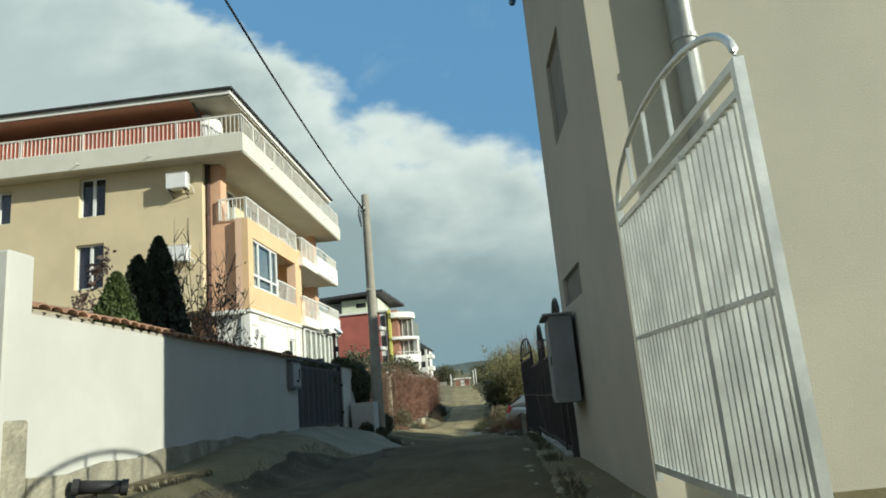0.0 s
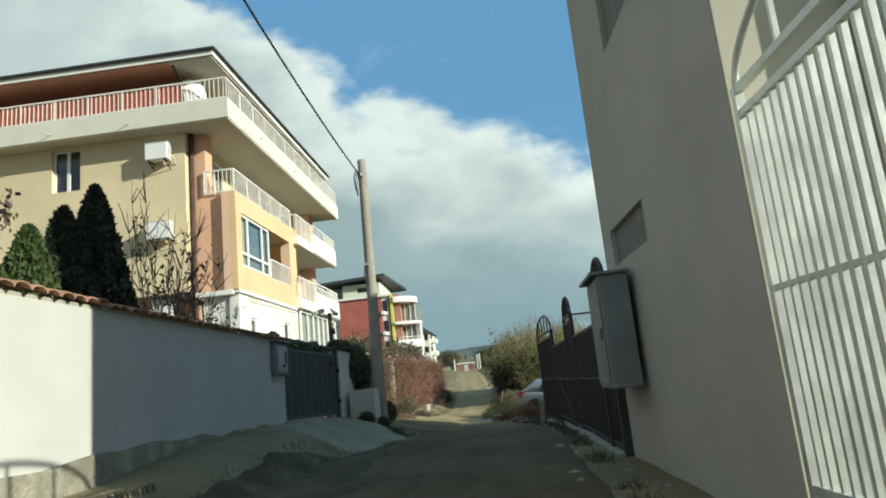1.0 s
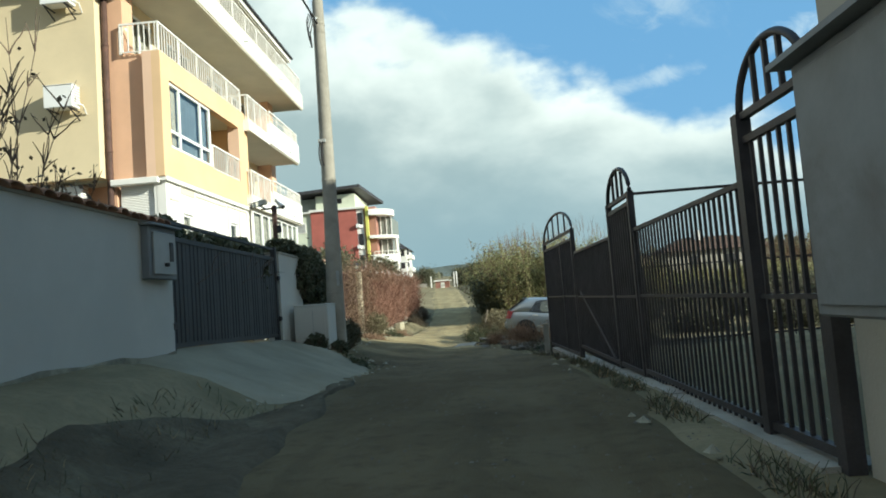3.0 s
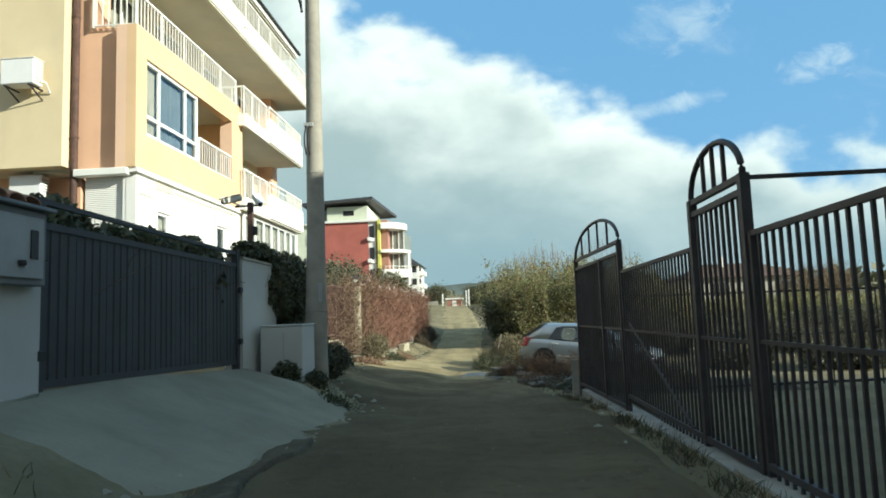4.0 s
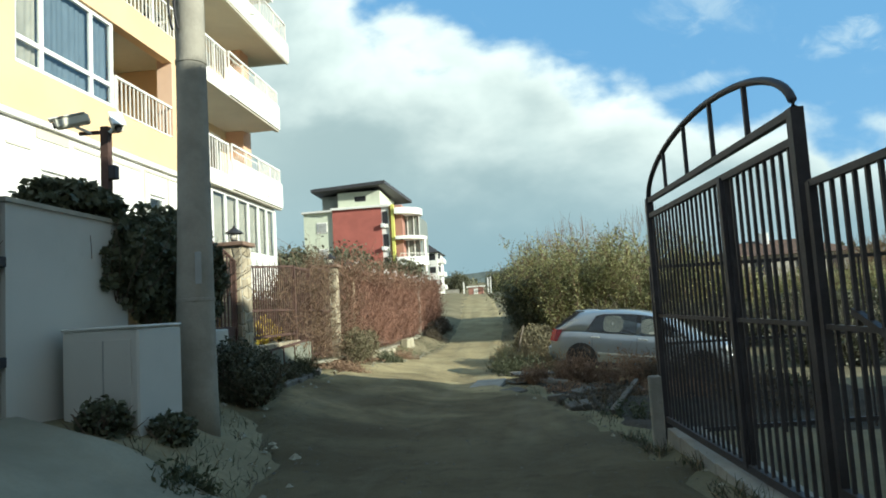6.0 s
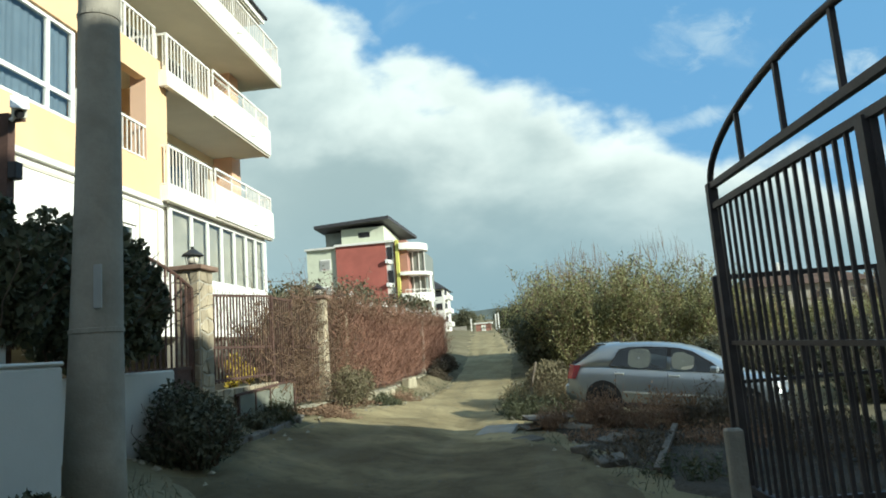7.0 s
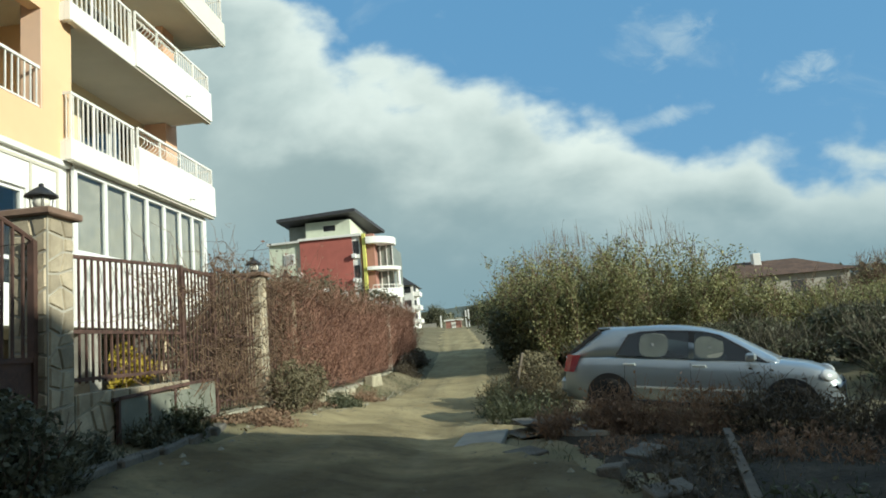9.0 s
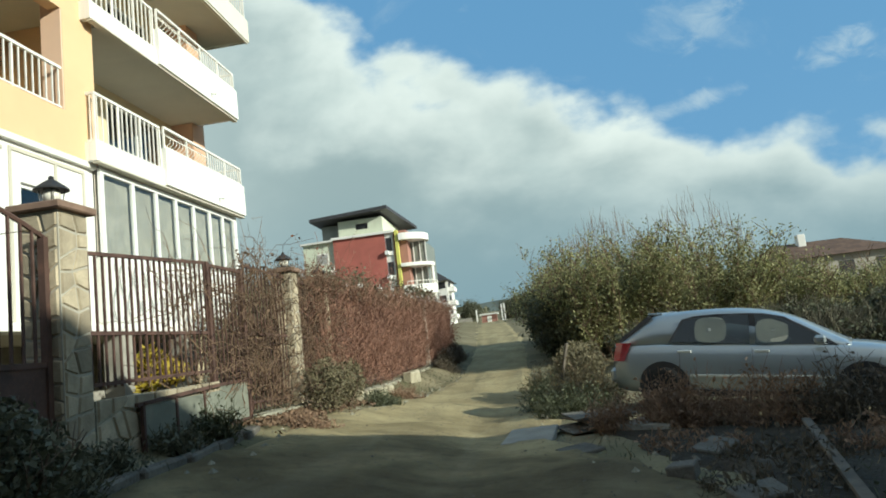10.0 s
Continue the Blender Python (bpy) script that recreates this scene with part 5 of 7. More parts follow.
# ---- the red house, further houses ----
def red_house():
    h = thing("red_house", (-18.5, 101, 3), "red and cream house with curved white balconies, dark flat roof", "house")
    part("red_wall", box(B(), -22.45, -16.15, 98.2, 110.0, 3.0, 14.75), "brick_red", h, "brick-red end wall")
    part("cap", box(B(), -22.6, -15.0, 97.9, 110.2, 14.76, 15.05), "white", h)
    u = part("upper_storey", holed(B(), "y", 98.6, 0.3, -21.75, -16.30, 15.06, 17.0, [(-19.6, -18.1, 15.75, 16.45)]), "pale_green", h)
    part("upper_room", box(B(), -21.75, -16.30, 98.95, 109, 15.06, 17.0), "pale_green", u)
    part("window", box(B(), -19.6, -18.1, 98.75, 98.8, 15.75, 16.45), "black_plastic", u)
    bm = B()
    v = [bm.verts.new(p) for p in ((-24.9, 97.4, 17.15), (-15.3, 97.0, 17.55), (-14.2, 112, 17.2), (-24.9, 112, 16.9))]
    w = [bm.verts.new(p.co + Vector((0, 0, 0.4))) for p in v]
    bm.faces.new(v[::-1])
    bm.faces.new(w)
    for i in range(4):
        bm.faces.new((v[i], v[(i + 1) % 4], w[(i + 1) % 4], w[i]))
    part("roof", bm, "dark_roof", h, "thin dark overhanging roof")
    part("stair_strip", box(B(), -16.14, -15.2, 98.3, 109, 3.0, 14.75), "white", h)
    for z in (12.6, 9.7, 6.8):
        w = part("window", box(B(), -16.0, -15.35, 98.24, 98.29, z, z + 1.6), "black_plastic", h)
        part("sill", box(B(), -16.1, -15.25, 98.15, 98.23, z - 0.5, z - 0.02), "white", w)
        part("air_unit", box(B(), -16.2, -15.7, 97.75, 98.14, z - 0.45, z + 0.05, 0.04), "pvc", w)
    part("yellow_fin", box(B(), -14.88, -14.52, 98.0, 98.6, 3.5, 15.0), "yellow", h, "tall yellow fin")
    part("front_wall", box(B(), -15.2, -13.6, 98.8, 110, 3.0, 15.0), "brick_pink", h)
    for z0, z1, r, rail in ((13.75, 14.55, 3.1, 0), (10.55, 10.95, 3.55, 0), (7.2, 8.3, 3.6, 1)):
        bm = B()
        pts = [(-14.4, 97.8)] + [(-14.4 + r * math.sin(a), 101.0 - 3.2 * math.cos(a)) for a in np.linspace(0.15, math.pi * 0.6, 14)] + [(-13.6, 104.5)]
        prism(bm, pts, z0, z1)
        b = part("balcony", bm, "white", h)
        if rail:
            bm = B()
            tube(bm, [(x, y, z1 + 0.4) for x, y in pts[1:-1]], 0.05, 5)
            for x, y in pts[1:-1]:
                tube(bm, [(x, y, z1), (x, y, z1 + 0.4)], 0.03, 4)
            part("railing", bm, "rail", b)
    part("balcony_glazing", box(B(), -13.59, -11.75, 100.8, 109, 3.0, 13.7), "dim_glazing", h, "grey-green glazed recess")
    for z0, z1 in ((11.0, 13.7), (8.3, 10.5), (5.0, 7.15)):
        for x in (-13.3, -12.5, -11.8):
            part("glazing_bar", box(B(), x, x + 0.12, 100.7, 100.79, z0, z1), "white", h)
    for x in (-11.15,):
        part("column", tube(B(), [(x, 100.5, 3.0), (x, 100.5, 10.54)], 0.22, 8), "white", h)
    g = part("side_wing", box(B(), -26.3, -22.46, 98.5, 110, 3.0, 14.6), "pale_green", h, "pale green side wing")
    part("wing_roof", prism(B(), [(-26.5, 98.2), (-22.5, 97.9), (-22.5, 110), (-26.5, 110)], 14.62, 14.85), "white", g)
    for z in (12.0, 8.6):
        part("window", box(B(), -24.6, -23.2, 98.43, 98.49, z, z + 1.4), "white", g)
        part("window", box(B(), -24.45, -23.35, 98.38, 98.425, z + 0.15, z + 1.25), "box", g)
    part("dark_storey", box(B(), -24.2, -21.8, 100.0, 109, 14.86, 16.9), "dim_glazing", h)


red_house()


def white_far_house():
    h = thing("white_far_house", (-15, 146, 4), "white house with a dark pitched roof and three balconies", "house")
    part("wall_block", box(B(), -19, -14.4, 142, 152, 3.5, 12.2), "white", h)
    bm = B()
    v = [bm.verts.new(p) for p in ((-19.8, 141, 12.2), (-13.8, 141, 12.2), (-13.8, 153, 12.2), (-19.8, 153, 12.2), (-16.8, 142.5, 14.4), (-16.8, 151.5, 14.4))]
    for f in ((0, 3, 2, 1), (0, 1, 4), (1, 2, 5, 4), (2, 3, 5), (3, 0, 4, 5)):
        bm.faces.new([v[i] for i in f])
    part("roof", bm, "dark_roof", h)
    for z in (5.2, 7.7, 10.2):
        b = part("balcony", box(B(), -14.4, -13.3, 142.5, 147, z, z + 0.8), "white", h)
        part("opening", box(B(), -14.39, -14.35, 142.8, 146.5, z + 0.85, z + 1.9), "black_plastic", b)
        for x in (-18.0, -16.0):
            part("window", box(B(), x, x + 1.2, 141.93, 141.98, z + 0.6, z + 1.8), "black_plastic", h)


white_far_house()


def gatehouse():
    s = thing("red_shed", (-9.2, 171, 4.2), "small red and white shed where the lane ends", "shed")
    part("wall_block", box(B(), -10.9, -7.6, 170, 173, 4.0, 5.9), "brick_pink", s)
    part("roof", prism(B(), [(-11.3, 169.6), (-7.2, 169.6), (-7.2, 173.4), (-11.3, 173.4)], 5.91, 6.2), "white", s)
    part("door", box(B(), -9.7, -8.7, 169.93, 169.98, 4.2, 5.6), "white", s)
    for x, t in ((-6.3, 7.9), (-5.7, 8.1), (-11.9, 7.2)):
        p = thing("gate_post", (x, 169.5, 4.2), "tall white gate post beside the red shed", "post", "gate posts")
        part("shaft", box(B(), x - 0.15, x + 0.15, 169.4, 169.7, 3.9, t, 0.03), "white", p)
    w = thing("roadside_wall", (-15, 160, 4), "low grey wall along the far end of the lane", "wall", kind="structure")
    part("wall_body", box(B(), -20, -12.2, 160, 160.3, 3.5, 5.4), "concrete", w)


gatehouse()


def roof_house(x, y, z, w, d, h, label, wall="white", roof="clay_roof"):
    o = thing("country_house", (x, y, z), label, "house")
    part("wall_block", box(B(), x - w / 2, x + w / 2, y - d / 2, y + d / 2, z - 1, z + h), wall, o)
    bm = B()
    e = 0.6
    v = [bm.verts.new(p) for p in ((x - w / 2 - e, y - d / 2 - e, z + h), (x + w / 2 + e, y - d / 2 - e, z + h), (x + w / 2 + e, y + d / 2 + e, z + h), (x - w / 2 - e, y + d / 2 + e, z + h),
                                   (x - w / 4, y, z + h + 1.7), (x + w / 4, y, z + h + 1.7))]
    for f in ((0, 3, 2, 1), (0, 1, 5, 4), (1, 2, 5), (2, 3, 4, 5), (3, 0, 4)):
        bm.faces.new([v[i] for i in f])
    r = part("roof", bm, roof, o)
    part("chimney", box(B(), x - w / 8, x - w / 8 + 0.7, y - 1.2, y - 0.5, z + h + 0.9, z + h + 2.4, 0.04), "white", r)
    for k in (-0.28, 0.05, 0.32):
        part("window", box(B(), x + k * w, x + k * w + 1.2, y - d / 2 - 0.05, y - d / 2 - 0.01, z + h - 1.9, z + h - 0.6), "black_plastic", o)


roof_house(26.4, 87, 2.4, 11.5, 8, 2.4, "low grey house, brown roof, white chimney, beyond the bushes", wall="grey_house", roof="brown_roof")


# ---- greenery ----
def leaf_mesh(name, centres, size, material, rng, stretch=1.6, up=0.0):
    """Small folded leaves, two triangles each way, at the given centres."""
    n = len(centres)
    c = np.asarray(centres, float)
    d = rng.normal(size=(n, 3))
    d[:, 2] += up
    d /= np.linalg.norm(d, axis=1)[:, None]
    e = np.cross(d, rng.normal(size=(n, 3)))
    e /= np.linalg.norm(e, axis=1)[:, None] + 1e-9
    s = size * rng.uniform(0.6, 1.3, (n, 1))
    v = np.stack([c - d * s * stretch / 2, c + e * s / 2, c + d * s * stretch / 2, c - e * s / 2], 1).reshape(-1, 3)
    f = np.arange(4 * n).reshape(-1, 4)
    me = bpy.data.meshes.new(name)
    me.from_pydata(v.tolist(), [], f.tolist())
    me.materials.append(M[material])
    return me


def leaves(name, parent, centres, size, material, rng, label="", **kw):
    ob = new(name, leaf_mesh(name, np.asarray(centres) - np.array(BASE[parent.name]), size, material, rng, **kw))
    ob.parent = parent
    BASE[ob.name] = BASE[parent.name]
    return tagged(ob, label, "", "", "stuff")


def twig_mesh(name, lines, radius, material):
    """Three-sided twigs along many short lines; radius falls to a third at the tip."""
    verts, faces = [], []
    for pts in lines:
        pts = np.asarray(pts, float)
        k = len(pts)
        t = np.gradient(pts, axis=0)
        t /= np.linalg.norm(t, axis=1)[:, None] + 1e-9
        a = np.cross(t, [0.31, 0.2, 0.93])
        a /= np.linalg.norm(a, axis=1)[:, None] + 1e-9
        b = np.cross(t, a)
        r = radius * np.linspace(1, 0.35, k)[:, None]
        o = len(verts)
        for j in range(3):
            ang = 2 * math.pi * j / 3
            ring = pts + r * (a * math.cos(ang) + b * math.sin(ang))
            verts.extend(ring.tolist())
        for i in range(k - 1):
            for j in range(3):
                p, q = o + j * k + i, o + ((j + 1) % 3) * k + i
                faces.append((p, q, q + 1, p + 1))
    me = bpy.data.meshes.new(name)
    me.from_pydata(verts, [], faces)
    me.materials.append(M[material])
    return me


def twigs(name, parent, lines, radius, material, label=""):
    base = np.array(BASE[parent.name])
    ob = new(name, twig_mesh(name, [np.asarray(l) - base for l in lines], radius, material))
    ob.parent = parent
    BASE[ob.name] = BASE[parent.name]
    return tagged(ob, label, "", "", "stuff")


def in_ball(rng, n, c, r, low=0.55):
    """Points in the outer part of an uneven ellipsoid."""
    d = rng.normal(size=(n, 3))
    d /= np.linalg.norm(d, axis=1)[:, None]
    lump = np.array([1 + 0.35 * noise.noise(Vector(v) * 2.3 + Vector(c)) for v in d])
    k = (rng.uniform(low ** 3, 1, n) ** (1 / 3)) * lump
    return np.asarray(c) + d * k[:, None] * np.asarray(r)


def wander(rng, start, way, length, n=6, bend=0.25):
    p, d = np.array(start, float), np.array(way, float)
    d /= np.linalg.norm(d)
    out = [p.copy()]
    for _ in range(n):
        d = d + rng.normal(size=3) * bend
        d /= np.linalg.norm(d)
        p = p + d * length / n
        out.append(p.copy())
    return np.array(out)


def thuja(x, y, top, r, material, label, seed):
    rng = np.random.default_rng(seed)
    z0 = ground_z(x, y) + 0.0
    t = thing("thuja", (x, y, z0), label, "conifer", "thujas behind the wall")
    part("trunk", tube(B(), [(x, y, z0 - 0.1), (x, y, top - 0.5)], 0.06, 7, 0.02), "bark", t)
    n = 17000
    h = rng.uniform(0, 1, n) ** 0.8
    a = rng.uniform(0, 2 * math.pi, n)
    lump = np.array([1 + 0.30 * noise.noise(Vector((math.cos(p) * 2.2, math.sin(p) * 2.2, q * 11))) for p, q in zip(a, h)])
    rr = r * lump * np.clip(1 - h, 0, 1) ** 0.66 * (0.75 + 0.25 * np.minimum(1, h * 6)) * rng.uniform(0.72, 1.0, n)
    c = np.stack([x + rr * np.cos(a), y + rr * np.sin(a), z0 + 0.15 + (top - z0 - 0.15) * h], 1)
    c[:, 0] = np.where(c[:, 2] < 2.75, np.minimum(c[:, 0], wall_x(y) - 0.31), c[:, 0])
    leaves("crown", t, c, 0.048, material, rng, stretch=2.4, up=1.2)


thuja(-3.88, 9.1, 3.52, 0.62, "thuja_green", "light green cone-shaped thuja behind the garden wall", 1)
thuja(-3.90, 9.66, 3.86, 0.62, "thuja_dark", "dark slender thuja behind the garden wall", 2)
thuja(-3.88, 10.2, 4.26, 0.66, "thuja_dark", "tall dark thuja behind the garden wall", 3)


def bare_shrub(x, y, top, spread, seed, label, leafiness=300, material="deadleaf", bald=0.7, stems=11, columns=False):
    rng = np.random.default_rng(seed)
    z0 = ground_z(x, y)
    s = thing("bare_shrub", (x, y, z0), label, "shrub", "shrubs behind the wall")
    lines, tips, mains = [], [], []
    for i in range(stems):
        a = rng.uniform(0, 2 * math.pi)
        way = (spread * math.cos(a) * 0.22, spread * math.sin(a) * 0.36, 1.0)
        main = wander(rng, (x + 0.08 * math.cos(a), y + 0.08 * math.sin(a), z0 - 0.05), way, (top - z0) * rng.uniform(0.62, 1.05), 9, 0.055)
        lines.append(main)
        mains.append(main)
        for j in () if columns else range(3, 9):
            for _ in range(2):
                sub = wander(rng, main[j], (rng.normal() * 0.42, rng.normal() * 0.42, 0.9), rng.uniform(0.18, 0.55), 5, 0.10)
                lines.append(sub)
                tips.append(sub[-1])
                tips.append(sub[2])
    twigs("branchwork", s, lines, 0.012, "bark")
    if columns:         # leaves hang close along the upright stems
        al = np.concatenate([np.linspace(p, q, 6) for m in mains for p, q in zip(m[3:], m[4:])])
        pick = al[rng.integers(0, len(al), leafiness)] + rng.normal(size=(leafiness, 3)) * (0.055, 0.055, 0.08)
    else:
        pick = np.array(tips)[rng.integers(0, len(tips), leafiness)] + rng.normal(size=(leafiness, 3)) * 0.06
    low = pick[:, 2] < top - bald
    leaves("leaves", s, pick[low], 0.05, material, rng)


bare_shrub(-4.5, 12.6, 5.0, 0.8, 11, "leafless garden shrub with thin upright twigs behind the wall")
bare_shrub(-4.9, 14.0, 5.5, 0.8, 12, "tall leafless shrub with thin upright twigs behind the wall", 160)
bare_shrub(-4.9, 14.9, 4.2, 0.7, 13, "leafless shrub with a few dark leaves behind the wall", 760)
bare_shrub(-5.05, 8.25, 4.05, 0.95, 15, "shrub with dark drying leaves behind the garden wall", 2600, "wine_leaf", -0.2, 7, True)
bare_shrub(-5.2, 9.4, 3.9, 0.4, 16, "slender shrub with dark drying leaves behind the garden wall", 700, "wine_leaf", -0.2, 3, True)


def ivy_mass(name, balls, n, seed, label, category="ivy", size=0.07, material="ivy", stems=True):
    rng = np.random.default_rng(seed)
    c0 = np.mean([b[0] for b in balls], axis=0)
    t = thing(name, (c0[0], c0[1], ground_z(c0[0], c0[1])), label, category)
    vol = np.array([np.prod(b[1]) ** (2 / 3) for b in balls])
    pts = np.concatenate([in_ball(rng, int(n * v / vol.sum()), c, r, 0.35) for (c, r), v in zip(balls, vol)])
    leaves("foliage", t, pts, size, material, rng)
    if stems:
        lines = []
        for c, r in balls:
            for _ in range(26):
                a = rng.uniform(0, 2 * math.pi)
                lines.append(wander(rng, (c[0] + r[0] * 0.2 * math.cos(a), c[1] + r[1] * 0.4 * math.sin(a), c[2] - r[2]), (math.cos(a) * 0.4, math.sin(a) * 0.4, 1), r[2] * 1.9, 6, 0.2))
        twigs("stemwork", t, lines, 0.008, "bark")
    return t


ivy_mass("ivy", [((-3.78, 22.7, 2.30), (0.42, 1.0, 0.66)), ((-3.65, 21.6, 2.30), (0.30, 0.45, 0.5)), ((-3.85, 21.25, 2.86), (0.34, 0.62, 0.20)), ((-3.74, 23.4, 2.26), (0.34, 0.5, 0.56))],
         30000, 21, "dark ivy that hangs over the white wall", size=0.055)
ivy_mass("hedge", [((-3.95, 16.3, 2.26), (0.33, 1.0, 0.58)), ((-3.95, 17.8, 2.28), (0.33, 1.1, 0.56)), ((-3.95, 19.2, 2.28), (0.33, 0.9, 0.54))], 22000, 22, "dark clipped hedge behind the steel gate", "hedge")
ivy_mass("verge_bush", [((-3.02, 20.32, 0.92), (0.22, 0.18, 0.20)), ((-2.66, 20.70, 0.78), (0.18, 0.22, 0.16))], 2200, 24, "low dark weeds around the service cabinet", "bush", 0.035)
ivy_mass("dark_bush", [((-3.12, 23.75, 0.92), (0.34, 0.42, 0.36)), ((-3.55, 24.0, 1.0), (0.36, 0.42, 0.42))], 8000, 25, "dense dark evergreen bush on the verge past the utility pole", "bush", 0.03, "dark_weed")
ivy_mass("fence_bush", [((-3.68, 31.2, 0.88), (0.34, 0.6, 0.44)), ((-3.66, 32.3, 0.84), (0.34, 0.6, 0.40))], 4200, 26, "dusty olive bush at the foot of the vine fence", "bush", 0.035, "dusty_olive")
ivy_mass("fence_bush", [((-3.72, 46.6, ground_z(-3.72, 46.6) + 0.3), (0.32, 1.2, 0.42)), ((-3.7, 49.6, ground_z(-3.7, 49.6) + 0.34), (0.34, 1.5, 0.5))], 5200, 28, "dark withered bush at the far end of the vine fence", "bush", 0.05, "deadleaf")
ivy_mass("verge_bush", [((0.50, 35.2, 0.40), (0.5, 0.95, 0.58)), ((0.75, 36.3, 0.42), (0.5, 0.8, 0.60))], 9000, 29, "dusty grey-green bush at the lane's edge", "bush", 0.04, "dusty_olive")
ivy_mass("yellow_bush", [((-4.48, 27.5, 1.55), (0.14, 0.22, 0.15)), ((-4.45, 27.85, 1.38), (0.16, 0.26, 0.15)), ((-4.5, 27.45, 1.28), (0.12, 0.16, 0.12))], 520, 27, "shrub with bright yellow autumn leaves behind the fence", "shrub", 0.06, "yellow_leaf")


def lane_bush(x, y, r, top, seed, material="olive", n=25000, label="overgrown olive-green roadside bush with upright shoots", size=0.058):
    rng = np.random.default_rng(seed)
    z0 = ground_z(x, y)
    t = thing("lane_bush", (x, y, z0), label, "bush", "roadside bushes")
    h = top - z0
    lines, pts = [], []
    for i in range(40):
        a = rng.uniform(0, 2 * math.pi)
        s = rng.uniform(0, 1) ** 0.5
        start = (x + 0.5 * r * s * math.cos(a), y + 0.5 * r * s * math.sin(a), z0 - 0.1)
        main = wander(rng, start, (0.55 * r * s * math.cos(a) / h * 1.6, 0.55 * r * s * math.sin(a) / h * 1.6, 1), h * rng.uniform(0.72, 1.08) * (1.08 - 0.35 * s), 9, 0.12)
        lines.append(main)
        for j in range(2, 9):
            for _ in range(3):
                lines.append(wander(rng, main[j], (rng.normal() * 0.55, rng.normal() * 0.55, 0.9), rng.uniform(0.4, 1.1), 4, 0.16))
                pts.append(lines[-1])
    shoots = []
    for _ in range(120):                   # thin bare shoots above the leaves
        a, s = rng.uniform(0, 2 * math.pi), rng.uniform(0, 1) ** 0.5
        shoots.append(wander(rng, (x + 0.8 * r * s * math.cos(a), y + 0.8 * r * s * math.sin(a), z0 + h * (0.9 - 0.35 * s * s)), (0.08 * rng.normal(), 0.08 * rng.normal(), 1), h * rng.uniform(0.06, 0.19), 4, 0.06))
    wood = "brown_vine" if material == "olive" else "dark_twig"
    twigs("branchwork", t, lines, 0.016, wood)
    twigs("shoot_tuft", t, shoots, 0.008, wood)
    allp = np.concatenate(pts)
    c = allp[rng.integers(0, len(allp), n)] + rng.normal(size=(n, 3)) * 0.13
    keep = c[:, 2] < z0 + h * rng.uniform(0.75, 1.0, n)
    leaves("foliage", t, c[keep], size, material, rng, stretch=1.7)
    return t


for i, (x, y, r, top) in enumerate(((1.9, 37.6, 1.7, 4.0), (4.1, 38.0, 1.9, 4.15), (1.2, 42.0, 1.5, 4.1), (6.2, 39.0, 1.9, 2.7), (9.0, 40.0, 2.2, 2.25), (0.85, 45.0, 1.2, 3.6),
                                    (3.6, 44.5, 2.2, 4.3), (12.4, 41.0, 2.4, 2.3), (16.2, 43.0, 2.8, 2.15), (20.5, 46.0, 3.0, 2.2))):
    lane_bush(-0.2 + (x + 0.2) * 1.45, 20.2 + (y - 20.2) * 1.45, r * 1.4, 1.37 + (top - 1.37) * 1.5, 40 + i)
for i, (x, y, r, top) in enumerate(((0.8, 39.6, 0.9, 1.5), (0.6, 44.3, 0.9, 1.6), (2.6, 35.2, 1.3, 1.25), (5.2, 35.4, 1.5, 1.35), (8.0, 36.0, 1.6, 1.5), (11.2, 36.3, 2.0, 1.55), (14.8, 37.5, 2.2, 1.65), (18.8, 39.5, 2.5, 1.75), (12.4, 33.5, 1.7, 1.2))):
    lane_bush(-0.2 + (x + 0.2) * 1.42, 20.2 + (y - 20.2) * 1.42, r * 1.3, 1.37 + (top - 1.37) * 1.42, 60 + i, "ivy", 8000, "low dark undergrowth below the roadside bushes", 0.08)


for i, (x, y, r, top) in enumerate(((6.6, 37.0, 1.4, 0.85), (9.0, 36.4, 1.6, 1.0), (11.6, 35.8, 1.7, 1.0), (14.2, 36.2, 2.0, 1.2), (8.4, 33.8, 1.2, 0.5), (11.0, 32.6, 1.4, 0.55), (13.8, 32.8, 1.6, 0.7))):
    lane_bush(x, y, r, top, 170 + i, "ivy", 4500, "low dark undergrowth beside the parked car", 0.06)
# the two at x 2.9 stand hidden, added to thicken the lane's shade
for i, (x, y, r, top) in enumerate(((1.25, 50.6, 1.3, 3.4), (1.7, 46.6, 1.3, 3.5), (1.2, 55.2, 1.4, 4.0), (2.9, 48.6, 1.4, 3.5), (2.9, 52.8, 1.5, 3.7), (1.5, 58.4, 1.4, 3.9))):
    lane_bush(x, y, r, top, 77 + i, "ivy", 18000, "dense dark thicket at the lane's edge", 0.095)
for i, (x, y, r, top) in enumerate(((-6.3, 36.0, 1.5, 3.5), (-7.2, 41.0, 1.8, 3.9), (-7.4, 47.0, 2.0, 4.1), (-8.0, 54.0, 2.2, 4.6))):
    lane_bush(x, y, r, top, 330 + i, "dusty_olive", 9000, "dusty olive scrub in the garden behind the vine fence", 0.07)
lane_bush(27.0, 66.0, 2.2, 5.4, 75, "olive", 500, "tall bare feathery shrub beyond the roadside bushes")
lane_bush(24.0, 64.0, 2.0, 4.9, 76, "olive", 900, "tall bare feathery shrub beyond the roadside bushes")


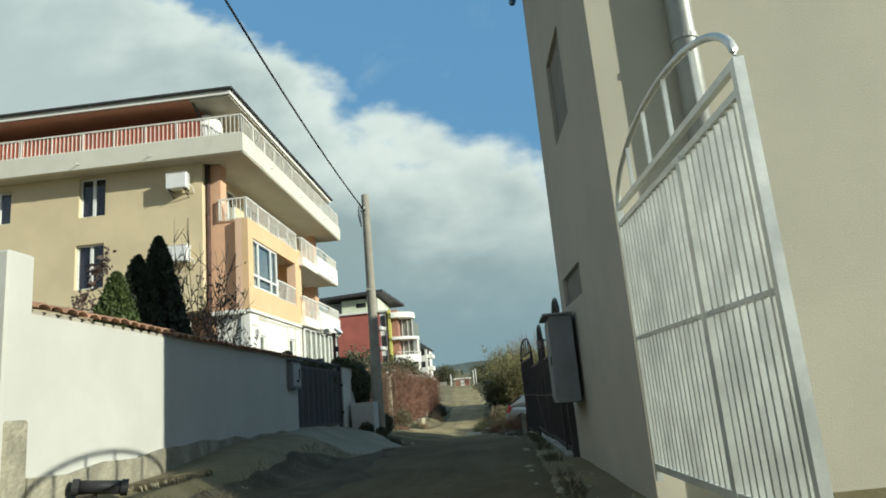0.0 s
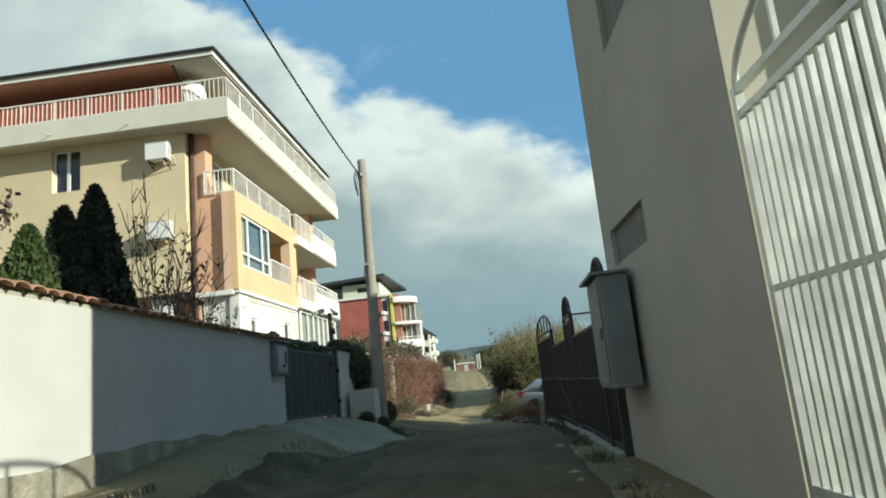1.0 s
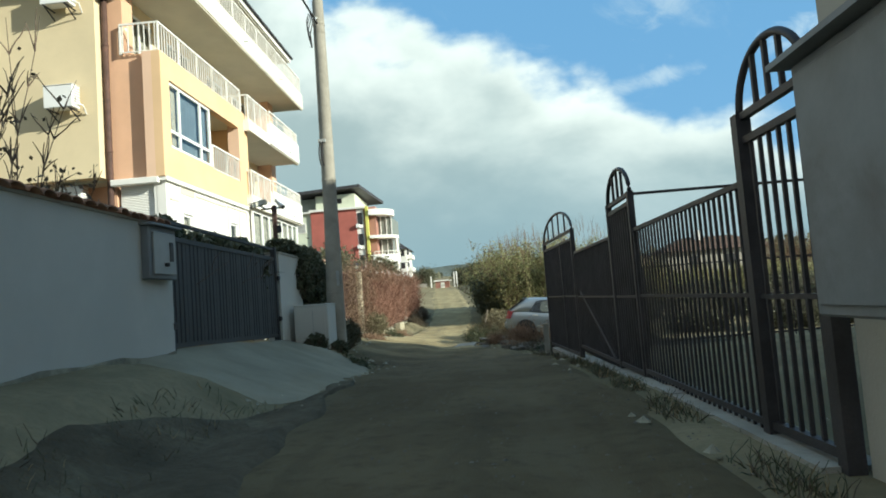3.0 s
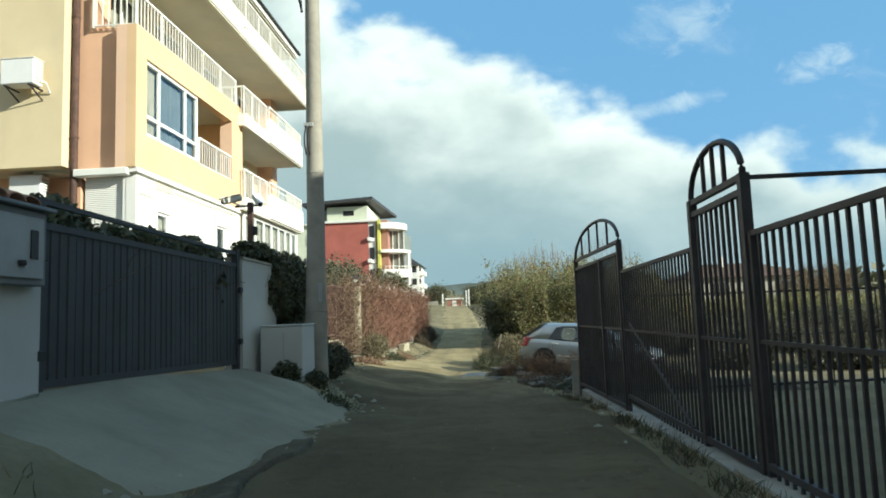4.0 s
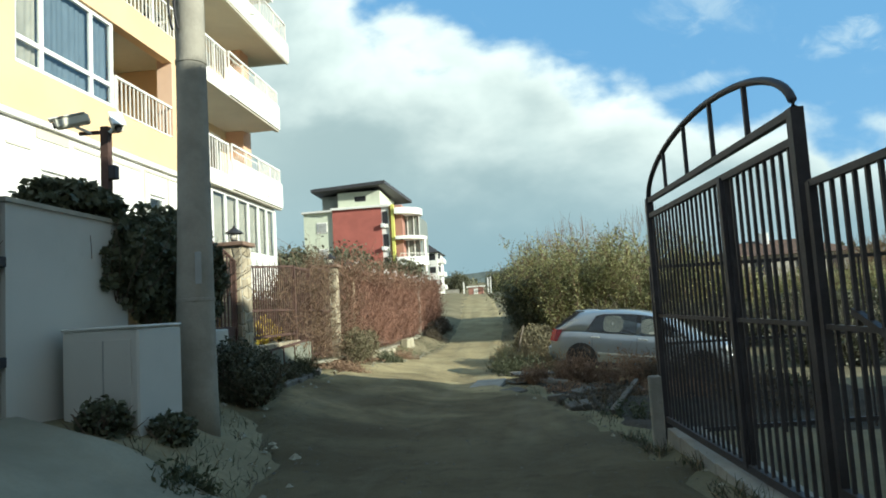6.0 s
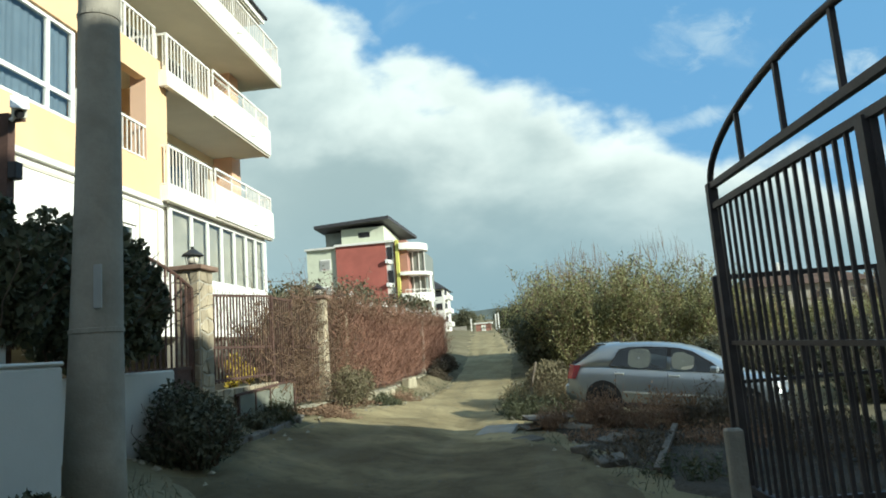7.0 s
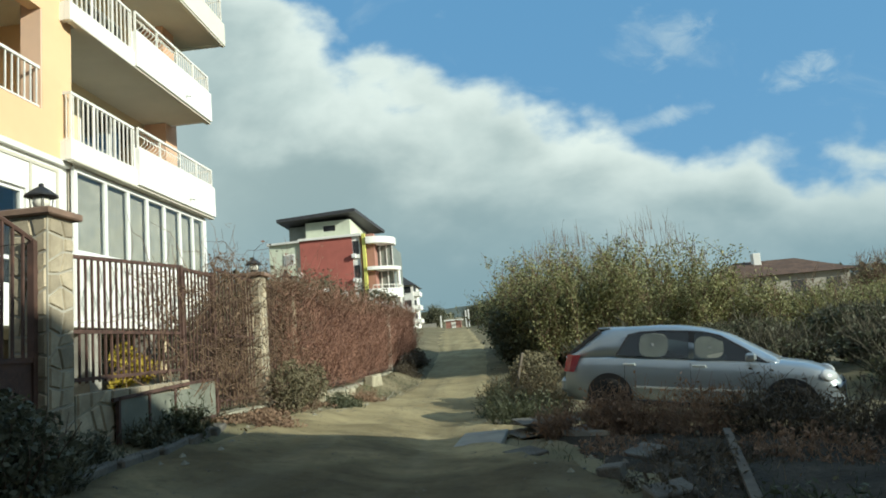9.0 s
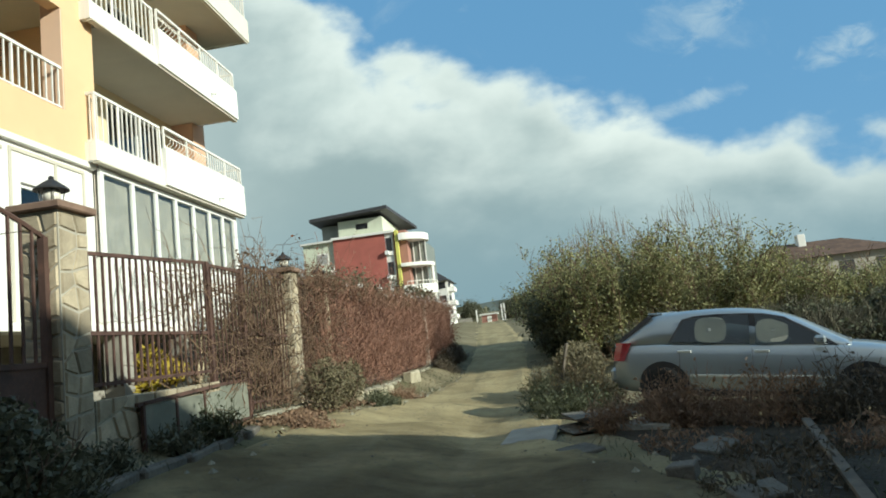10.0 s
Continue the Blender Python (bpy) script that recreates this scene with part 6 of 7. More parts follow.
def tree(x, y, top, r, seed, material="far_tree", n=7000, size=0.22, label="dark leafy tree beside the lane"):
    rng = np.random.default_rng(seed)
    z0 = ground_z(x, y)
    t = thing("tree", (x, y, z0), label, "tree", "trees along the lane")
    h = top - z0
    trunk = wander(rng, (x, y, z0 - 0.2), (0.05, 0.05, 1), h * 0.55, 6, 0.06)
    bm = B()
    tube(bm, [tuple(p) for p in trunk], 0.05 * h ** 0.6, 8, 0.02 * h ** 0.6)
    ends = []
    for j in range(2, 7):
        for _ in range(3):
            a = rng.uniform(0, 2 * math.pi)
            limb = wander(rng, trunk[j], (math.cos(a), math.sin(a), rng.uniform(0.5, 1.4)), h * rng.uniform(0.3, 0.5), 6, 0.18)
            tube(bm, [tuple(p) for p in limb], 0.018 * h ** 0.6, 5, 0.005)
            ends += list(limb[2:])
    part("trunk", bm, "bark", t)
    e = np.array(ends)
    c = e[rng.integers(0, len(e), n)] + rng.normal(size=(n, 3)) * r * 0.30
    leaves("crown", t, c, size, material, rng)
    return t


for i, (x, y, top, r) in enumerate(((-11.2, 84, 5.6, 1.8), (-12.4, 90, 6.2, 2.0), (-9.6, 74, 4.6, 1.5), (-9.0, 43, 4.3, 1.4), (-7.2, 50, 4.3, 1.3), (-11, 60, 5.6, 1.8), (-14, 72, 7.2, 2.0), (-20, 78, 7.8, 2.4),
                                    (-9.5, 66, 5.3, 1.6), (-26, 84, 8.5, 2.6), (-12.5, 86, 7.4, 2.0), (-31, 88, 9.5, 2.6), (9, 118, 7.0, 2.2),
                                    (3.5, 132, 8.0, 2.6), (-1, 158, 9, 2.8), (3, 145, 8.5, 2.6), (-14, 178, 9.5, 3.0), (-19, 168, 9, 2.8), (-5, 185, 9.5, 3.0), (-17, 112, 7.5, 2.2))):
    tree(x, y, top, r, 80 + i, **({"n": 11000, "size": 0.10} if y < 70 else {}))


def far_woods():
    rng = np.random.default_rng(7)
    t = thing("far_woods", (0, 260, 8), "dark scrub and woods along the far slopes", "woods", kind="stuff")
    n = 26000
    side = rng.uniform(0, 1, n) < 0.5
    y = rng.uniform(95, 420, n)
    c0 = np.array([(road_l(v) + road_r(v)) / 2 for v in y])
    off = rng.uniform(6, 170, n) ** 1.0 * np.where(side, -1, 1)
    x = c0 + off
    clear = ~((x < -5) & (x > -30) & (y < 165))
    x, y = x[clear], y[clear]
    z = np.array([ground_z(a, b) for a, b in zip(x, y)]) + rng.uniform(0, 1, len(x)) ** 0.7 * (2.2 + 2.5 * np.array([noise.noise(Vector((a * 0.04, b * 0.04, 2))) + 0.4 for a, b in zip(x, y)]).clip(0, 1.2))
    leaves("canopy", t, np.stack([x, y, z], 1), 1.25, "far_tree", rng, stretch=1.1)


far_woods()


# ---- stone and iron fence of the apartment garden ----
def stone_face(rnd, u0, u1, v0, v1, nu, nv):
    """Uneven stones that fill a face: corner lists in the face's own metres."""
    g = [[(u0 + (u1 - u0) * (i + (rnd.uniform(-.42, .42) if 0 < i < nu else 0)) / nu, v0 + (v1 - v0) * (j + (rnd.uniform(-.42, .42) if 0 < j < nv else 0)) / nv) for i in range(nu + 1)] for j in range(nv + 1)]
    out = []
    for j in range(nv):
        for i in range(nu):
            q = [g[j][i], g[j][i + 1], g[j + 1][i + 1], g[j + 1][i]]
            c = (sum(p[0] for p in q) / 4, sum(p[1] for p in q) / 4)
            out.append([(c[0] + (p[0] - c[0]) * 0.86, c[1] + (p[1] - c[1]) * 0.88) for p in q])
    return out


def lay_stones(parent, faces, depth=0.018):
    """faces: (origin, along, up, normal, quads); every stone is its own object."""
    for o, au, av, nn, quads in faces:
        o, au, av, nn = Vector(o), Vector(au), Vector(av), Vector(nn)
        for q in quads:
            bm = B()
            lo = [bm.verts.new(o + au * u + av * v) for u, v in q]
            cu, cv = sum(p[0] for p in q) / 4, sum(p[1] for p in q) / 4
            hi = [bm.verts.new(o + au * (cu + (u - cu) * 0.88) + av * (cv + (v - cv) * 0.88) + nn * depth) for u, v in q]
            bm.faces.new(hi)
            for i in range(4):
                bm.faces.new((lo[i], lo[(i + 1) % 4], hi[(i + 1) % 4], hi[i]))
            bmesh.ops.recalc_face_normals(bm, faces=bm.faces)
            part("stone", bm, "stone", parent)


def stone_pillar(x, y, s, top, label, lamp=True, stones=True, seed=0):
    rnd = random.Random(seed)
    z0 = ground_z(x, y) - 0.15
    p = thing("stone_pillar", (x, y, z0), label, "pillar", "stone pillars")
    h = s / 2
    part("core", box(B(), x - h, x + h, y - h, y + h, z0, top - 0.07), "mortar", p)
    part("cap", box(B(), x - h - 0.07, x + h + 0.07, y - h - 0.07, y + h + 0.07, top - 0.068, top, 0.012), "cap_brown", p, "flat brown stone cap")
    if stones:
        nv = int((top - z0) / 0.17)
        lay_stones(p, [((x - h, y - h, z0), (1, 0, 0), (0, 0, 1), (0, -1, 0), stone_face(rnd, 0, s, 0, top - 0.08 - z0, 2, nv)),
                       ((x + h, y - h, z0), (0, 1, 0), (0, 0, 1), (1, 0, 0), stone_face(rnd, 0, s, 0, top - 0.08 - z0, 2, nv))])
    if lamp:
        l = thing("pillar_lamp", (x, y, top), "small black lantern with milky glass on a pillar", "lantern", "pillar lanterns")
        part("foot", lathe(B(), (x, y, top), [(0.09, 0), (0.09, 0.015), (0.05, 0.03), (0.05, 0.05)], 12), "black_plastic", l)
        part("glass", lathe(B(), (x, y, top + 0.051), [(0.065, 0), (0.075, 0.05), (0.065, 0.10)], 12), "lamp_glass", l, smooth=True)
        part("hood", lathe(B(), (x, y, top + 0.152), [(0.145, 0), (0.135, 0.018), (0.06, 0.075), (0.02, 0.10), (0.025, 0.115), (0.012, 0.13)], 14), "black_plastic", l)
        for k in range(4):
            a = math.pi / 4 + k * math.pi / 2
            part("stay", tube(B(), [(x + 0.085 * math.cos(a), y + 0.085 * math.sin(a), top + 0.02), (x + 0.10 * math.cos(a), y + 0.10 * math.sin(a), top + 0.16)], 0.006, 4), "black_plastic", l)


def fence_x(y):
    return float(np.interp(y, [24, 34, 58], [-4.16, -4.16, -4.40]))


stone_pillar(-4.22, 25.68, 0.36, 2.90, "fieldstone pillar with a brown cap and a lantern", True, True, 1)
stone_pillar(-4.16, 31.05, 0.28, 2.84, "fieldstone pillar among dry vines with a lantern", True, True, 2)
for i, y in enumerate((33.2, 45.5, 54.0)):
    stone_pillar(fence_x(y) - (0.10 if y < 35 else 0), y, 0.26 if y > 35 else 0.22, ground_z(-4.2, y) + 2.32 + (0.0 if y > 35 else -0.02), "fieldstone pillar of the vine-covered fence", y < 50, y < 38, 10 + i)


def garden_fence():
    x = -4.15
    g = thing("garden_gate", (x, 24.8, 1.0), "brown iron garden gate with a sagging curved top", "gate")
    top = lambda k: 2.92 - 0.32 * k ** 2.2
    ya, yb = 23.7, 25.46
    part("top_rail", tube(B(), [(x, ya + (yb - ya) * k, top(k)) for k in np.linspace(0, 1, 10)], 0.022, 6), "brown_iron", g)
    for k in (0, 1):
        part("stile", tube(B(), [(x, ya + (yb - ya) * k, 0.85), (x, ya + (yb - ya) * k, top(k))], 0.03, square=True), "brown_iron", g)
    for z in (1.55, 0.92):
        part("rail", tube(B(), [(x, ya, z), (x, yb, z)], 0.022, square=True), "brown_iron", g)
    part("kick_plate", box(B(), x - 0.008, x + 0.008, ya + 0.03, yb - 0.03, 0.94, 1.53), "brown_iron", g)
    bars("bar", g, [(i / 14, (x, ya + (yb - ya) * i / 14)) for i in range(1, 14)], lambda k: 1.55, top, "brown_iron", 0.010)

    f = thing("garden_fence", (x, 27.0, 0.6), "rusty brown iron fence on a low fieldstone wall", "fence")
    ya, yb = 25.9, 28.22
    rnd = random.Random(5)
    w = part("low_wall", box(B(), x - 0.16, x + 0.10, ya, yb, 0.3, 1.20), "plinth", f, "low fieldstone wall")
    lay_stones(w, [((x + 0.10, ya, 0.45), (0, 1, 0), (0, 0, 1), (1, 0, 0), stone_face(rnd, 0, yb - ya, 0, 0.77, 11, 4))])
    for z0, z1 in ((2.52, 2.66), (1.34, 1.34), (1.80, 1.80)):
        part("rail", tube(B(), [(x, ya, z0), (x, yb, z1)], 0.018, square=True), "brown_iron", f)
    bars("bar", f, [(i / 21, (x, ya + (yb - ya) * i / 21)) for i in range(22)], lambda k: 1.30, lambda k: round(2.52 + 0.14 * k, 2), "brown_iron", 0.010)
    part("lower_rail", tube(B(), [(x + 0.16, ya + 0.5, 1.11), (x + 0.16, yb, 1.17)], 0.018, square=True), "brown_iron", f)
    for a, b in ((26.52, 27.08), (27.12, 27.68), (27.72, 28.2)):
        part("panel", box(B(), x + 0.155, x + 0.165, a, b, 0.66, 1.10), "panel", f, "grey-green sheet panel")
    for y in (26.5, 27.1, 27.7):
        part("lower_post", tube(B(), [(x + 0.16, y, 0.6), (x + 0.16, y, 1.13)], 0.018, square=True), "brown_iron", f)

    d = thing("wicket_gate", (x, 28.8, 0.6), "narrow rusty brown iron wicket gate with a sheet foot", "gate")
    ya, yb = 28.28, 29.26
    for y in (ya, yb):
        part("stile", tube(B(), [(x, y, 0.5), (x, y, 2.68)], 0.03, square=True), "brown_iron", d)
    for z in (2.64, 1.16, 0.66):
        part("rail", tube(B(), [(x, ya, z), (x, yb, z)], 0.02, square=True), "brown_iron", d)
    part("sheet", box(B(), x - 0.006, x + 0.006, ya + 0.03, yb - 0.03, 0.68, 1.14), "panel", d, "grey-green sheet steel foot")
    bars("bar", d, [(i / 9, (x, ya + (yb - ya) * i / 9)) for i in range(1, 9)], lambda k: 1.16, lambda k: 2.64, "brown_iron", 0.010)

    v = thing("vine_fence", (-4.2, 44, 0.5), "long rusty iron fence covered with dry red-brown vines", "fence")
    bm = B()
    lo = lambda y: ground_z(fence_x(y), y) + 0.12
    hi = lambda y: ground_z(fence_x(y), y) + 2.18
    ys = np.arange(29.4, 53.8, 0.13)
    for y in ys:
        tube(bm, [(fence_x(y), y, lo(y)), (fence_x(y), y, hi(y))], 0.010, square=True)
    part("infill", bm, "brown_iron", v, kind="stuff")
    bm = B()
    for q in (0.1, 1.05, 2.0):
        tube(bm, [(fence_x(y), y, lo(y) + q) for y in np.arange(29.4, 54.0, 1.2)], 0.02, square=True)
    part("railwork", bm, "brown_iron", v)
    bm = B()
    for a in np.arange(29.4, 53.0, 0.9):
        gz = ground_z(fence_x(a), a)
        box(bm, fence_x(a) - 0.12, fence_x(a) + 0.14, a, a + 0.88, gz - 0.3, gz + 0.07 + 0.03 * math.sin(a * 7), 0.02)
    part("footing", bm, "plinth", v)
    rng = np.random.default_rng(31)
    for name, y0, y1, n, mat, nl in (("brown_vines", 29.0, 33.4, 760, "brown_vine", 900), ("red_vines", 32.0, 54.0, 4700, "red_vine", 8000)):
        lines = []
        for _ in range(n):
            y = rng.uniform(y0, y1)
            gz = lo(y)
            z = gz + rng.uniform(0, 1) ** 1.2 * 2.0
            if abs(y - 31.05) < 0.24 and rng.uniform() < 0.8:
                continue
            out = rng.normal() * 0.10 + 0.05
            lines.append(wander(rng, (fence_x(y) + out, y, z), (0.10 * rng.normal(), 0.24 * rng.normal(), rng.normal() * 0.5 + 0.75), rng.uniform(0.4, 1.3), 6, 0.24 if mat == "red_vine" else 0.5))
        for _ in range(int(n * (0.35 if mat == "red_vine" else 0.12))):
            y = rng.uniform(y0, y1)
            if abs(y - 31.05) < 0.6:
                continue
            lines.append(wander(rng, (fence_x(y) + rng.uniform(-0.05, 0.25), y, hi(y) + rng.uniform(-0.2, 0.1)), (0.5 * rng.normal(), 0.5 * rng.normal(), 0.6), rng.uniform(0.15, 0.45), 5, 0.4))
        if mat == "red_vine":
            cut = len(lines) * 3 // 4
            twigs("brown_tangle", v, lines[cut:], 0.0062, "brown_vine", "tangle of dry vines")
        else:
            cut = len(lines)
        twigs(name, v, lines[:cut], 0.0062, mat, "tangle of dry vines")
        al = np.concatenate(lines)
        c = al[rng.integers(0, len(al), nl)] + rng.normal(size=(nl, 3)) * 0.05
        leaves("dry_leaves", v, c, 0.04, mat, rng)
    litter = np.stack([-3.98 + np.abs(rng.normal(size=1500)) * 0.26, rng.uniform(28.6, 33.5, 1500), np.zeros(1500)], 1)
    litter[:, 2] = [ground_z(a, b) + 0.045 + 0.03 * rng.uniform() for a, b in litter[:, :2]]
    leaves("fallen_leaves", v, litter, 0.045, "brown_vine", rng, "brown leaves fallen below the vines")
    # low vines over the low wall and the wicket
    lines = [wander(rng, (-4.08 + rng.normal() * 0.05, rng.uniform(27.2, 29.6), rng.uniform(0.9, 2.5)), (0.1 * rng.normal(), rng.normal(), rng.normal()), rng.uniform(0.4, 1.2), 7, 0.4) for _ in range(150)]
    twigs("loose_vines", v, lines, 0.007, "brown_vine")


garden_fence()


for k, (y0, n) in enumerate(((36.5, 2600), (40.2, 2600), (44.2, 2600), (48.0, 2400), (51.4, 2400))):
    top = ground_z(fence_x(y0), y0) + 2.58
    b = ivy_mass("rose_bush", [((-5.0, y0, top - 0.35), (0.5, 1.5, 0.62)), ((-4.8, y0 + 1.4, top - 0.3), (0.4, 1.2, 0.5))], n, 300 + k, "green rose bush with white blossoms behind the vine fence", "bush", 0.06, "far_tree")
    rng = np.random.default_rng(310 + k)
    spots = np.stack([rng.uniform(-4.7, -4.3, 7), y0 + rng.uniform(-1.6, 2.4, 7), top + rng.uniform(-0.25, 0.2, 7)], 1)
    c = np.repeat(spots, 9, 0) + rng.normal(size=(63, 3)) * 0.03
    leaves("blossoms", b, c, 0.06, "cloth", rng, "white blossoms")


def kerb_blocks():
    rnd = random.Random(9)
    for i, y in enumerate((33.6, 34.5, 35.4, 36.2, 39.6, 40.3)):
        x = fence_x(y) + 0.34 + rnd.uniform(-0.05, 0.05)
        z = ground_z(x, y)
        b = thing("kerb_block", (x, y, z), "rough pale stone block lying along the lane's edge", "stone block", "kerb blocks")
        bm = box(B(), -0.13, 0.13, -rnd.uniform(0.26, 0.42), rnd.uniform(0.26, 0.42), -0.12, rnd.uniform(0.16, 0.24) + (0.08 if i > 3 else 0), 0.03)
        for v in bm.verts:
            v.co += Vector((noise.noise(v.co * 5 + Vector((i, 0, 0))), noise.noise(v.co * 5 + Vector((0, i, 0))), 0)) * 0.03
        bmesh.ops.transform(bm, matrix=pose(x, y, z, rnd.uniform(-6, 6), rnd.uniform(-6, 6), rnd.uniform(-12, 12)), verts=bm.verts)
        part("block", bm, "pale_block", b)


kerb_blocks()


def verge_kerb():
    k = thing("kerb", (-3.6, 26.5, 0.6), "low worn concrete kerb along the fence verge", "kerb", kind="structure")
    rnd = random.Random(12)
    for i in range(6):
        y = 24.35 + i * 0.78
        x = -3.46 - 0.028 * (y - 24.35) - 0.0185 * max(0, y - 25.0) ** 2 + rnd.uniform(-0.015, 0.015)
        z = ground_z(x, y)
        bm = box(B(), -0.08, 0.09, -0.385, 0.385, -0.18, 0.075 + rnd.uniform(-0.015, 0.01), 0.018)
        for v in bm.verts:
            v.co += Vector((noise.noise(v.co * 4 + Vector((i, 0, 0))), 0, noise.noise(v.co * 4 + Vector((0, i, 0))))) * 0.012
        bmesh.ops.transform(bm, matrix=pose(x, y, z, rnd.uniform(-1.5, 1.5), rnd.uniform(-3, 3), 4 + 1.5 * i + rnd.uniform(-2, 2)), verts=bm.verts)
        part("kerb_stone", bm, "dull_stone", k)


verge_kerb()


def camera_mast():
    m = thing("camera_mast", (-4.35, 22.49, 2.6), "dark steel post that carries two white security cameras", "camera mast")
    part("post", tube(B(), [(-4.35, 22.49, 1.0), (-4.35, 22.49, 3.98)], 0.045, square=True), "brown_iron", m)
    part("cross_arm", tube(B(), [(-4.62, 22.40, 3.90), (-4.20, 22.52, 3.93)], 0.018, square=True), "brown_iron", m)
    for (x, y, z), yaw, tilt in (((-4.62, 22.30, 4.02), -60, 16), ((-4.20, 22.45, 4.02), 40, 36)):
        bm = box(B(), -0.06, 0.06, -0.19, 0.17, -0.055, 0.055, 0.02)
        mm = pose(x, y, z, tilt, 0, yaw)
        bmesh.ops.transform(bm, matrix=mm, verts=bm.verts)
        c = part("camera_body", bm, "off_white", m)
        bm = box(B(), -0.075, 0.075, -0.24, 0.14, 0.056, 0.07, 0.006)
        bmesh.ops.transform(bm, matrix=mm, verts=bm.verts)
        part("sun_hood", bm, "pvc", c)
        bm = lathe(B(), (0, 0, 0), [(0.04, 0), (0.04, 0.02), (0.03, 0.022)], 12)
        bmesh.ops.transform(bm, matrix=mm @ pose(0, -0.192, 0, 90), verts=bm.verts)
        part("lens", bm, "black_plastic", c)
        part("joint", tube(B(), [(x, y, z - 0.05), (x * 0.5 + -4.35 * 0.5, 22.44, 3.90)], 0.018, 6), "pvc", c)
    part("junction_box", box(B(), -4.305, -4.22, 22.44, 22.54, 3.36, 3.52, 0.01), "black_plastic", m)


camera_mast()


# ---- the parked car ----
def hatchback():
    c = thing("hatchback_car", (0, 0, 0), "silver five-door hatchback car parked among dry weeds", "car")
    xs = np.linspace(-2.09, 2.09, 60)

    def loft(rows, ring, smooth_n):
        keys = np.array([r[0] for r in rows])
        cols = [np.interp(smooth_n, keys, [r[i] for r in rows]) for i in range(1, len(rows[0]))]
        ker = np.array([1, 2, 3, 2, 1]) / 9
        cols = [np.concatenate([q[:2], np.convolve(q, ker, "valid"), q[-2:]]) for q in cols]
        bm = B()
        rings = []
        for i, x in enumerate(smooth_n):
            pts = ring(*[q[i] for q in cols])
            full = pts + [(-y, z) for y, z in pts[::-1]]
            rings.append([bm.verts.new((x, y, z)) for y, z in full])
        for a, b in zip(rings, rings[1:]):
            for j in range(len(a)):
                k = (j + 1) % len(a)
                bm.faces.new((a[j], a[k], b[k], b[j]))
        bm.faces.new(rings[0][::-1])
        bm.faces.new(rings[-1])
        bmesh.ops.recalc_face_normals(bm, faces=bm.faces)
        return bm

    body = [(-2.09, .68, .36, .60), (-2.05, .80, .28, .86), (-1.9, .84, .22, .95), (-1.3, .855, .20, .96), (0, .86, .19, .935), (.8, .85, .19, .925), (1.2, .845, .20, .90), (1.6, .81, .20, .865), (1.85, .76, .22, .80), (2.0, .66, .28, .69), (2.09, .50, .34, .54)]
    b = part("body", loft(body, lambda w, zb, zt: [(w * .3, zb), (w * .93, zb), (w * .985, zb + .12), (w, zb + .32), (w, zt - .16), (w * .975, zt - .05), (w * .90, zt), (w * .4, zt + .025)], xs), "car_paint", c, smooth=True)
    top = [(-2.02, .80, .74, .93, .95), (-1.90, .80, .70, .94, 1.04), (-1.60, .80, .64, .95, 1.28), (-1.45, .80, .61, .95, 1.40), (-1.0, .80, .60, .95, 1.435), (-.55, .80, .61, .94, 1.455), (-.2, .80, .61, .93, 1.45),
           (.17, .80, .61, .93, 1.405), (.54, .79, .63, .92, 1.295), (.85, .78, .68, .91, 1.12), (1.24, .76, .72, .90, .925)]
    part("cabin", loft(top, lambda wb, wr, z0, zr: [(wb, z0 - .02), (wb + (wr - wb) * .5, z0 + (zr - z0) * .5), (wr + .02, zr - .06), (wr * .88, zr - .015), (wr * .4, zr)], np.linspace(-2.02, 1.24, 48)), "car_paint", c, smooth=True)

    def side_y(x, z, off):
        k = [r[0] for r in top]
        wb, wr, z0, zr = (float(np.interp(x, k, [r[i] for r in top])) for i in (1, 2, 3, 4))
        return wb + (wr + .02 - wb) * min(1.0, max(0, (z - z0 + .02) / (zr - .06 - z0 + .02))) + off

    def panel(poly, off, s, thick=0.004):
        bm = B()
        f = [bm.verts.new((x, s * side_y(x, z, off), z)) for x, z in poly]
        g = [bm.verts.new((x, s * side_y(x, z, off - thick), z)) for x, z in poly]
        bm.faces.new(f)
        bm.faces.new(g[::-1])
        for i in range(len(poly)):
            bm.faces.new((f[i], f[(i + 1) % len(poly)], g[(i + 1) % len(poly)], g[i]))
        bmesh.ops.recalc_face_normals(bm, faces=bm.faces)
        return bm

    wins = [[(-1.14, .975), (-.03, .94), (-.03, 1.352), (-.45, 1.352), (-.78, 1.335), (-.96, 1.29)], [(.05, .937), (1.02, .915), (.76, 1.09), (.42, 1.285), (.20, 1.338), (.05, 1.350)]]
    band = [(-1.185, .962), (1.09, .90), (.79, 1.11), (.43, 1.31), (.18, 1.363), (-.04, 1.375), (-.46, 1.376), (-.80, 1.358), (-.99, 1.31)]
    shades = [[(cx + rx * math.copysign(abs(math.cos(a)) ** .6, math.cos(a)), cz + rz * math.copysign(abs(math.sin(a)) ** .6, math.sin(a))) for a in np.linspace(0, 2 * math.pi, 20, endpoint=False)]
              for cx, cz, rx, rz in ((-.57, 1.145, .225, .185), (.27, 1.12, .21, .165))]
    for s in (1, -1):
        part("window_surround", panel(band, 0.022, s), "black_plastic", c)
        for q in shades:
            part("sunshade", panel(q, 0.028, s), "seat", c, "pale mesh sunshade")
        part("window_divider", panel([(-.89, .965), (-.865, .965), (-.835, 1.325), (-.86, 1.32)], 0.034, s), "black_plastic", c)
        for cx, cz in ((-.58, 1.15), (.28, 1.13)):
            part("suction_cup", panel([(cx + .028 * math.cos(a), cz + .028 * math.sin(a)) for a in np.linspace(0, 2 * math.pi, 8, endpoint=False)], 0.031, s, 0.002), "box", c)
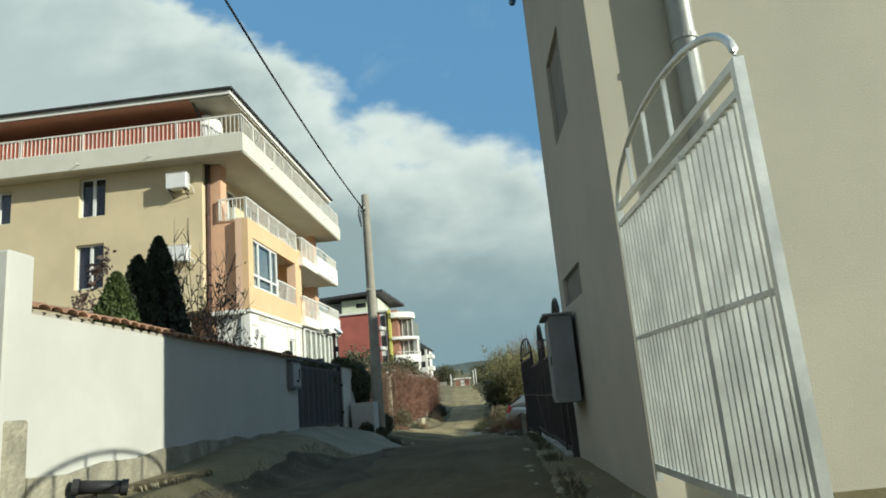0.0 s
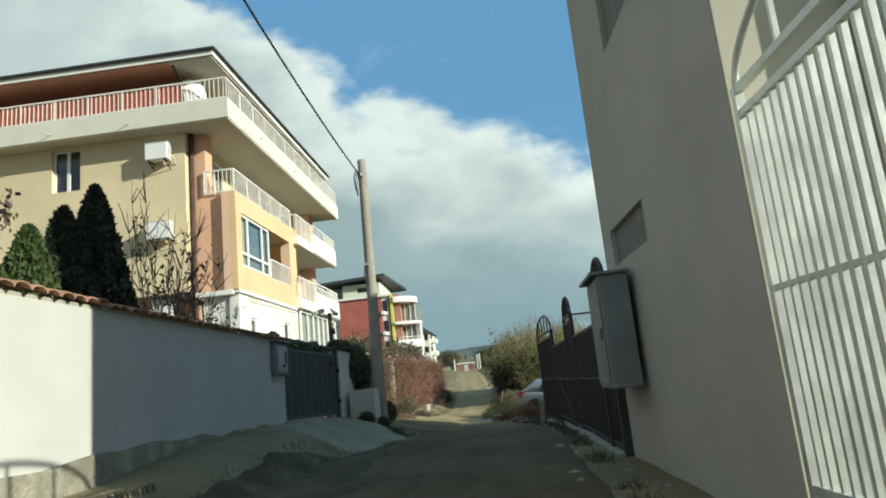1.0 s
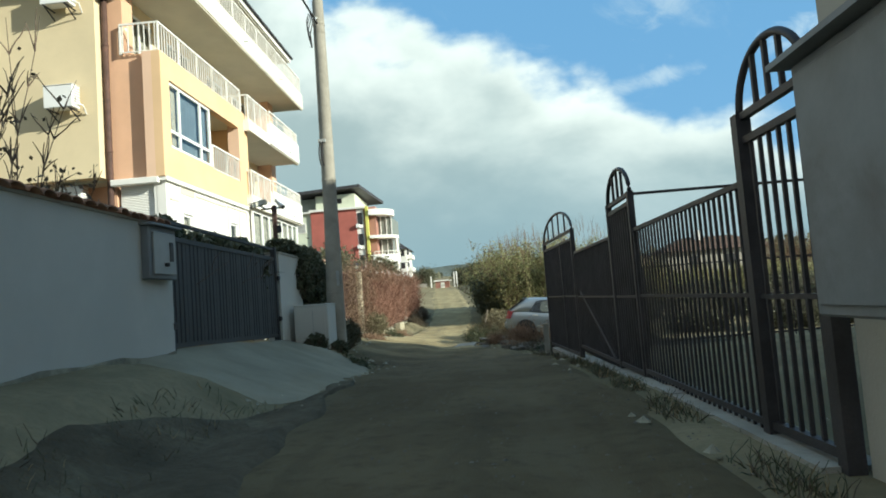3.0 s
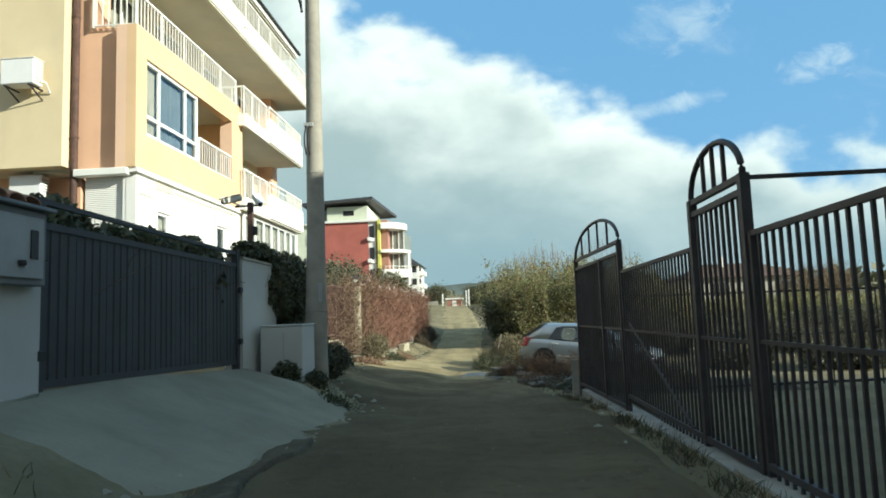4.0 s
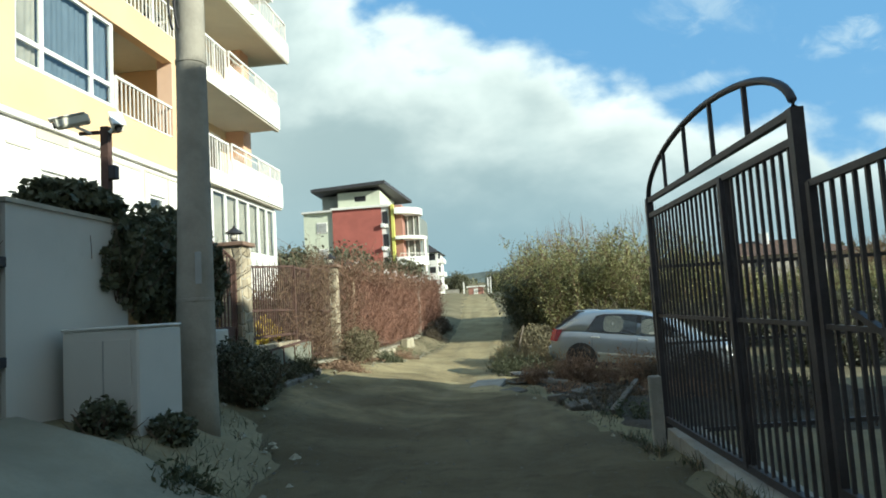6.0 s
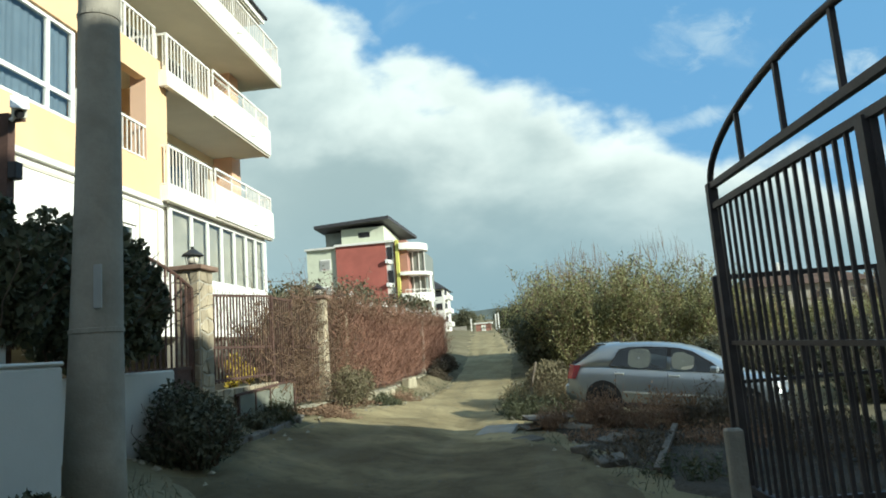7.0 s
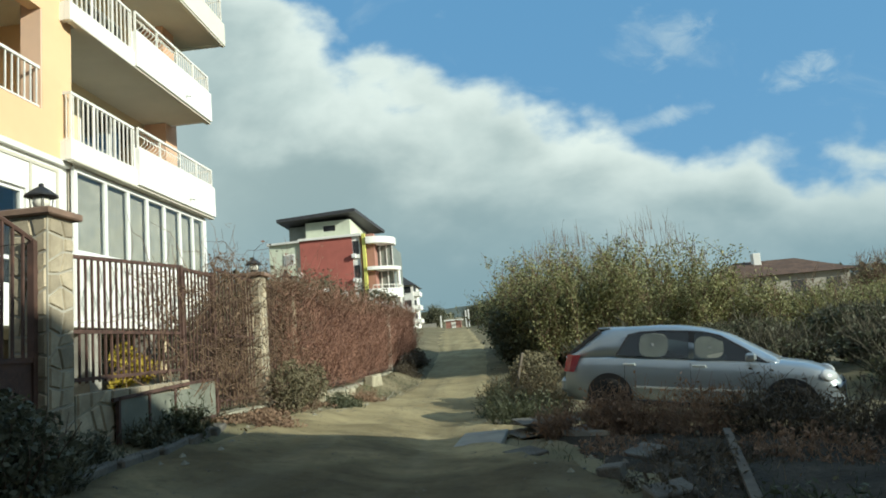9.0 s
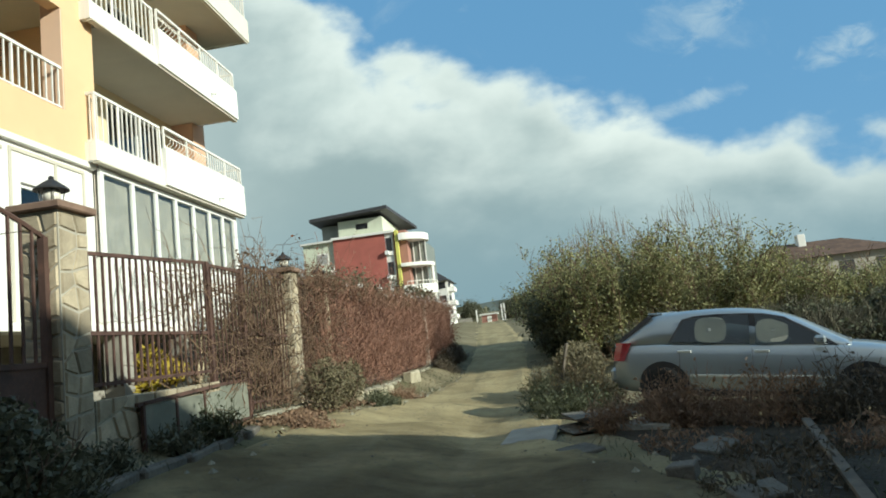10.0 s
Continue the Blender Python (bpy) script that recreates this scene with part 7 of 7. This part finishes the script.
        for q in wins:
            ob = part("side_window", panel(q, 0.038, s), "car_glass", c)
            ob.visible_shadow = False
        for x0, x1 in ((-1.04, -0.84), (0.03, 0.23)):
            part("door_handle", box(B(), x0, x1, s * .885 - .022, s * .885 + .014, .82, .855, .008), "galv", c, "chrome door handle")
        for x in (-1.02, 0.0, 1.04):
            bm = B()
            tube(bm, [(x, s * .8615, .30), (x, s * .8655, .60), (x, s * .853, .88)], .004, 4)
            part("door_gap", bm, "black_plastic", c)
        part("rub_strip", box(B(), -.88, 1.0, s * .868 - .01, s * .868 + .010, .46, .495, .004), "galv", c, "pale rub strip")
        part("sill", box(B(), -.92, .98, s * .83 - .03, s * .83 + .02, .18, .27, .012), "black_plastic", c)
        m = part("mirror", box(B(), .80, .95, s * .86 - .0 if s > 0 else s * .86 - .16, s * .86 + .16 if s > 0 else s * .86, .93, 1.05, .03), "car_paint", c)
        bm = B()
        lo = [(-2.10, .58), (-2.06, .80), (-1.95, .862), (-1.86, .868)]
        hi = [(-2.05, .58), (-2.00, .785), (-1.88, .845), (-1.74, .850)]
        v0 = [bm.verts.new((x, s * y, .69)) for x, y in lo]
        v1 = [bm.verts.new((x, s * y, .97)) for x, y in hi]
        v2 = [bm.verts.new((x + .08, s * (y - .08), .69)) for x, y in lo]
        v3 = [bm.verts.new((x + .08, s * (y - .08), .97)) for x, y in hi]
        for i in range(3):
            bm.faces.new((v0[i], v0[i + 1], v1[i + 1], v1[i]))
            bm.faces.new((v1[i], v1[i + 1], v3[i + 1], v3[i]))
            bm.faces.new((v0[i + 1], v0[i], v2[i], v2[i + 1]))
        bmesh.ops.recalc_face_normals(bm, faces=bm.faces)
        part("tail_lamp", bm, "tail", c, "red tail lamp")
        bm = B()
        lathe(bm, (0, 0, 0), [(.02, 0), (.15, .01), (.17, .05), (.13, .09)], 14)
        bmesh.ops.transform(bm, matrix=pose(1.84, s * .62, .70, 0, 62, s * 40) @ Matrix.Diagonal((.62, 1.0, 1.0, 1)), verts=bm.verts)
        part("headlamp", bm, "lens", c, smooth=True)
        for x in (-1.27, 1.38):
            bm = lathe(B(), (0, 0, 0), [(.30, 0), (.375, 0), (.375, .012), (.30, .012)], 28)
            bmesh.ops.transform(bm, matrix=pose(x, s * .857, .315, -90 * s), verts=bm.verts)
            part("wheel_arch", bm, "black_plastic", c)
            bm = lathe(B(), (0, 0, -.10), [(.20, 0), (.285, .0), (.312, .025), (.315, .10), (.312, .175), (.285, .20), (.20, .20)], 30)
            bmesh.ops.transform(bm, matrix=pose(x, s * .775, .315, -90 * s), verts=bm.verts)
            w = part("wheel", bm, "rubber", c, "black tyre", smooth=True)
            bm = lathe(B(), (0, 0, .02), [(.215, 0), (.215, .078), (.19, .07), (.17, .03), (.05, .045), (.045, .07), (.01, .072)], 24)
            for k in range(5):
                box(bm, -.028, .028, .04, .20, .04, .075, m=pose(0, 0, 0, 0, 0, 72 * k))
            bmesh.ops.transform(bm, matrix=pose(x, s * .775, .315, -90 * s), verts=bm.verts)
            part("rim", bm, "galv", w, "silver alloy rim")
    bm = B()
    v = [bm.verts.new(p) for p in ((-1.985, -.735, 1.0), (-1.985, .735, 1.0), (-1.51, .645, 1.375), (-1.51, -.645, 1.375))]
    w = [bm.verts.new(q.co + Vector((.06, 0, -.03))) for q in v]
    bm.faces.new(v)
    bm.faces.new(w[::-1])
    for i in range(4):
        bm.faces.new((v[i], v[(i + 1) % 4], w[(i + 1) % 4], w[i]))
    bmesh.ops.recalc_face_normals(bm, faces=bm.faces)
    part("rear_window", bm, "black_plastic", c)
    part("roof_spoiler", box(B(), -1.53, -1.30, -.54, .54, 1.385, 1.418, .01), "car_paint", c)
    part("rear_bumper", box(B(), -2.13, -1.98, -.78, .78, .34, .58, .05), "car_paint", c)
    part("front_bumper", box(B(), 1.88, 2.07, -.60, .60, .26, .48, .05), "car_paint", c)
    part("aerial", tube(B(), [(-1.15, 0, 1.42), (-1.35, 0, 1.60)], .006, 5), "black_plastic", c)
    part("number_plate", box(B(), -2.145, -2.132, -.26, .26, .60, .71, .003), "pvc", c)
    c.matrix_basis = pose(3.10, 31.54, -0.13, 0, 0, -23.9) @ pose(0, 0, 0, 0, 4.8, 0)
    return c


hatchback()


# ---- rubble, weeds and gravel at the lane's edge ----
def slab(x, y, w, d, h, yaw, tilt, material, label, seed=0, lift=0.0):
    z = ground_z(x, y) + lift
    s = thing("broken_slab", (x, y, z), label, "slab", "rubble slabs")
    bm = box(B(), -w / 2, w / 2, -d / 2, d / 2, -0.03, h, 0.012)
    for v in bm.verts:
        v.co.x += 0.10 * w * noise.noise(v.co * 3 + Vector((seed, 0, 0)))
        v.co.y += 0.10 * d * noise.noise(v.co * 3 + Vector((0, seed, 0)))
    bmesh.ops.transform(bm, matrix=pose(x, y, z, tilt, -tilt / 2, yaw), verts=bm.verts)
    part("block", bm, material, s)


slab(-0.45, 29.1, 0.62, 0.95, 0.12, -3, 2, "concrete", "pale broken concrete slab at the lane's edge", 1)
slab(1.0, 28.85, 0.6, 0.85, 0.12, -24, -3, "concrete", "rough broken stone slab among weeds", 2)
slab(0.05, 27.7, 0.42, 0.35, 0.10, 30, 4, "dull_stone", "grey broken stone slab among weeds", 3)
slab(1.25, 27.1, 0.5, 0.3, 0.12, 50, 6, "dull_stone", "tilted broken concrete slab in the weeds", 4)
slab(1.0, 25.0, 0.32, 0.24, 0.10, 15, 8, "dull_stone", "rough stone slab in the rubble", 5)
slab(0.75, 26.0, 0.30, 0.22, 0.10, 70, -6, "dull_stone", "small broken concrete slab in the rubble", 6)


def tile_pile(x, y, n, yaw, label, seed, pitch=0.05, lift=0.0, material="tan_tile"):
    """Clay tiles that lean on each other in a row."""
    rnd = random.Random(seed)
    z = ground_z(x, y) + lift
    p = thing("tile_pile", (x, y, z), label, "tile pile")
    bm = B()
    k = 6
    for side in (0.0, 0.26):
        for r in (0.10, 0.085):
            for j in range(k):
                a = math.pi * j / (k - 1)
                bm.verts.new((r * math.cos(a), side, 0.10 + r * 0.7 * math.sin(a)))
    bm.verts.ensure_lookup_table()
    v = bm.verts
    for j in range(k - 1):
        bm.faces.new((v[j], v[j + 1], v[2 * k + j + 1], v[2 * k + j]))
        bm.faces.new((v[k + j + 1], v[k + j], v[3 * k + j], v[3 * k + j + 1]))
        bm.faces.new((v[j + 1], v[j], v[k + j], v[k + j + 1]))
    me = mesh_of("tile", bm, material)
    c, s = math.cos(radians(yaw)), math.sin(radians(yaw))
    pieces("tile", me, p, [pose(x + (i * pitch) * c, y + (i * pitch) * s, z - 0.13 + rnd.uniform(0, .015), 68 + rnd.uniform(-5, 5), 0, yaw + 90 + rnd.uniform(-5, 5)) for i in range(n)])


tile_pile(-2.92, 7.85, 20, 83, "row of pale old roof tiles stacked on edge by the wall", 4, 0.07, lift=-0.125, material="pale_block")


def board_heap(x, y, n, label):
    """Thin broken sheets in an untidy stack."""
    rnd = random.Random(21)
    z = ground_z(x, y)
    p = thing("board_heap", (x, y, z), label, "rubble heap")
    for i in range(n):
        bm = box(B(), -rnd.uniform(0.26, 0.42), rnd.uniform(0.26, 0.42), -rnd.uniform(0.22, 0.45), rnd.uniform(0.22, 0.45), 0, 0.016, 0.003)
        for v in bm.verts:
            v.co += Vector((noise.noise(v.co * 4 + Vector((i, 0, 0))), noise.noise(v.co * 4 + Vector((0, i, 0))), 0)) * 0.10
        bmesh.ops.transform(bm, matrix=pose(x + rnd.uniform(-.1, .1), y + rnd.uniform(-.12, .12), z + 0.03 + 0.026 * i, rnd.uniform(-2.5, 2.5), rnd.uniform(-2.5, 2.5), rnd.uniform(-25, 25)), verts=bm.verts)
        part("board", bm, "dull_stone" if i % 3 else "wood", p)


board_heap(0.42, 29.45, 8, "untidy heap of broken grey sheets beside the lane")


def black_pipe():
    p = thing("drain_pipe", (-2.9, 7.7, 0.95), "short black plastic pipe lying beside the wall", "pipe")
    a, b = Vector((-3.14, 7.22, ground_z(-3.14, 7.22) + 0.13)), Vector((-2.76, 7.40, ground_z(-2.76, 7.40) + 0.11))
    bm = B()
    tube(bm, [a, b], 0.065, 16)
    part("shell", bm, "black_plastic", p, smooth=True)
    d = (b - a).normalized()
    for q in (a, b):
        part("collar", tube(B(), [q - d * 0.03, q + d * 0.03], 0.078, 16), "black_plastic", p)
    part("chock", box(B(), -3.12, -2.99, 7.18, 7.34, ground_z(-3.05, 7.25) - 0.05, ground_z(-3.05, 7.25) + 0.065, 0.01), "wood", p)


black_pipe()


def plank(a, b, label, r=0.05):
    a, b = Vector(a), Vector(b)
    p = thing("plank", a, label, "plank", "loose planks")
    bm = B()
    d = (b - a)
    m = d.to_track_quat("X", "Z").to_matrix().to_4x4()
    box(bm, 0, d.length, -r * 1.6, r * 1.6, -0.018, 0.018, 0.004)
    bmesh.ops.transform(bm, matrix=Matrix.Translation(a) @ m, verts=bm.verts)
    part("board", bm, "wood", p)


plank((1.35, 24.2, 0.22), (2.20, 27.4, 0.22), "long weathered plank lying over weeds", 0.024)
plank((0.05, 33.6, -0.05), (0.34, 33.45, 1.05), "pale stake leaning in the weeds", 0.03)


def rubble_ground():
    bm = B()
    ys, n = list(np.arange(22.7, 29.6, 0.23)), 26
    rows = []
    for j, y in enumerate(ys):
        a, b = road_r(y) + 0.25 + 0.25 * noise.noise(Vector((2, y * 1.3, 0))), 6.2 + 0.5 * noise.noise(Vector((7, y, 0)))
        row = []
        for k in range(n):
            x = a + (b - a) * k / (n - 1)
            rim = k in (0, n - 1) or j in (0, len(ys) - 1)
            row.append(bm.verts.new((x, y, ground_z(x, y) + (-0.05 if rim else 0.03 + 0.06 * max(0.0, noise.noise(Vector((x * 2.1, y * 2.1, 8))))))))
        rows.append(row)
    for p, q in zip(rows, rows[1:]):
        for k in range(n - 1):
            bm.faces.new((p[k], p[k + 1], q[k + 1], q[k]))
    setting("rubble_ground", bm, "rubble", "dark soil mixed with rubble beside the lane", "soil", True)


rubble_ground()


def weeds(name, x, y, r, h, n, material, seed, label, lean=0.35):
    rng = np.random.default_rng(seed)
    z = ground_z(x, y)
    t = thing(name, (x, y, z), label, "weeds", "weed clumps")
    lines = []
    for _ in range(n):
        a, q = rng.uniform(0, 2 * math.pi), r * math.sqrt(rng.uniform(0, 1))
        px, py = x + q * math.cos(a), y + q * math.sin(a)
        lines.append(wander(rng, (px, py, ground_z(px, py) - 0.03), (lean * math.cos(a) * q / r, lean * math.sin(a) * q / r, 1), h * rng.uniform(0.45, 1.1) * (1.1 - 0.5 * q / r), 5, 0.22))
    for k in range(len(lines)):
        for j in (2, 3, 4):
            if rng.uniform() < 0.6:
                lines.append(wander(rng, lines[k][j], rng.normal(size=3) + np.array([0, 0, 0.8]), h * 0.28, 3, 0.2))
    twigs("stalk_tuft", t, lines, 0.006, material)
    al = np.concatenate(lines)
    c = al[rng.integers(0, len(al), n * 4)] + rng.normal(size=(n * 4, 3)) * 0.03
    leaves("leaf_tuft", t, c, 0.028, material, rng, stretch=2.2)


W = (("dead_weed", 0.52, 28.7, 0.15, 0.66, 90, "rust_weed"), ("dead_weed", 1.30, 28.7, 0.36, 0.80, 320, "rust_weed"), ("dead_weed", 2.25, 28.7, 0.5, 0.86, 220, "rust_weed"), ("dead_weed", 3.1, 28.3, 0.55, 0.88, 240, "deadleaf"), ("dead_weed", -0.05, 32.6, 0.5, 0.6, 160, "green_weed"),
     ("dead_weed", 0.25, 31.6, 0.60, 0.70, 260, "green_weed"), ("dead_weed", 0.55, 33.0, 0.60, 0.95, 240, "straw"), ("dead_weed", 1.15, 27.4, 0.5, 0.32, 70, "rust_weed"), ("dead_weed", 1.7, 26.4, 0.55, 0.36, 90, "deadleaf"),
     ("dead_weed", 1.2, 25.3, 0.5, 0.30, 80, "deadleaf"), ("dead_weed", 1.7, 24.2, 0.5, 0.30, 80, "green_weed"), ("dead_weed", 3.9, 27.6, 0.7, 0.78, 260, "deadleaf"), ("dead_weed", 2.7, 26.6, 0.6, 0.4, 110, "rust_weed"),
     ("dead_weed", 4.9, 28.5, 0.6, 0.45, 180, "green_weed"), ("dead_weed", 0.0, 34.6, 0.5, 0.8, 200, "green_weed"), ("dead_weed", -0.1, 36.4, 0.45, 0.7, 180, "straw"), ("dead_weed", 3.6, 25.2, 0.7, 0.5, 200, "deadleaf"),
     ("dead_weed", -3.35, 29.4, 0.3, 0.4, 120, "rust_weed"), ("dead_weed", -3.35, 33.6, 0.35, 0.45, 130, "green_weed"), ("dead_weed", -3.3, 36.0, 0.35, 0.4, 120, "rust_weed"), ("dead_weed", -3.6, 45.5, 0.45, 0.6, 150, "deadleaf"),
     ("dead_weed", -3.9, 52.0, 0.5, 0.7, 150, "deadleaf"), ("dead_weed", -2.2, 20.0, 0.22, 0.22, 70, "green_weed"), ("dead_weed", -3.46, 23.7, 0.24, 0.40, 130, "dark_weed"), ("dead_weed", -3.54, 24.6, 0.28, 0.50, 170, "dark_weed"),
     ("dead_weed", -3.7, 25.5, 0.2, 0.38, 110, "dark_weed"), ("dead_weed", -3.76, 26.7, 0.17, 0.42, 110, "dark_weed"), ("dead_weed", -3.76, 27.5, 0.17, 0.58, 130, "green_weed"))
WL = {"dark_weed": "feathery dark green weed clump on the verge", "rust_weed": "rust-brown dead weed clump beside the lane", "deadleaf": "dark withered weed clump beside the lane", "green_weed": "dusty green weed clump beside the lane", "straw": "pale dry grass tussock beside the lane"}
for i, (nm, x, y, r, h, n, mat) in enumerate(W):
    weeds({"rust_weed": "dead_weed", "deadleaf": "withered_weed", "dark_weed": "verge_weed", "green_weed": "green_weed", "straw": "grass_tussock"}[mat], x, y, r, h, n, mat, 200 + i, WL[mat])


def verge_grass():
    rng = np.random.default_rng(17)
    t = thing("verge_grass", (0, 20, 0.5), "short trampled grass and dry weeds on the verges", "grass", kind="stuff")
    for mat, n, seed in (("green_weed", 5200, 1), ("straw", 900, 2), ("deadleaf", 2600, 3)):
        lines = []
        while len(lines) < n:
            y = rng.uniform(2, 48)
            side = rng.uniform()
            if side < 0.5:
                x = road_l(y) - rng.uniform(-0.15, 1.2)
                if x < wall_x(y) + 0.06 and y < 24:
                    continue
            else:
                x = road_r(y) + rng.uniform(-0.1, 2.6 if y > 22.5 else 0.12)
            if (6 < y < 14.6 and x < -2.5) or noise.noise(Vector((x * 1.5, y * 1.5, 4))) < -0.05 or (x < -1.7 and 14.6 < y < 20.0):
                continue
            z = ground_z(x, y)
            lines.append(wander(rng, (x, y, z - 0.01), (rng.normal() * 0.5, rng.normal() * 0.5, 1), rng.uniform(0.04, 0.16), 3, 0.25))
        twigs("blade_tuft", t, lines, 0.004, mat)


verge_grass()


def gravel():
    rng = np.random.default_rng(5)
    t = thing("gravel", (0, 20, 0.5), "loose gravel and small stones strewn over the lane", "gravel", kind="stuff")
    ico = [(0, 0, 1), (0.9, 0, 0.1), (0.28, 0.85, 0), (-0.72, 0.53, 0.1), (-0.72, -0.53, 0), (0.28, -0.85, 0.1)]
    tri = [(0, 1, 2), (0, 2, 3), (0, 3, 4), (0, 4, 5), (0, 5, 1)]
    for name, n, lo, hi, mat in (("pebbles", 5600, 0.006, 0.022, "dull_stone"), ("stones", 380, 0.03, 0.075, "plinth"), ("chunks", 520, 0.02, 0.085, "dull_stone")):
        verts, faces = [], []
        for _ in range(n):
            y = rng.uniform(2, 44) if name != "chunks" else rng.uniform(23, 29.2)
            l, r = road_l(y), road_r(y)
            k = rng.uniform(-0.04, 1.04) if name == "pebbles" else (rng.uniform(-0.12, 0.12) if rng.uniform() < 0.5 else rng.uniform(0.88, 1.25))
            x = l + (r - l) * k if name != "chunks" else r + rng.uniform(0.35, 4.0)
            k = k if name != "chunks" else 2.0
            z = (road_f(x, y) if 0.03 < k < 0.97 else ground_z(x, y)) - 0.004
            s = rng.uniform(lo, hi)
            a = rng.uniform(0, 6.28)
            q = rng.uniform(0.5, 1.2, 3)
            o = len(verts)
            for vx, vy, vz in ico:
                verts.append((x + s * q[0] * (vx * math.cos(a) - vy * math.sin(a)), y + s * q[1] * (vx * math.sin(a) + vy * math.cos(a)), z + s * 0.7 * q[2] * vz))
            faces += [(o + i, o + j, o + m) for i, j, m in tri]
        me = bpy.data.meshes.new(name)
        base = np.array(BASE[t.name])
        me.from_pydata((np.array(verts) - base).tolist(), [], faces)
        me.materials.append(M[mat])
        ob = new({"pebbles": "pebble_layer", "stones": "stone_layer", "chunks": "rubble_layer"}[name], me)
        ob.parent = t
        tagged(ob, kind="stuff")


gravel()
